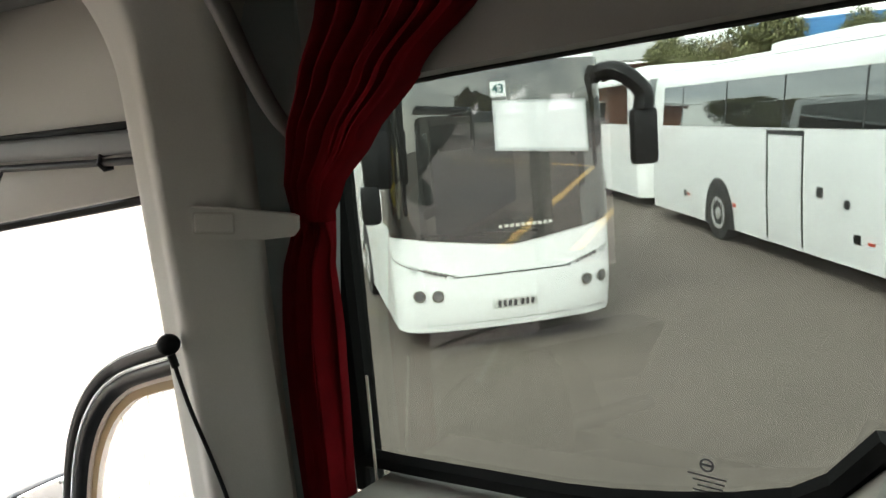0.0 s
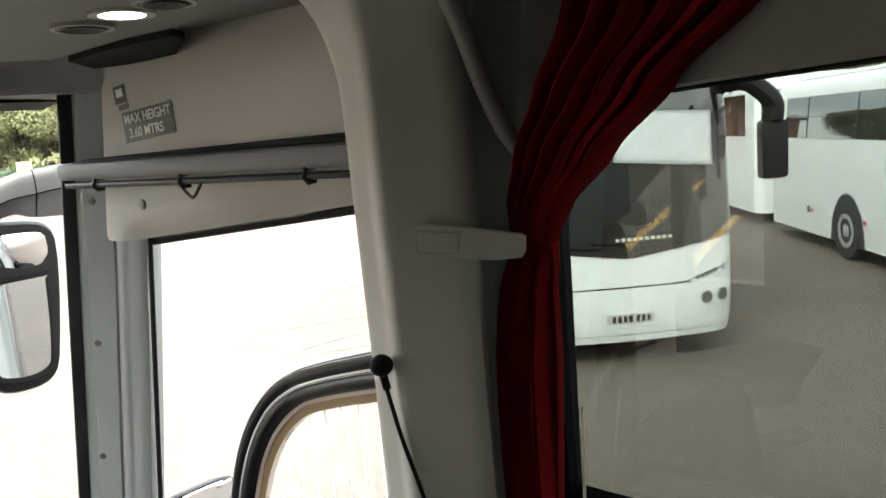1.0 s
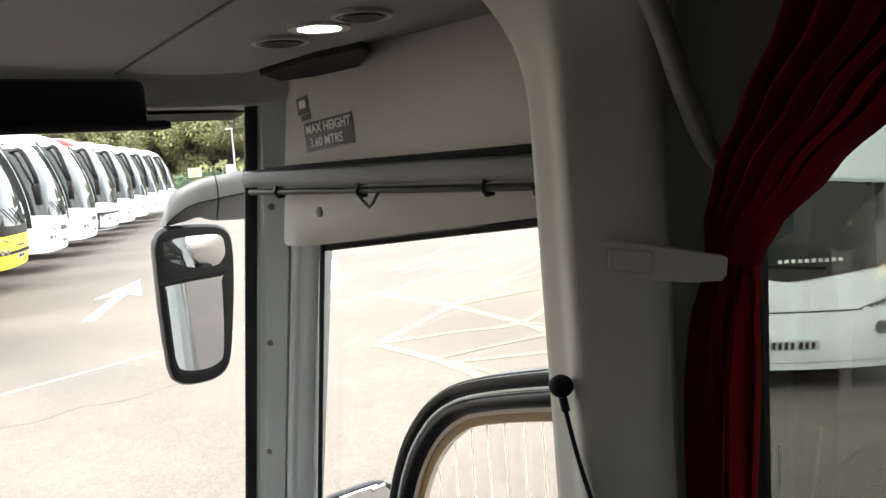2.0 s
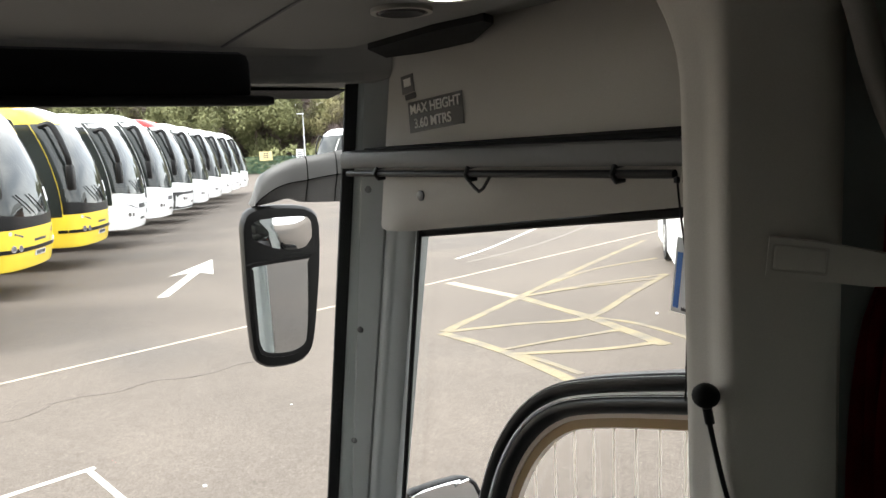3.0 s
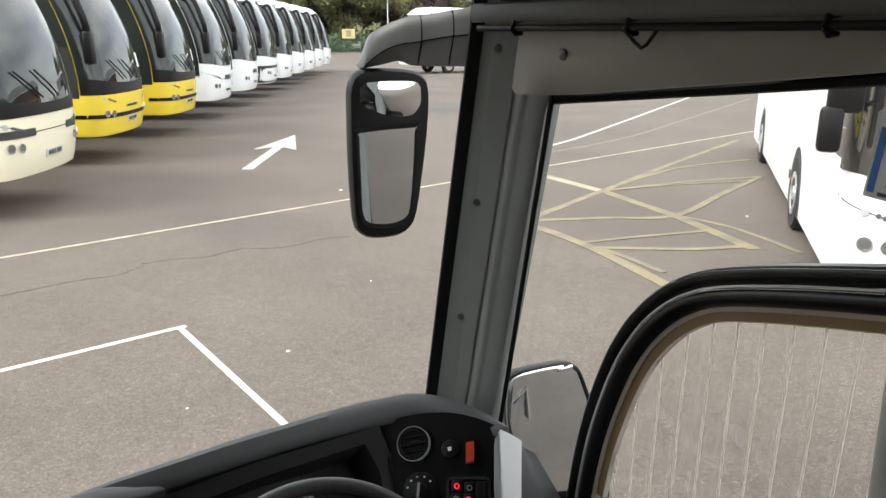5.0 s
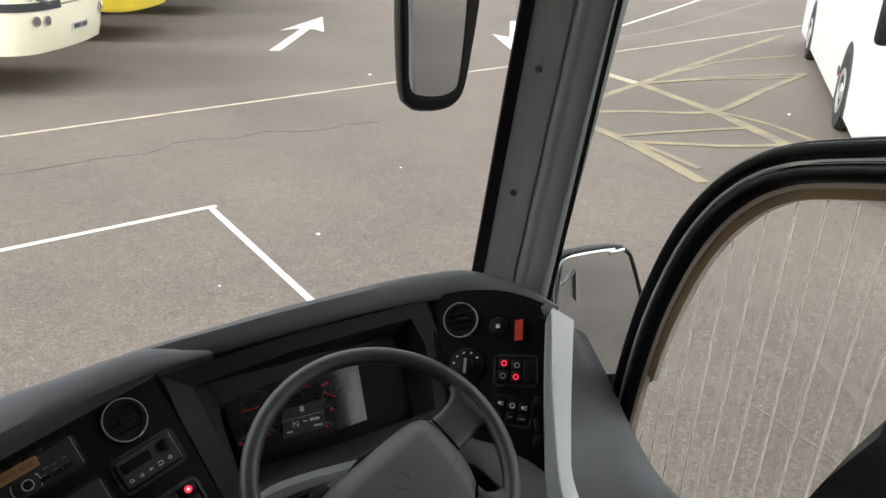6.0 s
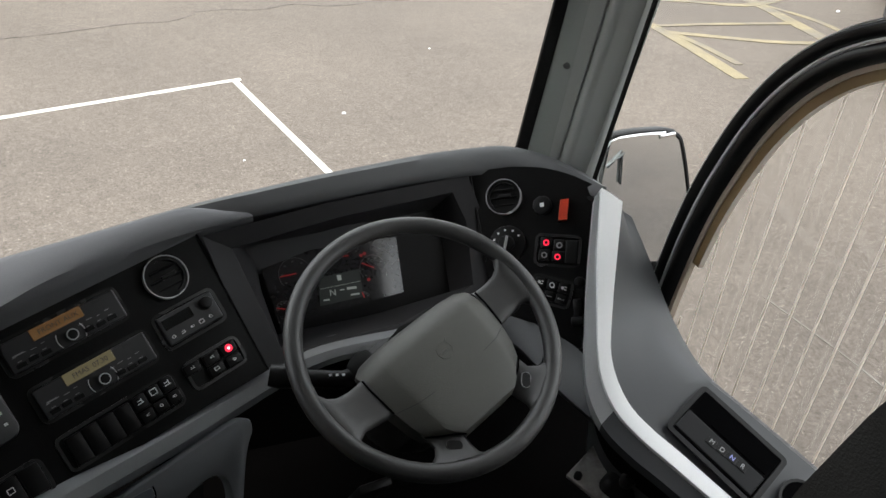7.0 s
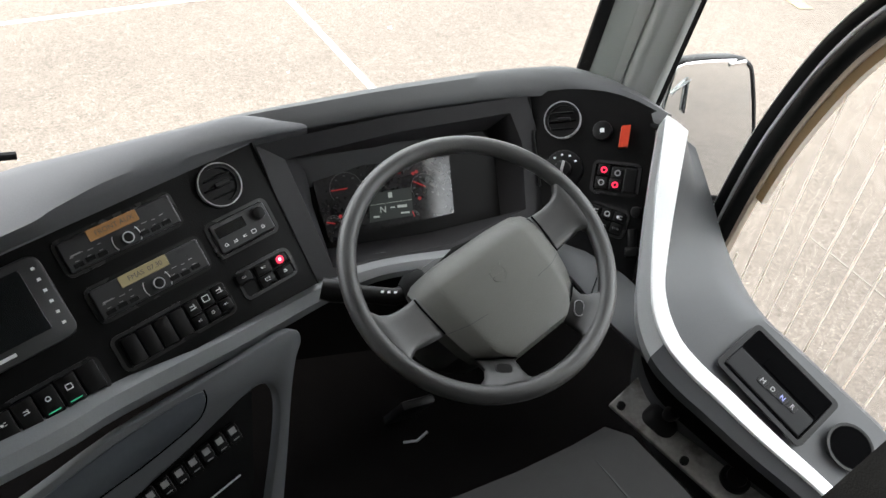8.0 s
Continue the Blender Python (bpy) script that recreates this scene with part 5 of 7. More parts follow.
# grey band and shelf under the left panel
BAND_A = [(-1.2, 1.55, 1.42), (-0.629, 1.835, 1.42), (-0.471, 1.934, 1.42), (-0.279, 2.04, 1.42), (-0.122, 2.127, 1.425), (0.02, 2.16, 1.44), (0.2, 2.17, 1.44), (0.36, 2.16, 1.44)]
rings = []
for p in smooth_path(BAND_A, 5):
    w = 1.0 - 0.3 * min(1.0, max(0.0, (p.x + 0.16) / 0.2))
    rings.append([p] + [p + Vector(q) * w for q in ((0.008, -0.022, -0.004), (0.012, -0.036, -0.024), (0.008, -0.03, -0.05), (0, 0.02, -0.058), (0, 0.06, -0.02))])
part("grey_band", loft(rings), DASH_BAND, dash, "smooth grey band along the panel's foot", world=True, smooth=True)
SIDE_A = smooth_path([(0.36, 2.175, 1.44), (0.45, 2.17, 1.44), (0.5, 2.095, 1.44), (0.536, 2.03, 1.44), (0.55, 1.95, 1.44), (0.56, 1.86, 1.43)], 4)
SIDE_B = smooth_path([(0.35, 2.14, 1.41), (0.425, 2.11, 1.41), (0.452, 2.03, 1.405), (0.468, 1.95, 1.40), (0.49, 1.87, 1.40), (0.52, 1.80, 1.39)], 4)
bm = loft([[a + Vector((0.01, 0.01, -0.02)), a, a.lerp(b, 0.25) + Vector((-0.002, -0.002, 0.006)), a.lerp(b, 0.75) + Vector((-0.004, -0.003, 0.006)), b, b + Vector((0.006, 0.004, -0.016)), b + Vector((0.06, 0.05, -0.05))] for a, b in zip(SIDE_A, SIDE_B)])
knee = part("knee_band", bm, SIDE_GREY, dash, "grey band between panel and side console", world=True, smooth=True)
part("band_joint", tube([a.lerp(b, q) + Vector((-0.003, -0.003, 0.006 if 0.1 < q < 0.9 else 0.001)) for a, b in [(SIDE_A[9], SIDE_B[9])] for q in (0.0, 0.25, 0.5, 0.75, 1.0)], 0.0016, 5), VOID, knee, world=True)
TRAY_LID = mat("tray_lid_dark", (0.05, 0.056, 0.066), 0.3, vary=0.1, scale=6)
LOW = axes((-0.36, 1.86, 1.26), (0.18, 0.1, 0.03), (0.35, -0.75, 0.55))


def bent(pts, n=3):
    """A flat outline with rounded turns."""
    return [(p.x, p.y) for p in smooth_path([(x, y, 0) for x, y in pts], n)]


edge = [(-0.6, 0.118)] + bent([(-0.4, 0.122), (-0.225, 0.127), (-0.079, 0.134), (0.093, 0.126), (0.245, 0.120)]) + bent([(0.272, 0.116), (0.287, 0.104), (0.283, 0.083), (0.262, 0.064), (0.238, 0.036), (0.205, -0.01), (0.149, -0.093), (0.06, -0.22)])
edge += bent([(0.025, -0.215), (0.083, -0.138), (0.130, -0.078), (0.170, -0.022), (0.188, 0.012), (0.192, 0.036), (0.182, 0.054), (0.160, 0.060), (0.124, 0.057), (0.024, 0.039), (-0.095, 0.022), (-0.3, -0.004)]) + [(-0.6, -0.03)]
part("tray_front", prism(edge, 0.035, on(LOW, 0, 0, -0.015), 0.007), TRAY_GREY, dash, "grey front of the lower tray with its curved leg", world=True, smooth=True)
lid = [(-0.6, 0.102)] + bent([(-0.4, 0.108), (-0.225, 0.114), (-0.079, 0.122), (0.045, 0.118), (0.078, 0.112)]) + bent([(0.074, 0.096), (0.058, 0.080), (0.03, 0.071), (-0.074, 0.062), (-0.16, 0.060), (-0.3, 0.046)]) + [(-0.6, 0.02)]
part("tray_lid", prism(lid, 0.006, on(LOW, 0, 0, 0.0185), 0.002), TRAY_LID, dash, "glossy dark tray lid", world=True, smooth=True)
part("lid_gap", tube([on(LOW, x, y, 0.0205).translation for x, y in bent([(-0.4, 0.034), (-0.16, 0.058), (-0.074, 0.060), (0.03, 0.069), (0.06, 0.079), (0.076, 0.096), (0.080, 0.113)])], 0.0016, 6), VOID, dash, world=True)
part("lower_panel", prism([(-0.5, 0.05), (0.16, 0.05), (0.08, -0.1), (0.0, -0.2), (-0.5, -0.2)], 0.02, on(LOW, 0, 0, -0.03)), DASH_BLACK, dash, world=True)
for k in range(7):
    fm = on(LOW, 0.089 - 0.0288 * k, 0.004 - 0.0014 * k, -0.004)
    b = part("switch", box((0.023, 0.036, 0.014), (0, 0, 0.0), 0.003, fm), BLACK, dash, world=True, smooth=True)
    part("symbol", placed(joined(box((0.013, 0.012, 0.0008), (0, 0.007, 0.0075)), box((0.012, 0.002, 0.0008), (0, -0.010, 0.0075))), fm), KEY_GREY, b, world=True)
part("tray_line", tube([on(LOW, -0.2, -0.08, 0.0).translation, on(LOW, 0.062, -0.071, 0.0).translation], 0.0018, 5), SILVER, dash, world=True)

# instrument binnacle
CLM = axes((0.09, 2.34, 1.47), (1, 0, 0), (0, -0.8, 0.6))


def cl(u, v, h=0.0):
    return on(CLM, u, v, h).translation


OUT = [(-0.19, 2.275, 1.668), (0.1, 2.335, 1.684), (0.408, 2.385, 1.684), (0.435, 2.34, 1.6), (0.43, 2.235, 1.47), (0.2, 2.175, 1.435), (-0.1, 2.13, 1.43), (-0.15, 2.2, 1.55)]
MID = [(-0.135, 2.285, 1.625), (0.1, 2.33, 1.645), (0.37, 2.375, 1.65), (0.395, 2.34, 1.59), (0.385, 2.24, 1.48), (0.2, 2.19, 1.442), (-0.06, 2.155, 1.44), (-0.1, 2.22, 1.54)]
INN = [cl(-0.175, 0.105), cl(0.03, 0.12), cl(0.25, 0.14), cl(0.265, 0.06), cl(0.265, -0.07), cl(0.05, -0.09), cl(-0.155, -0.1), cl(-0.168, 0.0)]
rim = []
for ring in (OUT, MID, INN, [Vector(p) + Vector((0, 0.05, -0.02)) for p in INN]):
    rim.append([Vector(p) for p in ring])
part("binnacle", loft(rim, caps=False), BINNACLE, dash, "black hooded instrument binnacle", world=True, smooth=True)
clus = thing("instrument_cluster", "dark instrument cluster with red needles and a small display", "instrument cluster", CLM)
bm = loft([[(u, 0.075 + 0.01 * (u + 0.168) / 0.32, z), (u + 0.028 * max(0.0, -u / 0.168), -0.085 + 0.04 * (u + 0.168) / 0.32, z), (u + 0.028 * max(0.0, -u / 0.168), -0.085 + 0.04 * (u + 0.168) / 0.32, z - 0.022), (u, 0.075 + 0.01 * (u + 0.168) / 0.32, z - 0.022)] for u in span(-0.168, 0.153, 20) for z in [0.008 - 1.35 * max(0.0, u - 0.06) ** 2]])
part("face", bm, CLUSTER, clus, "dark glass bending back at one end", smooth=True)
part("back", prism([(-0.2, 0.13), (0.28, 0.15), (0.28, -0.1), (-0.2, -0.12)], 0.004, on(Matrix(), 0, 0, -0.01)), BLACK, clus)
GLOW_W = lit("dial_white", (0.3, 0.32, 0.3), 0.12)
NEEDLE = lit("needle_red", (0.26, 0.012, 0.012), 0.12)
LCD = lit("lcd_green", (0.012, 0.015, 0.0135), 0.12)
DIAL = lit("dial_grey", (0.045, 0.05, 0.05), 0.06)
for u, v, r, a0, a1, an in ((-0.092, 0.03, 0.036, 10, 220, 185), (0.03, 0.055, 0.03, 20, 200, 180), (0.085, 0.02, 0.03, 30, 220, 150), (-0.125, -0.045, 0.018, 20, 180, 165), (-0.075, -0.035, 0.016, 30, 180, 120), (0.055, -0.045, 0.014, 20, 160, 100)):
    d = part("dial", tube([(u + r * math.cos(radians(a)), v + r * math.sin(radians(a)), 0.0085) for a in span(a0, a1, 14)], 0.0007, 5), DIAL, clus)
    part("needle", tube([(u + 0.1 * r, v, 0.0095), (u + 0.95 * r * math.cos(radians(an)), v + 0.95 * r * math.sin(radians(an)), 0.0095)], 0.0016, 5), NEEDLE, d, "red needle")
    for k in range(6):
        a = radians(a0 + (a1 - a0) * k / 5)
        part("dial_mark", box((0.005, 0.003, 0.0006), (u + 0.78 * r * math.cos(a), v + 0.78 * r * math.sin(a), 0.0085)), DIAL, d)
scr = part("display", prism([(-0.04, 0.014), (0.054, 0.022), (0.054, -0.042), (-0.046, -0.05)], 0.002, on(Matrix(), 0, 0, 0.0075)), LCD, clus, "small dark display")
words("N", 0.02, on(Matrix(), -0.014, -0.024, 0.0102), GLOW_W, scr, "letter")
for u, v, w, h in ((0.005, 0.008, 0.009, 0.012), (0.03, -0.019, 0.022, 0.006), (0.036, -0.034, 0.02, 0.004), (-0.03, -0.038, 0.014, 0.004), (0.008, -0.02, 0.01, 0.003)):
    part("readout", box((w, h, 0.0008), (u, v, 0.0102)), GLOW_W, scr)
part("divider", tube([(-0.042, -0.012, 0.0102), (0.053, -0.006, 0.0102)], 0.0006, 4), GLOW_W, scr)
for u, v, c in ((0.07, 0.055, NEEDLE), (0.062, 0.052, NEEDLE), (0.072, -0.005, NEEDLE), (-0.11, -0.03, NEEDLE)):
    part("warning_lamp", disc(0.004, 0.001, on(Matrix(), u, v, 0.0085), 10), c, clus)

# right panel
RPM = axes((0.541, 2.241, 1.617), (1, -0.6, 0.37), (-0.569, -0.588, 0.575))
part("right_panel", prism([(-0.165, 0.14), (-0.12, 0.144), (-0.07, 0.144), (-0.03, 0.139), (0.01, 0.131), (0.045, 0.119), (0.08, 0.102), (0.118, 0.078), (0.105, -0.06), (0.082, -0.19), (0.06, -0.28), (-0.125, -0.28), (-0.138, -0.07)], 0.03, on(RPM, 0, 0, -0.03)), DASH_BLACK, dash, "black switch panel", world=True)
part("panel_joint", tube([on(RPM, -0.162, 0.14, 0.002).translation, on(RPM, -0.138, -0.07, 0.002).translation], 0.003, 6), BLACK, dash, world=True)
air_vent(RPM, -0.084, 0.074, 0.042)
spk = part("sensor_knob", disc(0.021, 0.01, on(RPM, 0.003, 0.044), 26, 0.003), BLACK, dash, world=True, smooth=True)
part("symbol", box((0.009, 0.009, 0.0008), (0, 0, 0.0105), 0, on(RPM, 0.003, 0.044)), LEGEND, spk, world=True)
part("red_switch", loft([[on(RPM, 0.048 + x * 0.0095 + s + y * 0.004, 0.026 + y * 0.023, z).translation for x, y in ((-1, -1), (1, -1), (1, 1), (-1, 1))] for z, s in ((0.0, 0.0), (0.014, 0.003), (0.019, 0.004))]), RED_SWITCH, dash, "orange-red guarded switch", world=True)
ld = part("light_dial", joined(disc(0.042, 0.006, on(RPM, -0.084, -0.035), 32, 0.002), disc(0.018, 0.02, on(RPM, -0.084, -0.035), 20, 0.003)), BLACK, dash, "round light switch", world=True, smooth=True)
part("pointer", box((0.006, 0.034, 0.006), (0, 0, 0.021), 0.002, on(RPM, -0.084, -0.035) @ pose(0, 0, 0, 0, 0, -14)), KEY_GREY, ld, world=True)
for k in range(5):
    a = radians(30 + 32 * k)
    part("symbol", box((0.005, 0.004, 0.0008), (0.032 * math.cos(a), 0.032 * math.sin(a), 0.0065), 0, on(RPM, -0.084, -0.035)), LEGEND, ld, world=True)
hollow(on(RPM, 0.028, -0.062) @ pose(0, 0, 0, 0, 0, -10), 0, 0, 0.092, 0.062)
for du, dv, glow in ((-0.026, 0.016, LED_RED), (0.004, 0.012, None), (-0.028, -0.012, None), (0.002, -0.014, LED_RED)):
    fm = on(RPM, 0.028, -0.062) @ pose(0, 0, 0, 0, 0, -10)
    b = part("push_switch", box((0.027, 0.026, 0.008), (du, dv, 0.002), 0.003, fm), BLACK, dash, world=True, smooth=True)
    part("tell_tale", annulus(0.0042, 0.0068, 0.001, fm, 18, at=(du, dv, 0.0062)), LED_RED if glow else KEY_GREY, b, "glowing red ring" if glow else "", world=True)
part("blank_switch", box((0.028, 0.054, 0.008), (0.032, -0.001, 0.002), 0.003, on(RPM, 0.028, -0.062) @ pose(0, 0, 0, 0, 0, -10)), BLACK, dash, world=True)
fm = on(RPM, 0.006, -0.15) @ pose(0, 0, 0, 0, 0, -20)
hollow(fm, 0, 0, 0.084, 0.052)
for i in range(3):
    for j in range(2):
        b = part("switch", box((0.024, 0.022, 0.01), (-0.027 + 0.027 * i, 0.013 - 0.025 * j, 0.003), 0.003, fm), BLACK, dash, world=True, smooth=True)
        part("symbol", placed(glyph(0.013, 0.012 if j == 0 else 0.003, 0.0083), on(fm, -0.027 + 0.027 * i, 0.013 - 0.025 * j)), LEGEND, b, world=True)
part("socket", joined(disc(0.012, 0.014, on(RPM, 0.072, -0.137), 18, 0.003)), BLACK, dash, world=True, smooth=True)
part("brake_lever", joined(box((0.018, 0.055, 0.012), (0, 0, 0.006), 0.004, on(RPM, 0.062, -0.2)), box((0.03, 0.022, 0.028), (0, -0.022, 0.012), 0.006, on(RPM, 0.062, -0.2))), BLACK, dash, world=True, smooth=True)

# ---- steering wheel ----
COLUMN_GREY = mat("column_grey", (0.022, 0.022, 0.0225), 0.55, vary=0.1, scale=9, fine=500, bump=0.2)
WM0 = axes((0.162, 1.914, 1.62), (1, 0.03, 0), (0.02, -0.49, 0.871))
WM = WM0 @ pose(0, 0, 0, 0, 0, 27)
sw = thing("steering_wheel", "black four-spoke steering wheel with a dark grey hub", "steering wheel", WM)
part("rim", tube([(0.2335 * math.cos(2 * math.pi * k / 64), 0.2335 * math.sin(2 * math.pi * k / 64), 0) for k in range(64)], 0.0165, 14, True), WHEEL_SKIN, sw, "grained black rim", smooth=True)
# across the hub, from its top edge down: y, half width, half width of the flat face, heights of rim, face edge and middle
HUB = [(0.047, 0.085, 0.06, -0.040, -0.034, -0.032), (0.042, 0.118, 0.075, -0.034, -0.016, -0.014), (0.030, 0.136, 0.086, -0.028, -0.003, 0.0), (0.012, 0.1395, 0.094, -0.014, 0.009, 0.0115), (0.000, 0.1385, 0.0965, -0.009, 0.0125, 0.0145), (-0.03, 0.1365, 0.096, -0.006, 0.0135, 0.0152),
       (-0.062, 0.134, 0.094, -0.006, 0.0132, 0.0148), (-0.1, 0.126, 0.0895, -0.008, 0.0118, 0.0135), (-0.124, 0.1165, 0.0855, -0.012, 0.0105, 0.012), (-0.138, 0.098, 0.0815, -0.010, 0.009, 0.011), (-0.152, 0.0765, 0.071, -0.002, 0.006, 0.009), (-0.163, 0.062, 0.057, -0.004, 0.003, 0.005), (-0.168, 0.056, 0.05, -0.016, -0.010, -0.008)]
rows = []
for y, w, f, zr, zf, zm in HUB:
    half_ = [(w * 0.96, -0.065), (w, zr - 0.008), (w * 0.992, zr), (f + 0.006, zf - 0.0015), (f, zf), (f - 0.006, zf + 0.0008), (f * 0.5, zm)]
    rows.append([(-x, y, z) for x, z in half_] + [(0, y, zm)] + [(x, y, z) for x, z in half_[::-1]])
hub = part("hub", loft(rows), HUB_GREY, sw, "dark grey padded hub with bevelled flanks", smooth=True)
part("badge", joined(annulus(0.0135, 0.0155, 0.0012, None, 30, at=(0.004, -0.037, 0.0148)), annulus(0.0152, 0.0162, 0.0008, None, 30, at=(0.004, -0.037, 0.0148)), tube([(0.0145, -0.0255, 0.0152), (0.0205, -0.0195, 0.0152)], 0.0009, 5), tube([(-0.0075, -0.0375, 0.0152), (0.0155, -0.0375, 0.0152)], 0.0009, 5)), HUB_GREY, hub, "embossed ring badge")
part("pad_joint", tube([(-0.131, -0.066, -0.003), (-0.095, -0.078, 0.0128), (-0.06, -0.081, 0.0146)], 0.0006, 4), SEAM, hub)
part("pad_joint", tube([(0.131, -0.066, -0.003), (0.095, -0.078, 0.0128), (0.06, -0.081, 0.0146)], 0.0006, 4), SEAM, hub)
part("column_cover", loft([[(r * math.cos(2 * math.pi * k / 16), -0.03 + r * math.sin(2 * math.pi * k / 16), z) for k in range(16)] for r, z in ((0.09, -0.055), (0.085, -0.1), (0.1, -0.16), (0.1, -0.3))]), BLACK, sw, smooth=True)

shroud = [[(w * x, -0.035 + h * y, z) for x, y in rounded(2, 2, 0.7, 4)] for w, h, z in ((0.085, 0.06, -0.05), (0.108, 0.078, -0.065), (0.115, 0.085, -0.1), (0.11, 0.085, -0.17), (0.09, 0.08, -0.28))]
bm = loft([[WM0 @ Vector(p) for p in ring] for ring in shroud])
part("column_shroud", bm, COLUMN_GREY, sw, "dark grey shroud round the column", world=True, smooth=True)


def web(cuts, sgn):
    """A spoke with rounded edges: each cut gives its two edge points, the height of its face and its thickness."""
    rings = []
    for (ax, ay), (bx, by), z, t in cuts:
        a, b = Vector((sgn * ax, ay, 0)), Vector((sgn * bx, by, 0))
        ring = []
        for c, h in ((0.0, 0.55), (0.03, 0.8), (0.1, 0.95), (0.25, 1.0), (0.5, 1.02), (0.75, 1.0), (0.9, 0.95), (0.97, 0.8), (1.0, 0.55), (0.97, 0.15), (0.5, 0.0), (0.03, 0.15)):
            p = a.lerp(b, c)
            ring.append((p.x, p.y, z - t + t * h))
        rings.append(ring)
    return loft(rings)


for sgn in (-1, 1):
    upper = [((0.1335, 0.018), (0.130, -0.063), -0.0055, 0.022), ((0.146, 0.016), (0.142, -0.063), -0.0045, 0.022), ((0.168, 0.015), (0.168, -0.060), -0.002, 0.021), ((0.190, 0.018), (0.190, -0.056), 0.002, 0.021), ((0.206, 0.027), (0.204, -0.062), 0.006, 0.022), ((0.216, 0.044), (0.213, -0.078), 0.010, 0.024), ((0.224, 0.064), (0.221, -0.098), 0.009, 0.022)]
    sp = part("spoke", web(upper, sgn), WHEEL_SKIN, sw, "upper spoke", smooth=True)
    part("spoke_joint", tube([(sgn * 0.1385, 0.014, -0.006), (sgn * 0.1385, -0.01, -0.0045), (sgn * 0.136, -0.04, -0.0035), (sgn * 0.1335, -0.063, -0.005)], 0.0018, 6), VOID, sp)
    lower = [((0.121, -0.118), (0.058, -0.160), -0.014, 0.02), ((0.117, -0.134), (0.061, -0.173), -0.010, 0.02), ((0.117, -0.149), (0.063, -0.189), -0.006, 0.02), ((0.128, -0.160), (0.063, -0.203), 0.0, 0.02), ((0.147, -0.166), (0.056, -0.215), 0.007, 0.022), ((0.168, -0.160), (0.036, -0.226), 0.009, 0.022)]
    sp2 = part("spoke", web(lower, sgn), WHEEL_SKIN, sw, "lower spoke", smooth=True)
    part("spoke_joint", tube([(sgn * 0.1185, -0.1255, -0.012), (sgn * 0.098, -0.141, -0.007), (sgn * 0.077, -0.154, -0.006), (sgn * 0.059, -0.166, -0.010)], 0.0016, 6), VOID, sp2)
    bt = part("horn_button", prism(rounded(0.028, 0.016, 0.0078, 5), 0.004, pose(sgn * 0.0905, -0.167, -0.0065, 0, 0, sgn * 42), 0.001), BLACK, sp2)
    part("button_rim", loft([[(x, y, z) for x, y in rounded(w, h, r, 5)] for w, h, r, z in ((0.030, 0.018, 0.0088, 0.0), (0.030, 0.018, 0.0088, 0.003), (0.0275, 0.0155, 0.0076, 0.003))], caps=False), WHEEL_SKIN if sgn < 0 else KEY_GREY, bt).data.transform(pose(sgn * 0.0905, -0.167, -0.0055, 0, 0, sgn * 42))
stalk = thing("wiper_stalk", "black control stalk on the steering column", "stalk", WM0)
part("boot", tube([(-0.095, -0.012, -0.065), (-0.118, -0.018, -0.062), (-0.128, -0.02, -0.061), (-0.138, -0.021, -0.06)], [0.036, 0.034, 0.028, 0.018], 16), BLACK_SOFT, stalk, "black rubber boot of the stalk", smooth=True)
part("lever", tube([(-0.09, -0.015, -0.06), (-0.15, -0.023, -0.06), (-0.205, -0.01, -0.06), (-0.225, -0.004, -0.06), (-0.255, 0.004, -0.06), (-0.272, 0.01, -0.06)], [0.016, 0.0155, 0.0155, 0.019, 0.021, 0.019], 12), BLACK, stalk, smooth=True)
for k in range(3):
    part("mark", box((0.005, 0.004, 0.001), (-0.15 - 0.011 * k, -0.02 + 0.002 * k, -0.0445)), LEGEND, stalk)
stalk2 = thing("indicator_stalk", "black control stalk on the steering column", "stalk", WM0)
part("lever", tube([(0.09, 0.03, -0.06), (0.17, 0.05, -0.06), (0.2, 0.06, -0.06), (0.215, 0.066, -0.06)], [0.014, 0.014, 0.019, 0.016], 12), BLACK, stalk2, smooth=True)
part("ring_mark", annulus(0.006, 0.009, 0.001, pose(0.185, 0.05, -0.042), 14), LEGEND, stalk2)

ped = thing("pedal", "black accelerator pedal in the dark footwell", "pedal", pose(0.06, 2.1, 1.0))
part("plate", box((0.075, 0.02, 0.2), (0.02, 0.0, 0.11), 0.006, pose(0, 0, 0, 32, 0, 8)), BLACK, ped, smooth=True)
part("edge", tube([(0.0, -0.135, 0.085), (0.03, -0.14, 0.09), (0.055, -0.128, 0.1)], 0.003, 8), DASH_BAND, ped, "thin pale grey edge", smooth=True)

# ---- side console with the gear keys ----
GPM = axes((0.72, 1.822, 1.449), (-0.1, -0.16, -0.03), (-0.051, -0.414, 0.909))
sc = thing("side_console", "grey side console with silver strip, gear keys and cup holder", "console", pose(0.7, 1.8, 1.2))
S_OUT = [(0.615, 2.154, 1.743), (0.58, 2.079, 1.642), (0.543, 1.99, 1.541), (0.508, 1.898, 1.471), (0.506, 1.82, 1.434), (0.532, 1.76, 1.41), (0.572, 1.704, 1.387), (0.63, 1.625, 1.353), (0.694, 1.545, 1.321), (0.74, 1.48, 1.295)]
S_INN = [(0.66, 2.13, 1.715), (0.625, 2.055, 1.637), (0.595, 1.985, 1.556), (0.566, 1.91, 1.496), (0.566, 1.838, 1.452), (0.59, 1.78, 1.425), (0.628, 1.724, 1.399), (0.68, 1.64, 1.362), (0.735, 1.555, 1.328), (0.775, 1.49, 1.30)]
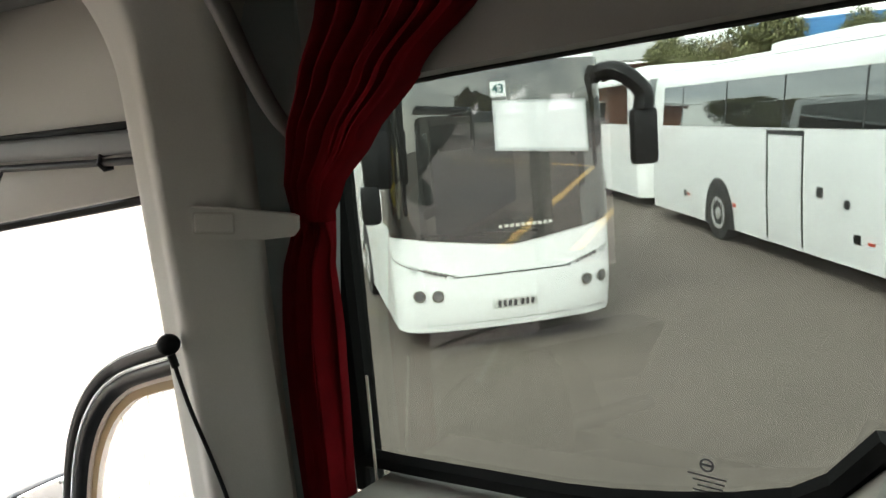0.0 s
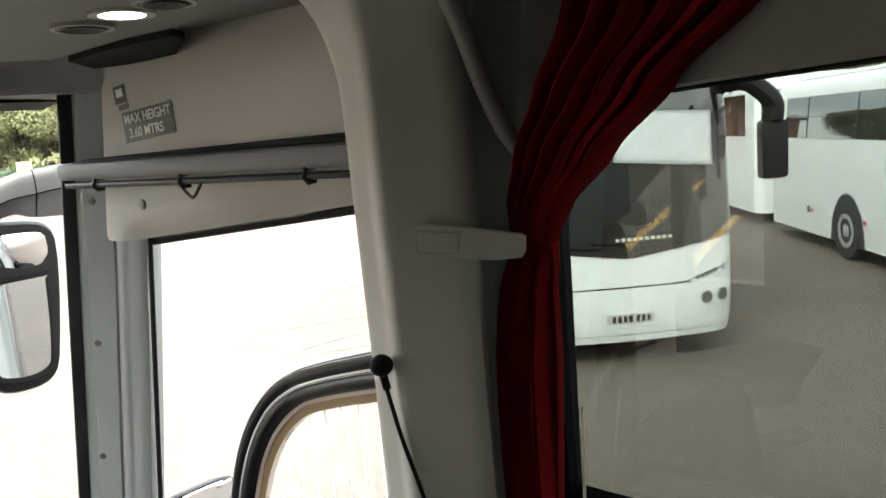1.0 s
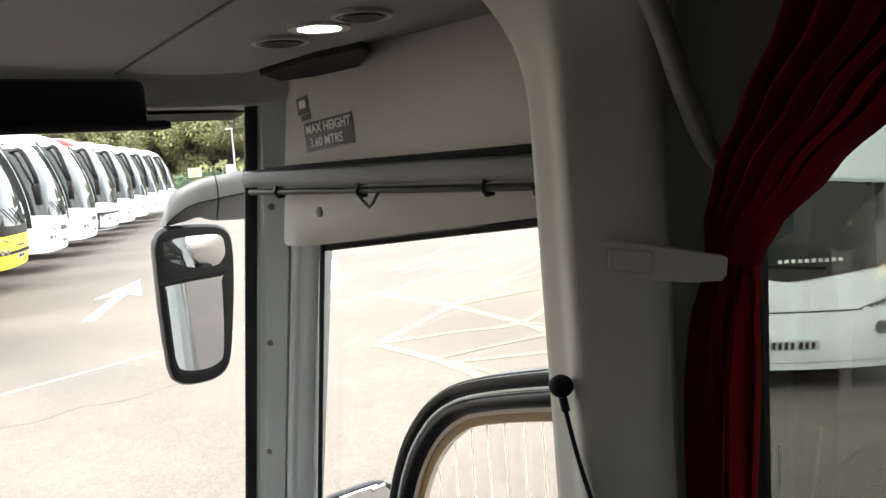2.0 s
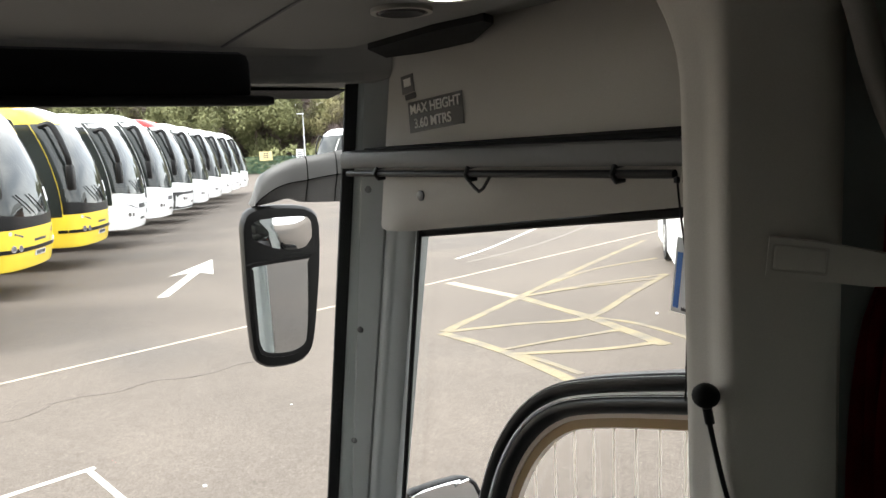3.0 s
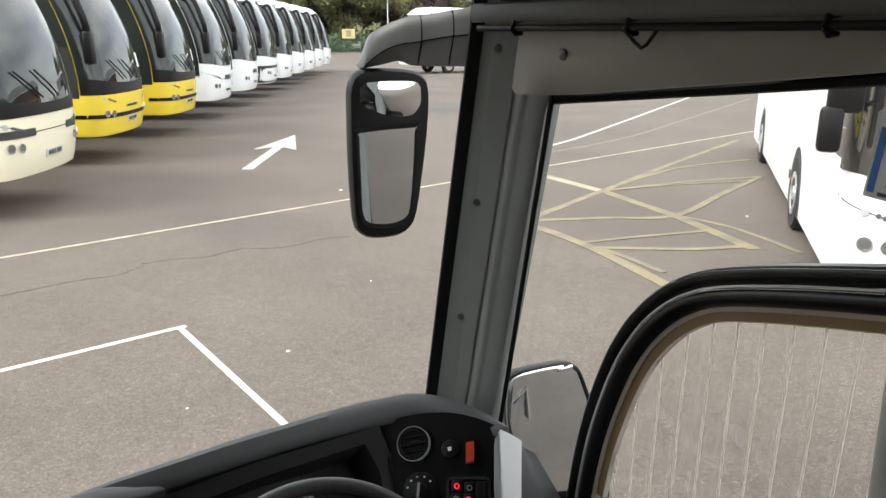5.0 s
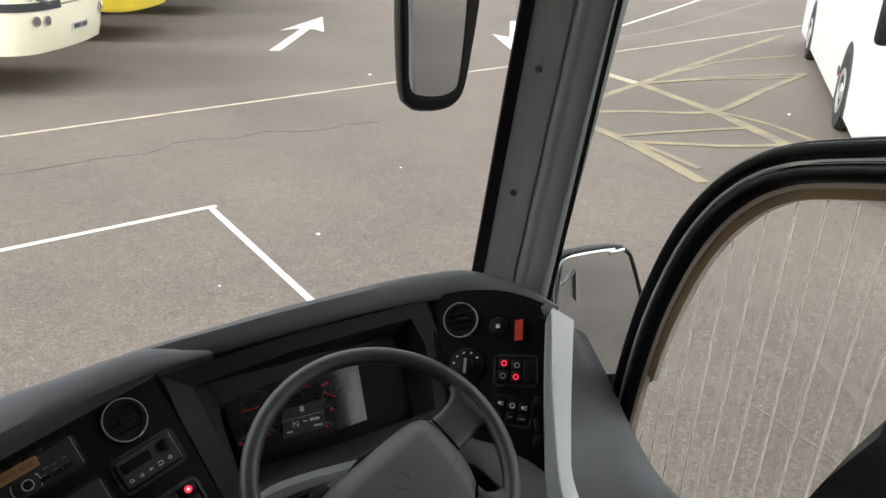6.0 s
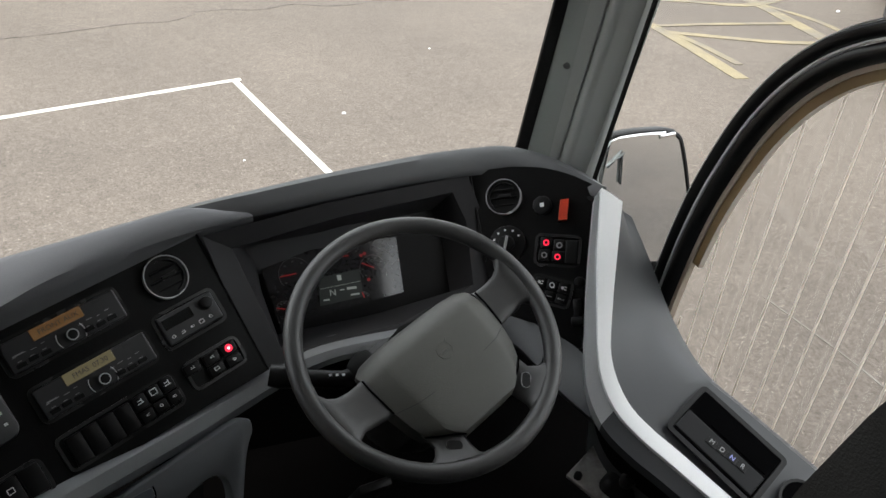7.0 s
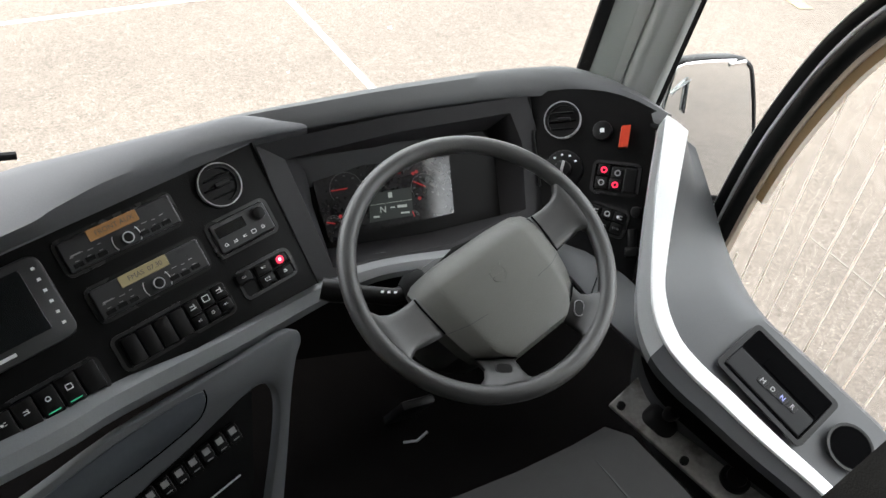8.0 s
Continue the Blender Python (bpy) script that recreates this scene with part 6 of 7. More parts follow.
WIN = [(0.69, 2.17, 1.675), (0.735, 2.125, 1.575), (0.76, 2.05, 1.483), (0.735, 1.92, 1.47), (0.739, 1.843, 1.46), (0.779, 1.781, 1.434), (0.834, 1.693, 1.397), (0.887, 1.608, 1.361), (0.911, 1.565, 1.343), (0.925, 1.53, 1.33)]
so, si, wn_ = smooth_path(S_OUT, 4), smooth_path(S_INN, 4), smooth_path(WIN, 4)
# the bright strip narrows below its top end; a grey lip fills the rest
narrow = [min(1.0, k / (len(so) * 0.3), 1.0 - 0.75 * (k / len(so) - 0.5)) for k in range(len(so))]
rim_ = so
so = [a.lerp(b, 0.26 * q) for a, b, q in zip(rim_, si, narrow)]
si = [b.lerp(a, 0.22 * q) for a, b, q in zip(rim_, si, narrow)]
part("side_panel", loft([[a + Vector((0, 0, -0.004)), a.lerp(b, 0.35) + Vector((0, 0, -0.002)), a.lerp(b, 0.7), b, b + Vector((0.03, 0, -0.02)), b + Vector((0.03, 0, -0.3)), a + Vector((0.0, 0.0, -0.3))] for a, b in zip(si, wn_)]), SIDE_GREY, sc, "grey moulded panel", world=True, smooth=True)
part("silver_strip", loft([[a + Vector((0, 0, 0)), a.lerp(b, 0.06) + Vector((0, 0, 0.006)), a.lerp(b, 0.5) + Vector((0, 0, 0.0075)), b + Vector((0, 0, 0.006)), b + Vector((0, 0.01, -0.02)), a + Vector((0, 0.01, -0.02))] for a, b in zip(so, si)]), STRIP, sc, "bright silver trim strip", world=True, smooth=True)
edges = list(zip(rim_, so))
cut_ = len(edges) * 45 // 100
for pairs, skin, note in ((edges[:cut_ + 1], STRIP_EDGE, "silver-grey edge beside the strip"), (edges[cut_:], SIDE_GREY, "dark grey edge beside the strip")):
    part("strip_edge", loft([[b + Vector((0.002, 0.002, -0.001)), b + Vector((0.0, 0.0, 0.001)), a.lerp(b, 0.4) + Vector((0, 0, -0.004)), a + Vector((-0.012, -0.004, -0.014)), a + Vector((-0.014, -0.004, -0.032)), a + Vector((0.004, 0.006, -0.032))] for a, b in pairs]), skin, sc, note, world=True, smooth=True)
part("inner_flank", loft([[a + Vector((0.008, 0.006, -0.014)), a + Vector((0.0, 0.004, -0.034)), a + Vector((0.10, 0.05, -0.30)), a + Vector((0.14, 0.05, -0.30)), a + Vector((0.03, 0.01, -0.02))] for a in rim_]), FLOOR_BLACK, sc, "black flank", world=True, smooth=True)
GA = axes(GPM.translation + GPM.to_3x3() @ Vector((0, 0, 0.007)), GPM.to_3x3() @ Vector((0.1, 0.169, 0)), GPM.to_3x3() @ Vector((0, 0, 1)))


def ga(a, b, h=0.0):
    """a along the keys, b across them towards the seat."""
    return GA @ Matrix.Translation((a, -b, h))


fr_ = loft([[(x, y, z) for x, y in rounded(w, h, r, 4, 0.098, -0.0615)] for w, h, r, z in ((0.206, 0.133, 0.012, 0.002), (0.206, 0.133, 0.012, 0.006), (0.186, 0.113, 0.006, 0.006), (0.184, 0.111, 0.006, -0.004))], caps=False)
fr_.transform(GA)
gk = part("gear_frame", fr_, BLACK, sc, world=True, smooth=True)
# solid near-black plates paint the shaded depth of the slot
part("slot", box((0.184, 0.11, 0.004), (0, 0, 0.0), 0.001, ga(0.098, 0.0615, 0.0045)), VOID, gk, "slot with its dark depth painted black", world=True)
part("key_plate", box((0.18, 0.05, 0.008), (0, 0, 0), 0.003, ga(0.096, 0.089, 0.006)), KEY_BLACK, gk, world=True)
part("slot_edge", box((0.13, 0.022, 0.003), (0, 0, 0), 0.001, ga(0.12, 0.046, 0.0065)), VOID, gk, world=True)
BLUE_L = lit("key_blue", (0.2, 0.22, 0.5), 0.22)
for k, ch in enumerate("MDNR"):
    fm = ga(0.076 + 0.0225 * k, 0.086 - 0.002 * k, 0.0105)
    key = part("gear_key", box((0.019, 0.016, 0.002), (0, 0, 0), 0.0008, fm), BLACK, gk, world=True)
    words(ch, 0.0135, fm @ Matrix.Translation((0, 0, 0.0016)), BLUE_L if ch == "N" else KEY_GREY, sc, "letter").data.transform(ROOT[sc.name].inverted())
cupm = on(GPM, 0.172, 0.203, 0.006)
part("cup_holder", loft([[on(cupm, r * math.cos(2 * math.pi * k / 24), r * math.sin(2 * math.pi * k / 24), z).translation for k in range(24)] for r, z in ((0.046, 0.003), (0.046, 0.006), (0.041, 0.006), (0.038, 0.004))], caps=False), BLACK, sc, world=True, smooth=True)
# no real hollow: a flat near-black disc paints the well's shade
part("cup_well", disc(0.0405, 0.003, on(cupm, 0, 0, 0.0025), 24), VOID, sc, "cup well with its shade painted as a black disc", world=True)

pk = thing("parking_brake_panel", "grey metal plate with a black hand control beside the seat", "control panel", pose(0.59, 1.75, 1.22))
PKM = axes((0.59, 1.755, 1.225), (0.13, -0.24, 0.0), (-0.05, -0.2, 0.97))
part("plate", box((0.34, 0.115, 0.012), (0.02, 0, 0), 0.003, PKM), PLATE_METAL, pk, world=True)
part("gaiter", loft([[on(PKM, -0.055 + r * x, r * y, z).translation for x, y in rounded(1, 1, 0.3, 4)] for r, z in ((0.075, 0.005), (0.06, 0.02), (0.04, 0.028))]), BLACK, pk, world=True, smooth=True)
part("knob", tube([on(PKM, -0.05, 0, 0.02).translation, on(PKM, -0.045, 0.0, 0.045).translation, on(PKM, -0.04, -0.002, 0.06).translation], [0.012, 0.017, 0.012], 12), BLACK, pk, world=True, smooth=True)
part("dial", joined(disc(0.03, 0.012, on(PKM, 0.12, 0.0, 0.005), 22, 0.003), disc(0.02, 0.02, on(PKM, 0.12, 0.0, 0.005), 18, 0.003)), BLACK, pk, world=True, smooth=True)
for u, v in ((-0.13, 0.045), (-0.13, -0.045), (0.03, 0.045), (0.03, -0.045), (0.16, 0.045), (0.16, -0.045)):
    part("bolt", disc(0.009, 0.012, on(PKM, u, v, 0.005), 10, 0.003), BLACK, pk, world=True, smooth=True)

# ---- driver's seat ----
SEAT_CLOTH = mat("seat_cloth", (0.032, 0.031, 0.031), 0.9, vary=0.2, scale=30, fine=700, bump=0.5)
SEAT_SKIN = mat("seat_leather", (0.016, 0.014, 0.013), 0.6, vary=0.12, scale=30, fine=500, bump=0.35)
STITCH = mat("stitch_orange", (0.45, 0.16, 0.04), 0.7)
SM = pose(0.30, 1.46, 1.0, 0, 0, 14)
seat = thing("driver_seat", "black cloth and leather driver's seat with orange stitching", "seat", SM)


def pad(rings, material, name, label=""):
    return part(name, loft(rings), material, seat, label, smooth=True)


cush = []
for y, w, t in ((-0.22, 0.22, 0.2), (-0.15, 0.25, 0.25), (0.1, 0.255, 0.25), (0.24, 0.25, 0.245), (0.30, 0.24, 0.21), (0.315, 0.22, 0.14)):
    cush.append([(-w, y, 0.1), (-w - 0.01, y, t - 0.02), (-w + 0.03, y, t + 0.035), (-w * 0.55, y, t + 0.02), (0, y, t + 0.012), (w * 0.55, y, t + 0.02), (w - 0.03, y, t + 0.035), (w + 0.01, y, t - 0.02), (w, y, 0.1)])
pad(cush, SEAT_CLOTH, "cushion", "dark cloth seat cushion")
for u in (-0.13, 0.13):
    part("cushion_seam", tube([(u, -0.1, 0.268), (u, 0.1, 0.269), (u, 0.24, 0.262), (u, 0.31, 0.19)], 0.003, 5), SEAM, seat)
part("base", box((0.34, 0.36, 0.16), (0, 0.0, 0.08), 0.03), BLACK, seat)
SB = pose(0.43, 1.29, 1.325, 8, 0, 10)
part("backrest", loft([[SM.inverted() @ SB @ Vector((x, y, z)) for x, y in ((-w, -0.03), (-w + 0.02, -d), (0, -d - 0.02), (w - 0.02, -d), (w, -0.03), (w - 0.01, 0.05), (w * 0.6, 0.06), (0, 0.045), (-w * 0.6, 0.06), (-w + 0.01, 0.05))] for z, w, d in ((0.0, 0.22, 0.06), (0.2, 0.24, 0.07), (0.435, 0.245, 0.07), (0.585, 0.24, 0.065), (0.685, 0.225, 0.055), (0.757, 0.195, 0.045), (0.803, 0.15, 0.035), (0.825, 0.09, 0.02))]), SEAT_SKIN, seat, "black leather backrest", smooth=True)
st = [SM.inverted() @ SB @ Vector((x, 0.045, z)) for x, z in ((-0.205, 0.2), (-0.212, 0.435), (-0.207, 0.585), (-0.192, 0.685), (-0.165, 0.747), (-0.12, 0.79), (-0.05, 0.813))]
pth = smooth_path(st, 10)
for a, b in list(zip(pth[::2], pth[1::2])):
    part("stitch", tube([a, b], 0.0022, 5), STITCH, seat)


# ---- curtain, clip and the small things of the side wall ----
cur = thing("curtain", "dark red pleated window curtain gathered by a tieback", "curtain", pose(0.77, 1.1, 2.5))
TOPL = [(1.6, 1.158), (2.05, 1.159), (2.25, 1.159), (2.42, 1.157), (2.475, 1.153), (2.512, 1.147), (2.55, 1.14), (2.62, 1.122), (2.70, 1.088), (2.78, 1.05), (2.87, 1.02)]
TOPR = [(1.6, 1.09), (2.05, 1.095), (2.25, 1.086), (2.42, 1.08), (2.475, 1.082), (2.512, 1.085), (2.55, 1.055), (2.62, 0.985), (2.70, 0.895), (2.78, 0.79), (2.87, 0.66)]


def cloth(z0, z1, n, cols, seed):
    rnd = random.Random(seed)
    ph = [rnd.uniform(-0.5, 0.5) for _ in range(30)]
    bm = bmesh.new()
    grid = []
    for side in (0, 1):
        rows = []
        for i in range(n + 1):
            z = z0 + (z1 - z0) * i / n
            yl, yr = knots(z, TOPL), knots(z, TOPR)
            row = []
            for k in range(cols + 1):
                t = k / cols
                wave = math.sin(2 * math.pi * (6.5 if z > 2.5 else 8.3) * t + 1.2 * math.sin(5 * t + seed) + 0.5 * (z - 2.5)) + 0.45 * math.sin(2 * math.pi * 13 * t + 3 * z + seed)
                amp = 0.007 + 0.012 * min(1.0, abs(z - 2.5) / 0.15)
                y = yl + (yr - yl) * t + 0.004 * math.sin(40 * t + 9 * z)
                x = 0.772 + amp * wave + 0.006 * side + (0.018 * (1 - min(1.0, abs(z - 2.5) / 0.06)))
                row.append(bm.verts.new((x, y, z)))
            rows.append(row)
        grid.append(rows)
    for rows in grid:
        for a, b in zip(rows, rows[1:]):
            for k in range(cols):
                bm.faces.new((a[k], a[k + 1], b[k + 1], b[k]))
    for i in range(n):
        for k in (0, cols):
            bm.faces.new((grid[0][i][k], grid[0][i + 1][k], grid[1][i + 1][k], grid[1][i][k]))
    return bm


part("upper_cloth", cloth(2.505, 2.875, 26, 110, 1), RED_CLOTH, cur, world=True, smooth=True)
part("lower_cloth", cloth(1.6, 2.505, 30, 90, 4), RED_CLOTH, cur, world=True, smooth=True)

CM = axes((0.687, 1.137, 2.518), (0.085, -0.108, -0.012), (-0.78, -0.62, 0.02))
clip = thing("curtain_clip", "pale grey plastic curtain clip on the pillar", "clip", CM)
part("arm", loft([[(-0.072, -0.021, z), (0.03, -0.0205, z), (0.066, -0.016, z), (0.071, -0.008, z), (0.071, 0.010, z), (0.064, 0.013, z), (-0.02, 0.021, z), (-0.072, 0.022, z)] for z in (-0.012, 0.002, 0.0075)]), PLASTIC_PALE, clip)
part("press_button", box((0.052, 0.026, 0.006), (-0.04, 0.001, 0.007), 0.0025), PLASTIC_PALE, clip)
part("press_joint", loft([[(x, y, z) for x, y in rounded(0.056, 0.03, 0.003, 3, -0.04, 0.001)] for z in (0.0068, 0.0078)]), PLASTIC_GREY, clip)

mic = thing("microphone", "black gooseneck microphone on the pillar", "microphone", pose(0.675, 1.25, 2.08))
MP = [(0.655, 1.206, 2.06), (0.652, 1.211, 2.11), (0.645, 1.226, 2.175), (0.634, 1.244, 2.25), (0.628, 1.258, 2.315), (0.625, 1.26, 2.335)]
part("neck", tube(smooth_path(MP, 4), 0.0032, 8), BLACK, mic, world=True, smooth=True)
part("collar", tube([(0.628, 1.258, 2.318), (0.625, 1.26, 2.337)], 0.006, 10), BLACK, mic, world=True, smooth=True)
part("socket", tube([(0.665, 1.206, 2.03), (0.655, 1.206, 2.075)], 0.011, 10), BLACK, mic, world=True, smooth=True)
bm = bmesh.new()
bmesh.ops.create_uvsphere(bm, u_segments=18, v_segments=12, radius=0.0165)
for v in bm.verts:
    v.co *= 1 + 0.035 * noise.noise(v.co * 260)
bm.transform(Matrix.Translation((0.624, 1.261, 2.352)) @ Matrix.Diagonal((1, 1, 0.92, 1)))
part("windshield", bm, BLACK_SOFT, mic, "black foam ball", world=True, smooth=True)

# roller blind on the side wall
bl = thing("side_blind", "dark grey rolled-up side blind cassette with a pull bar", "blind", pose(0.62, 1.8, 2.6))


def rail(y, inset, z):
    return Vector((x_trim(y) - inset - 0.018, y, z))


prof = [(-0.018, 2.622), (0.022, 2.620), (0.026, 2.624), (0.0275, 2.632), (0.0275, 2.646), (0.025, 2.653), (0.018, 2.657), (-0.018, 2.659)]
part("cassette", loft([[rail(y, i, z) for i, z in prof] for y in span(2.246, 1.345, 8)]), BLIND_GREY, bl, "grey metal cassette", world=True, smooth=True)
part("top_gap", loft([[rail(y, i, z) for i, z in ((-0.018, 2.659), (0.014, 2.659), (0.012, 2.662 + 0.006 * (2.17 - y) / 0.8), (-0.018, 2.664 + 0.010 * (2.17 - y) / 0.8))] for y in span(2.17, 1.345, 8)]), BLACK_SOFT, bl, world=True)
part("pull_bar", tube([rail(y, 0.02, 2.609) for y in span(2.228, 1.392, 8)], 0.0065, 10), BLACK, bl, world=True, smooth=True)
part("end_cap", box((0.055, 0.03, 0.075), (x_trim(1.362) - 0.02, 1.362, 2.632), 0.004), BLACK, bl, world=True)
part("blind_edge", tube([rail(y, 0.012, 2.6235) for y in span(2.236, 1.36, 8)], 0.0025, 6), BLACK_SOFT, bl, world=True)
for y in (2.108, 1.817, 1.49):
    part("bracket", tube([rail(y, 0.0, 2.624), rail(y, 0.024, 2.620), rail(y, 0.029, 2.608), rail(y, 0.02, 2.598), rail(y, 0.006, 2.600)], 0.0045, 8), BLACK, bl, world=True, smooth=True)
part("pull_handle", tube([rail(1.826, 0.022, 2.604), rail(1.797, 0.026, 2.585), rail(1.783, 0.027, 2.578), rail(1.772, 0.027, 2.584), rail(1.758, 0.024, 2.604)], 0.003, 8), BLACK, bl, world=True, smooth=True)
cord = thing("blind_cord", "thin black cord hanging beside the pillar", "cord", pose(0.70, 1.37, 2.6))
part("string", tube(smooth_path([(0.70, 1.378, 2.60), (0.70, 1.372, 2.555), (0.702, 1.363, 2.49), (0.703, 1.362, 2.42), (0.705, 1.368, 2.3)], 4), 0.0017, 6), BLACK, cord, world=True)
part("bead", box((0.007, 0.007, 0.009), (0.70, 1.379, 2.602), 0.002), BLACK, cord, world=True)


def screw(p, n):
    s = thing("screw", "small grey screw head in the trim", "screw", axes(p, Vector(n).orthogonal(), n), group="trim screws")
    part("head", loft([[(r * math.cos(2 * math.pi * k / 14), r * math.sin(2 * math.pi * k / 14), z) for k in range(14)] for r, z in ((0.011, -0.001), (0.011, 0.0018), (0.0075, 0.0036))]), SCREW, s, smooth=True)
    part("recess", box((0.007, 0.0014, 0.0008), (0, 0, 0.003)), SEAM, s)


for z in (2.572, 2.229, 1.923):
    screw((0.640, 2.335 + rake(z) + 0.0035, z), (-0.76, -0.63, -0.1))
screw((x_trim(2.019) - 0.0005, 2.019, 2.5625), (-0.989, -0.148, 0))

# height warning stickers
STK = axes((x_trim(1.961) - 0.0016, 1.961, 2.725), (0.148, -0.989, 0.0), (-0.989, -0.148, 0.0)) @ pose(0, 0, 0, 0, 0, 4)
stk = thing("height_sticker", "dark grey sticker with white height warning", "sticker", STK)
part("film", box((0.172, 0.061, 0.0012), (0, 0, 0), 0.0003), STICKER, stk)
words("MAX HEIGHT", 0.0268, on(Matrix(), 0.001, 0.0142, 0.0012), LEGEND_W, stk, "upper_line", 0.0004)
words("3.60 MTRS", 0.0268, on(Matrix(), -0.009, -0.0142, 0.0012), LEGEND_W, stk, "lower_line", 0.0004)
stk2 = thing("seat_sticker", "small grey pictogram sticker on the trim", "sticker", axes((x_trim(2.046) - 0.0014, 2.046, 2.781), (0.148, -0.989, 0.0), (-0.989, -0.148, 0.0)) @ pose(0, 0, 0, 0, 0, 6))
part("film", box((0.042, 0.036, 0.001), (0, 0.006, 0), 0.0003), STICKER, stk2)
part("pictogram", box((0.024, 0.016, 0.0006), (0, 0.009, 0.0008)), LEGEND_W, stk2)
part("band", box((0.036, 0.011, 0.0008), (0.006, -0.02, 0)), STICKER, stk2)

# notice on the side glass
ntm = axes((x_glass(1.44, 2.44) + 0.028, 1.456, 2.442), (0.0, -1, -0.05), (-1, 0, 0.08))
nt = thing("notice", "white notice sheet with a blue stripe on the window", "notice", ntm)
part("sheet", box((0.105, 0.118, 0.001), (0, 0, 0)), PAPER, nt)
part("blue_stripe", box((0.011, 0.088, 0.0006), (-0.043, -0.008, 0.0008)), BLUE_INK, nt, "blue stripe")
part("page", box((0.08, 0.088, 0.0006), (0.01, -0.006, 0.0008)), PAPER, nt)
for k in range(11):
    part("text_bar", box((0.02 + 0.012 * ((k * 7) % 4), 0.0022, 0.0005), (-0.012 + 0.006 * ((k * 7) % 4), 0.03 - 0.007 * k, 0.0013)), INK, nt)
part("dark_bar", box((0.022, 0.006, 0.0006), (-0.02, -0.052, 0.0008)), INK, nt)

# maker's mark etched in the tinted pane: plain bars
etch = thing("pane_mark", "small dark printed mark on the tinted pane", "marking", axes((0.868, 0.585, 2.195), (0, -1, -0.03), (-1, 0, 0)))
part("emblem", joined(annulus(0.006, 0.0085, 0.0006, None, 20, at=(0, 0.022, 0)), box((0.012, 0.003, 0.0006), (0, 0.022, 0))), INK, etch)
for k in range(4):
    part("text_bar", box((0.045 - 0.008 * (k % 3), 0.002, 0.0005), (0.002 * k, 0.008 - 0.0065 * k, 0)), INK, etch)

# ceiling fittings
def round_fitting(x, y, r, z, kind):
    m = pose(x, y, z, 180, 0, 0)
    if kind == "lamp":
        t = thing("ceiling_lamp", "round recessed ceiling lamp, lit, with a pale ring", "lamp", m)
        part("ring", annulus(r * 0.7, r, 0.006, None, 32, at=(0, 0, -0.002)), PLASTIC_PALE, t, smooth=True)
        part("lens", disc(r * 0.72, 0.004, None, 28, 0.001, at=(0, 0, -0.001)), LAMP_LIT, t, "glowing white lens")
    else:
        t = thing("ceiling_vent", "round dark ceiling air nozzle with a grey ring", "air vent", m, group="ceiling vents")
        part("ring", annulus(r * 0.84, r, 0.008, None, 32, at=(0, 0, -0.002)), PLASTIC_GREY, t, smooth=True)
        part("nozzle", loft([[(q * math.cos(2 * math.pi * k / 24), q * math.sin(2 * math.pi * k / 24), h) for k in range(24)] for q, h in ((r * 0.84, 0.002), (r * 0.7, 0.008), (r * 0.3, 0.004))]), BLACK, t, smooth=True)
    return t


PZ = 2.853
round_fitting(0.445, 1.525, 0.044, PZ, "lamp")
round_fitting(0.435, 1.64, 0.044, PZ, "vent")
round_fitting(0.455, 1.42, 0.04, PZ, "vent")
con = thing("overhead_console", "dark grey overhead console over the driver", "console", pose(0.2, 1.8, 2.9))
cp = [(-0.9, 1.25), (0.56, 1.25), (0.575, 1.5), (0.565, 1.64), (0.545, 1.9), (0.52, 2.03), (0.45, 2.07), (0.3, 2.065), (-0.9, 2.05)]
part("panel", prism(cp, 0.03, pose(0, 0, 2.853)), CEILING_GREY, con, world=True)
part("panel_joint", tube([(0.286, 2.06, 2.852), (0.278, 1.66, 2.852), (0.272, 1.25, 2.852)], 0.0025, 6), SEAM, con, world=True)
part("grab_recess", prism([(0.53, 1.97), (0.543, 1.744), (0.568, 1.635), (0.60, 1.655), (0.675, 1.835), (0.665, 1.98), (0.62, 2.08)], 0.012, pose(0, 0, 2.842)), BLACK_SOFT, con, "black recessed grab edge", world=True)

vis = thing("sun_blind", "black rolled windscreen sun blind with a bottom bar", "blind", pose(-0.2, 2.1, 2.76))
part("roll", box((1.75, 0.07, 0.095), (-0.525, 2.135, 2.803), 0.02), BLACK_SOFT, vis, world=True, smooth=True)
part("bottom_bar", tube([(-1.4, 2.10, 2.758), (0.375, 2.10, 2.759), (0.386, 2.10, 2.759)], [0.010, 0.010, 0.007], 12), BLACK, vis, world=True, smooth=True)

# ---- outside mirrors ----
MN = Vector((-0.03, -0.99, -0.07))
MM = axes((0.652, 2.985, 2.245), (0.99, -0.03, 0.0), MN)
mir = thing("wing_mirror", "black two-pane wing mirror on a curved grey arm", "mirror", MM)
mo = [(-0.117, 0.19), (-0.104, 0.236), (-0.06, 0.256), (0.05, 0.253), (0.108, 0.236), (0.130, 0.19), (0.127, 0.06), (0.113, -0.08), (0.098, -0.19), (0.078, -0.238), (0.035, -0.262), (-0.04, -0.264), (-0.083, -0.246), (-0.104, -0.20), (-0.115, 0.0)]
sm_mo = [(p.x, p.y) for p in smooth_path([(x, y, 0) for x, y in mo], 2)]
part("housing", loft([[(x * s, y * s, z) for x, y in sm_mo] for s, z in ((0.6, -0.12), (0.9, -0.08), (1.0, -0.03), (1.0, 0.0), (0.97, 0.012), (0.90, 0.014))], caps=True), BLACK, mir, "black mirror housing", smooth=True)
up = [(-0.09, 0.20), (-0.07, 0.219), (0.06, 0.221), (0.097, 0.203), (0.099, 0.135), (0.085, 0.108), (0.03, 0.105), (-0.03, 0.122), (-0.088, 0.162)]
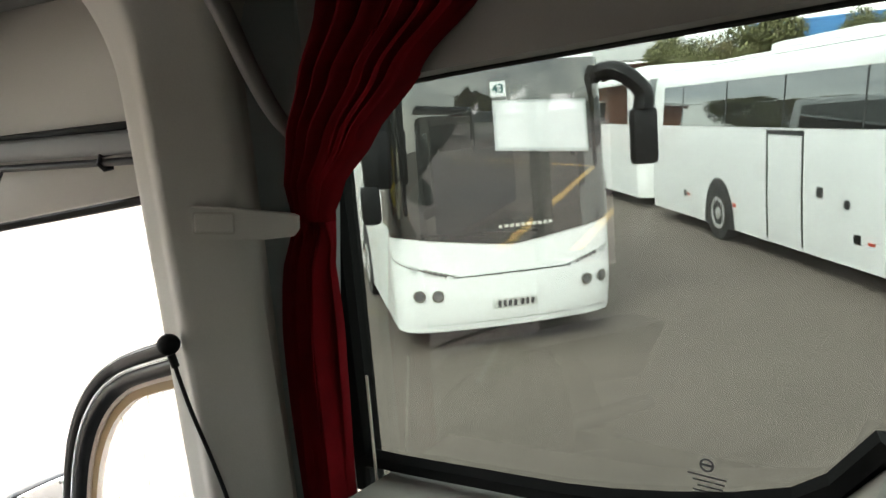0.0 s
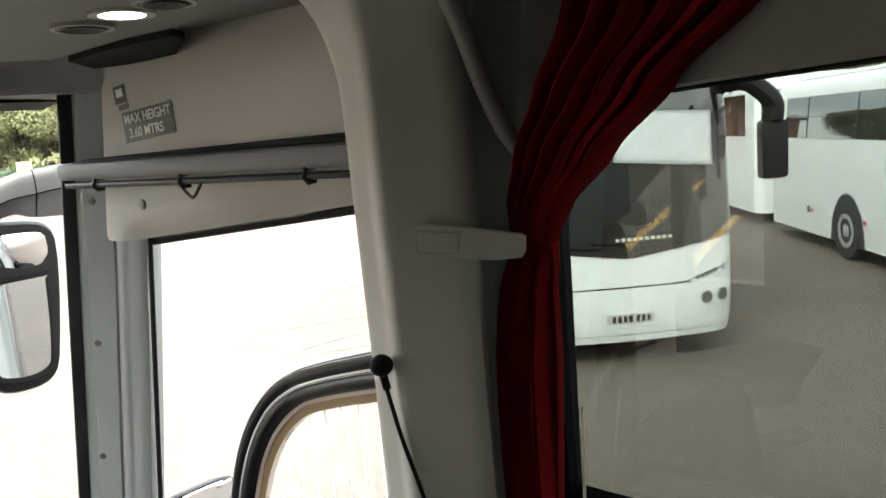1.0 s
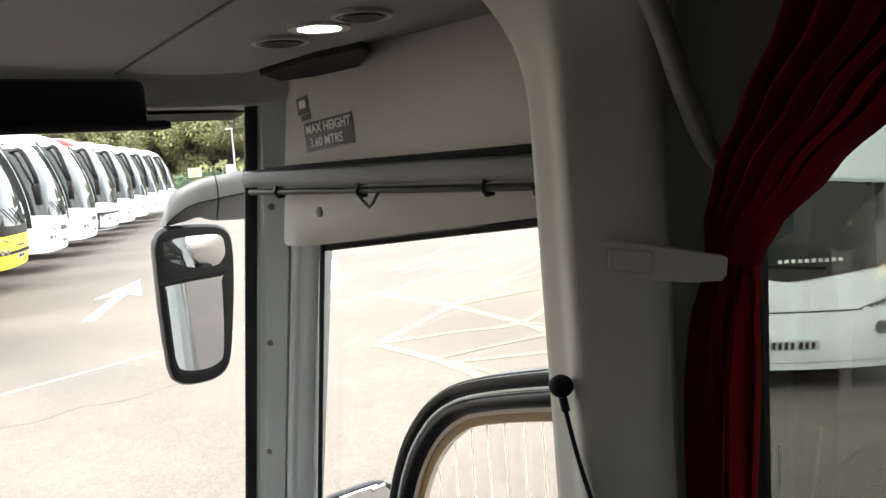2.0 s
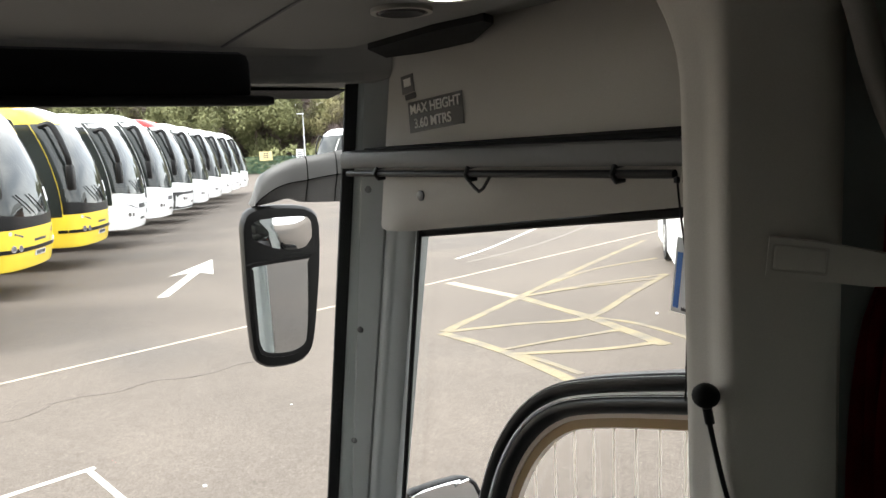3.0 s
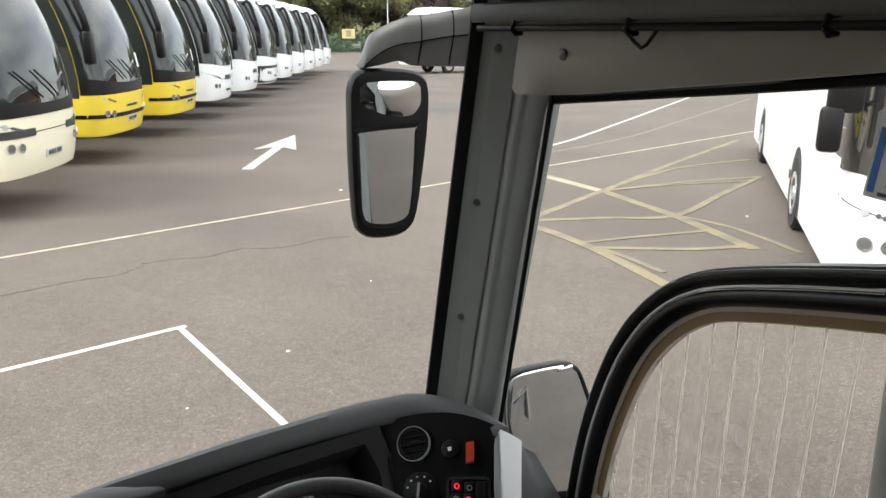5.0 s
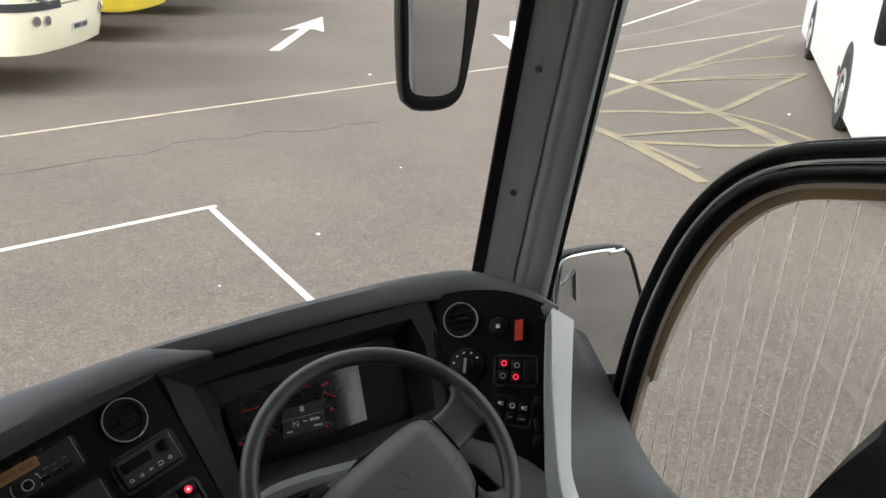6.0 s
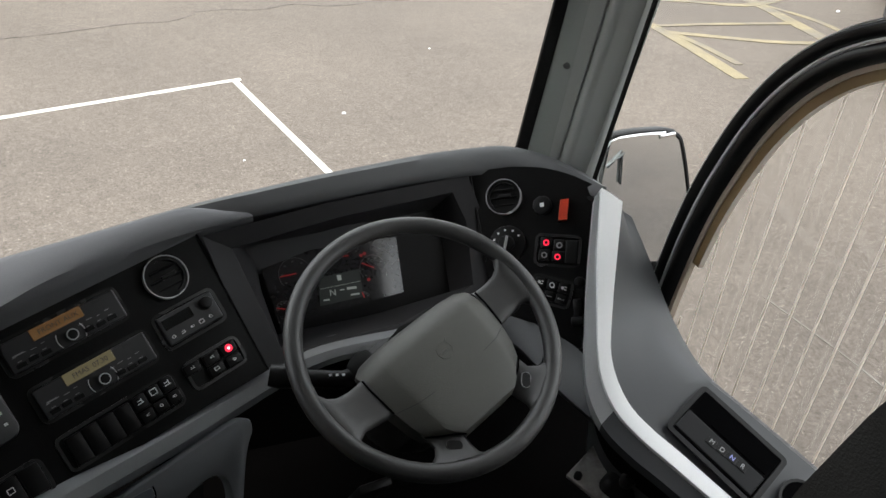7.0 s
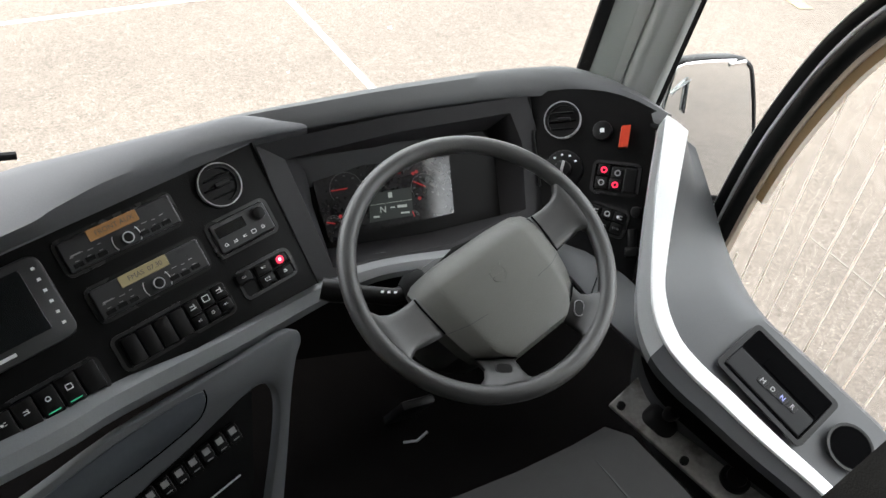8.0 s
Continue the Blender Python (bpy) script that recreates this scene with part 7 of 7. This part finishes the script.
u_out = [(p.x, p.y) for p in smooth_path([(x, y, 0) for x, y in up], 2)]
part("upper_glass", loft([[(0.003 + (x - 0.003) * s, 0.165 + (y - 0.165) * s, 0.016 + 0.012 * (1 - s * s) + 0.13 * (y - 0.165) * s) for x, y in u_out] for s in (1.0, 0.85, 0.65, 0.4, 0.15)]), MIRROR, mir, "small convex mirror pane", smooth=True)
dn = [(-0.091, 0.062), (-0.088, 0.073), (0.078, 0.082), (0.083, 0.07), (0.080, -0.06), (0.072, -0.165), (0.06, -0.198), (0.02, -0.214), (-0.035, -0.212), (-0.072, -0.198), (-0.083, -0.16)]
lower_rim = [(p.x, p.y) for p in smooth_path([(x, y, 0) for x, y in dn], 2)]
part("glass_rim", loft([[(x * a, -0.065 + (y + 0.065) * a, z) for x, y in lower_rim] for a, z in ((1.1, 0.012), (1.08, 0.019), (1.0, 0.018), (0.995, 0.012))], caps=False), BLACK, mir, "black rim round the lower pane", smooth=True)
part("lower_glass", prism(lower_rim, 0.004, on(Matrix(), 0, 0, 0.012)), MIRROR, mir, "tall flat mirror pane")
# along the arm: distance out, heights of crest, seam and keel, depth
ARM_CUT = [(0.578, 2.524, 2.508, 2.499, 3.0), (0.598, 2.594, 2.53, 2.503, 2.985), (0.634, 2.622, 2.558, 2.512, 2.955), (0.67, 2.639, 2.572, 2.522, 2.925), (0.702, 2.647, 2.577, 2.511, 2.9), (0.745, 2.653, 2.587, 2.509, 2.86), (0.79, 2.663, 2.595, 2.51, 2.81), (0.835, 2.67, 2.6, 2.511, 2.76)]
crest = smooth_path([(x, y - 0.03, a) for x, a, b, c, y in ARM_CUT], 4)
seam = smooth_path([(x, y - 0.045, b) for x, a, b, c, y in ARM_CUT], 4)
keel = smooth_path([(x, y, c) for x, a, b, c, y in ARM_CUT], 4)
back = Vector((0.0, 0.055, 0.0))
part("arm_shell", loft([[s, s.lerp(a, 0.5) + Vector((0, -0.008, 0)), a.lerp(s, 0.12) + Vector((0, -0.006, 0)), a, a + back * 0.5 + Vector((0, 0, -0.006)), s + back * 1.6, s + back * 0.4] for a, s in zip(crest, seam)]), ARM_GREY, mir, "grey curved upper shell of the arm", world=True, smooth=True)
part("arm_underside", loft([[s + Vector((0, 0.002, -0.002)), s.lerp(k, 0.6) + Vector((0, -0.004, 0)), k + Vector((0, -0.012, 0.003)), k, k + back * 0.5 + Vector((0, 0, 0.006)), s + back * 1.5 + Vector((0, 0, -0.002))] for k, s in zip(keel, seam)]), ARM_GREY, mir, "grey underside of the arm", world=True, smooth=True)
part("arm_seam", tube([p + Vector((0, -0.0005, -0.001)) for p in seam], 0.0016, 6), VOID, mir, world=True)
for k in (17, 23):
    a, s, e = crest[k], seam[k], keel[k]
    part("arm_seam", tube([a, a.lerp(s, 0.12) + Vector((0, -0.006, 0)), s.lerp(a, 0.5) + Vector((0, -0.008, 0)), s, s.lerp(e, 0.6) + Vector((0, -0.004, 0)), e + Vector((0, -0.012, 0.003))], 0.0016, 6), VOID, mir, world=True)

m2 = thing("side_mirror", "chrome-topped kerb mirror outside the driver's window", "mirror", pose(0.9, 2.4, 1.5))
M2 = axes((0.918, 2.405, 1.513), (0.99, 0.0, 0.12), (-0.12, -0.98, 0.12))
o2 = [(-0.125, 0.10), (-0.10, 0.205), (-0.075, 0.23), (0.06, 0.222), (0.095, 0.205), (0.108, 0.17), (0.135, 0.02), (0.15, -0.17), (0.115, -0.22), (-0.1, -0.2)]
sm2 = [(p.x, p.y) for p in smooth_path([(x, y, 0) for x, y in o2], 2)]
part("housing", loft([[(x * s, y * s, z) for x, y in sm2] for s, z in ((0.7, -0.09), (0.97, -0.04), (1.0, 0.0), (0.985, 0.008))]), BLACK, m2, smooth=True, world=False).data.transform(pose(0.9, 2.4, 1.5).inverted() @ M2)
part("glass", prism([(x * 0.93, y * 0.95) for x, y in sm2], 0.003, on(M2, 0, 0, 0.0085)), MIRROR, m2, "mirror pane", world=True)
part("chrome_edge", tube(smooth_path([on(M2, x, y, 0.004).translation for x, y in ((-0.120, 0.02), (-0.116, 0.12), (-0.098, 0.196), (-0.072, 0.216), (0.0, 0.216), (0.06, 0.211))], 4), 0.0065, 8), CHROME, m2, "chrome edge", world=True, smooth=True)
part("edge_clip", box((0.045, 0.012, 0.008), (0.062, 0.206, 0.012), 0.003, M2), CHROME, m2, "small chrome clip", world=True, smooth=True)
part("black_edge", tube(smooth_path([on(M2, x, y, 0.006).translation for x, y in ((0.06, 0.212), (0.092, 0.198), (0.106, 0.165), (0.122, 0.08), (0.134, -0.02), (0.146, -0.15))], 4), 0.0075, 8), BLACK, m2, world=True, smooth=True)
part("bracket", tube([on(M2, -0.1, 0.15, 0.012).translation, on(M2, -0.06, 0.18, 0.02).translation, on(M2, -0.065, 0.1, 0.02).translation], 0.006, 8), CHROME, m2, world=True)
wp = thing("windscreen_wiper", "black windscreen wiper beyond the dashboard", "wiper", pose(-0.6, 2.3, 1.7))
part("blade", tube([(-1.1, 2.12, 1.71), (-0.72, 2.225, 1.703), (-0.605, 2.265, 1.685)], 0.008, 8), BLACK, wp, world=True, smooth=True)


# ---- background of the yard ----
def leaves(n, shape, size, seed):
    rnd = random.Random(seed)
    verts, faces = [], []
    lumps = shape(rnd)
    for k in range(n):
        c, r = lumps[rnd.randrange(len(lumps))]
        d = Vector((rnd.gauss(0, 1), rnd.gauss(0, 1), rnd.gauss(0, 1))).normalized()
        p = Vector(c) + d * r * (0.55 + 0.5 * rnd.random()) * Vector((1, 1, 0.8)).length / 1.6
        u = (d.orthogonal() + 0.9 * Vector((rnd.gauss(0, 1), rnd.gauss(0, 1), rnd.gauss(0, 1)))).normalized()
        w = (u.cross(d) + 0.3 * Vector((rnd.gauss(0, 1), rnd.gauss(0, 1), rnd.gauss(0, 1)))).normalized()
        s = size * (0.6 + 0.8 * rnd.random())
        b = len(verts)
        for a, e in ((-0.5, 0), (0, -0.45), (0.55, 0), (0, 0.45)):
            verts.append(p + u * a * s * 1.5 + w * e * s + d * 0.15 * s * (1 if e == 0 else 0))
        faces.append((b, b + 1, b + 2, b + 3))
    me = bpy.data.meshes.new("crown")
    me.from_pydata([tuple(v) for v in verts], [], faces)
    return me


def foliage(name, dark, light):
    m = mat(name, light, 0.6, vary=0.25, scale=0.8, fine=6, gloss=0.25)
    n, l = m.node_tree.nodes, m.node_tree.links
    b = n["Principled BSDF"]
    src = b.inputs["Base Color"].links[0].from_socket
    geo, mx = n.new("ShaderNodeNewGeometry"), n.new("ShaderNodeMix")
    mx.data_type = "RGBA"
    mx.inputs[6].default_value = (*dark, 1)
    l.new(geo.outputs["Random Per Island"], mx.inputs["Factor"])
    l.new(src, mx.inputs[7])
    l.new(mx.outputs[2], b.inputs["Base Color"])
    return m


def tree(name, label, h, spread, material, seed, m):
    rnd = random.Random(seed)
    t = thing(name, label, "tree", m, group="trees round the yard")
    base = [(0, 0, 0), (0.1, 0.05, h * 0.25), (0.0, 0.1, h * 0.5), (0.15, 0, h * 0.78)]
    trunk = part("trunk", tube(smooth_path(base, 3), [0.022 * h * (1 - 0.085 * k) for k in range(10)], 8), BARK, t, smooth=True)
    for k in range(7):
        a, z = k * 2.4 + rnd.random(), h * (0.3 + 0.07 * k)
        end = Vector((math.cos(a), math.sin(a), 0)) * spread * 0.62 + Vector((0, 0, z + h * 0.13))
        part("limb", tube([(0, 0, z), end * 0.5 + Vector((0, 0, z * 0.5 + 0.1)), end], [0.008 * h, 0.006 * h, 0.002 * h], 6), BARK, trunk)

    def shape(r):
        out = []
        for k in range(26):
            a, q, z = r.uniform(0, 6.28), r.random() ** 0.5, r.random()
            wide = spread * (0.35 + 0.65 * math.sin(math.pi * min(1.0, 0.18 + 0.8 * z)))
            out.append(((math.cos(a) * q * wide, math.sin(a) * q * wide, h * (0.2 + 0.72 * z)), spread * r.uniform(0.24, 0.42)))
        return out

    me = leaves(19000, shape, 0.017 * h, seed)
    me.materials.append(material)
    cr = new("crown", me)
    cr.parent = t
    return t


BARK = mat("bark", (0.07, 0.055, 0.04), 0.9, vary=0.3, scale=3, fine=30, bump=0.6)
LEAF_A = foliage("leaf_green", (0.115, 0.12, 0.055), (0.18, 0.184, 0.082))
LEAF_B = foliage("leaf_olive", (0.135, 0.126, 0.062), (0.215, 0.192, 0.092))
LEAF_C = foliage("leaf_copper", (0.085, 0.064, 0.06), (0.13, 0.097, 0.087))
kinds = [tree("tree", "green broadleaf tree at the yard's edge", 14, 5.2, LEAF_A, 3, pose(36, 122, 0)), tree("tree", "olive-green broadleaf tree at the yard's edge", 12, 5.0, LEAF_B, 5, pose(46, 118, 0, 0, 0, 40)), tree("tree", "copper-leaved tree at the yard's edge", 14, 5.0, LEAF_C, 8, pose(16, 126, 0))]
rnd = random.Random(11)
for k in range(19):
    x = -60 + 6.0 * k + rnd.uniform(-1.5, 1.5)
    y = 124 + 6 * (k % 2) - 0.1 * x + rnd.uniform(-2, 2)
    copy_thing(kinds[rnd.choice((0, 0, 1, 1, 2)) if k not in (9, 10) else 2], pose(x, y, 0, 0, 0, rnd.uniform(0, 360)) @ Matrix.Scale(rnd.uniform(0.85, 1.25), 4))
for k in range(18):
    copy_thing(kinds[(k * 2) % 3 if k % 5 else 1], pose(-52 + 6.1 * k, 139 - 0.1 * k + 3 * (k % 2), 0, 0, 0, 61 * k) @ Matrix.Scale(1.15 + 0.1 * (k % 3), 4))
for k in range(3):
    copy_thing(kinds[k % 2], pose(50 + 5.5 * k, 122 - 5 * k, 0, 0, 0, 33 * k) @ Matrix.Scale(1.1, 4))
for k in range(5):
    copy_thing(kinds[k % 2], pose(38 + 1.2 * k, 14.6 - 1.9 * k, 0, 0, 0, 77 * k) @ Matrix.Scale(0.4 + 0.03 * (k % 3), 4))
# unseen extra trees, added to darken the sky mirrored in the tinted pane
for k in range(11):
    copy_thing(kinds[(k * 2) % 3 if k % 4 else 1], pose(-92 + 3.6 * k + 2 * (k % 2), 22 + 8.6 * k, 0, 0, 0, 71 * k) @ Matrix.Scale(0.95 + 0.1 * (k % 3), 4))
for k in range(8):
    copy_thing(kinds[k % 2], pose(-45 + 2 * k, -60 - 3 * (k % 2) + 6 * k - 24, 0, 0, 0, 50 * k) @ Matrix.Scale(0.9, 4))


def hedge_shape(r):
    return [((r.uniform(-60, 100), r.uniform(-1.0, 1.0), r.uniform(0.4, 3.2)), r.uniform(0.8, 1.5)) for _ in range(260)]


me = leaves(9000, hedge_shape, 0.5, 21)
me.materials.append(LEAF_A)
hd = tagged(new("hedge", me), "dense green hedge behind the fence", "hedge", "", "stuff")
hd.matrix_basis = pose(0, 117, 0, 0, 0, -5)

fence = thing("fence", "green mesh fence along the yard's far side", "fence", pose(20, 112, 0, 0, 0, -5), kind="")
for k in range(26):
    part("post", box((0.08, 0.08, 2.6), (-30 + 3.0 * k, 0, 1.3)), FENCE_GREEN, fence)
for k in range(25):
    x = -28.5 + 3.0 * k
    bars = [box((3.0, 0.02, 0.09), (x, 0, 0.25 + 0.2 * j)) for j in range(12)]
    part("mesh_panel", joined(*bars), FENCE_GREEN, fence)
for x, c in ((13.0, SIGN_YELLOW), (18.0, PAPER)):
    sg = thing("fence_sign", "small sign plate on the green fence", "sign", pose(20 + x, 111.8 - 0.087 * x, 2.6))
    part("plate", box((1.9 if c is SIGN_YELLOW else 1.1, 0.05, 1.3 if c is SIGN_YELLOW else 1.6), (0, 0, 0), 0.01), c, sg)
    for j in range(3):
        part("text_bar", box((0.8, 0.02, 0.12), (0, -0.04, 0.35 - 0.3 * j)), INK, sg)
lp = thing("street_lamp", "tall grey lamp post at the yard's edge", "street lamp", pose(30.2, 86, 0))
part("post", tube([(0, 0, 0), (0, 0, 3.5), (0, 0, 7.2)], [0.11, 0.08, 0.05], 10), POST_GREY, lp, smooth=True)
part("lantern", box((0.8, 0.3, 0.16), (-0.3, 0, 7.25), 0.05), POST_GREY, lp)

shed = thing("depot_building", "low brick depot building with a grey corrugated roof", "building", pose(38.7, 28.1, 0, 0, 0, -66))
part("wall", box((26, 8, 4.6), (0, 4, 2.3)), BRICK, shed, "red brick wall")
roof = [box((26.6 / 60, 9.2, 0.12), (-13.1 + 26.6 / 60 * k, 4, 5.0 + 0.03 * (k % 2)), 0, pose(0, 0, 0, 12, 0, 0)) for k in range(60)]
part("roof", joined(*roof), ROOF_GREY, shed, "grey corrugated roof")
part("fascia", box((26.4, 0.12, 0.35), (0, -0.3, 4.5)), SIGN_BROWN, shed)
for k in range(6):
    w = part("window", box((1.8, 0.1, 1.2), (-10 + 4 * k, -0.02, 2.4)), DARK_GLASS, shed)
    part("window_frame", joined(box((2.0, 0.14, 0.1), (-10 + 4 * k, -0.02, 3.05)), box((2.0, 0.14, 0.1), (-10 + 4 * k, -0.02, 1.75))), PAPER, w)
blu = thing("warehouse", "pale warehouse with a blue roof edge", "building", pose(66, 6.5, 0, 0, 0, -75))
part("wall", box((24, 10, 6.3), (0, 5, 3.15)), WALL_PALE, blu, "pale clad wall")
part("roof_edge", box((24.6, 10.6, 1.3), (0, 5, 6.95), 0.1), ROOF_BLUE, blu, "blue roof edge")
for k in range(12):
    part("cladding_joint", box((0.05, 0.06, 6.0), (-11 + 2 * k, -0.01, 3.1)), ROOF_GREY, blu)
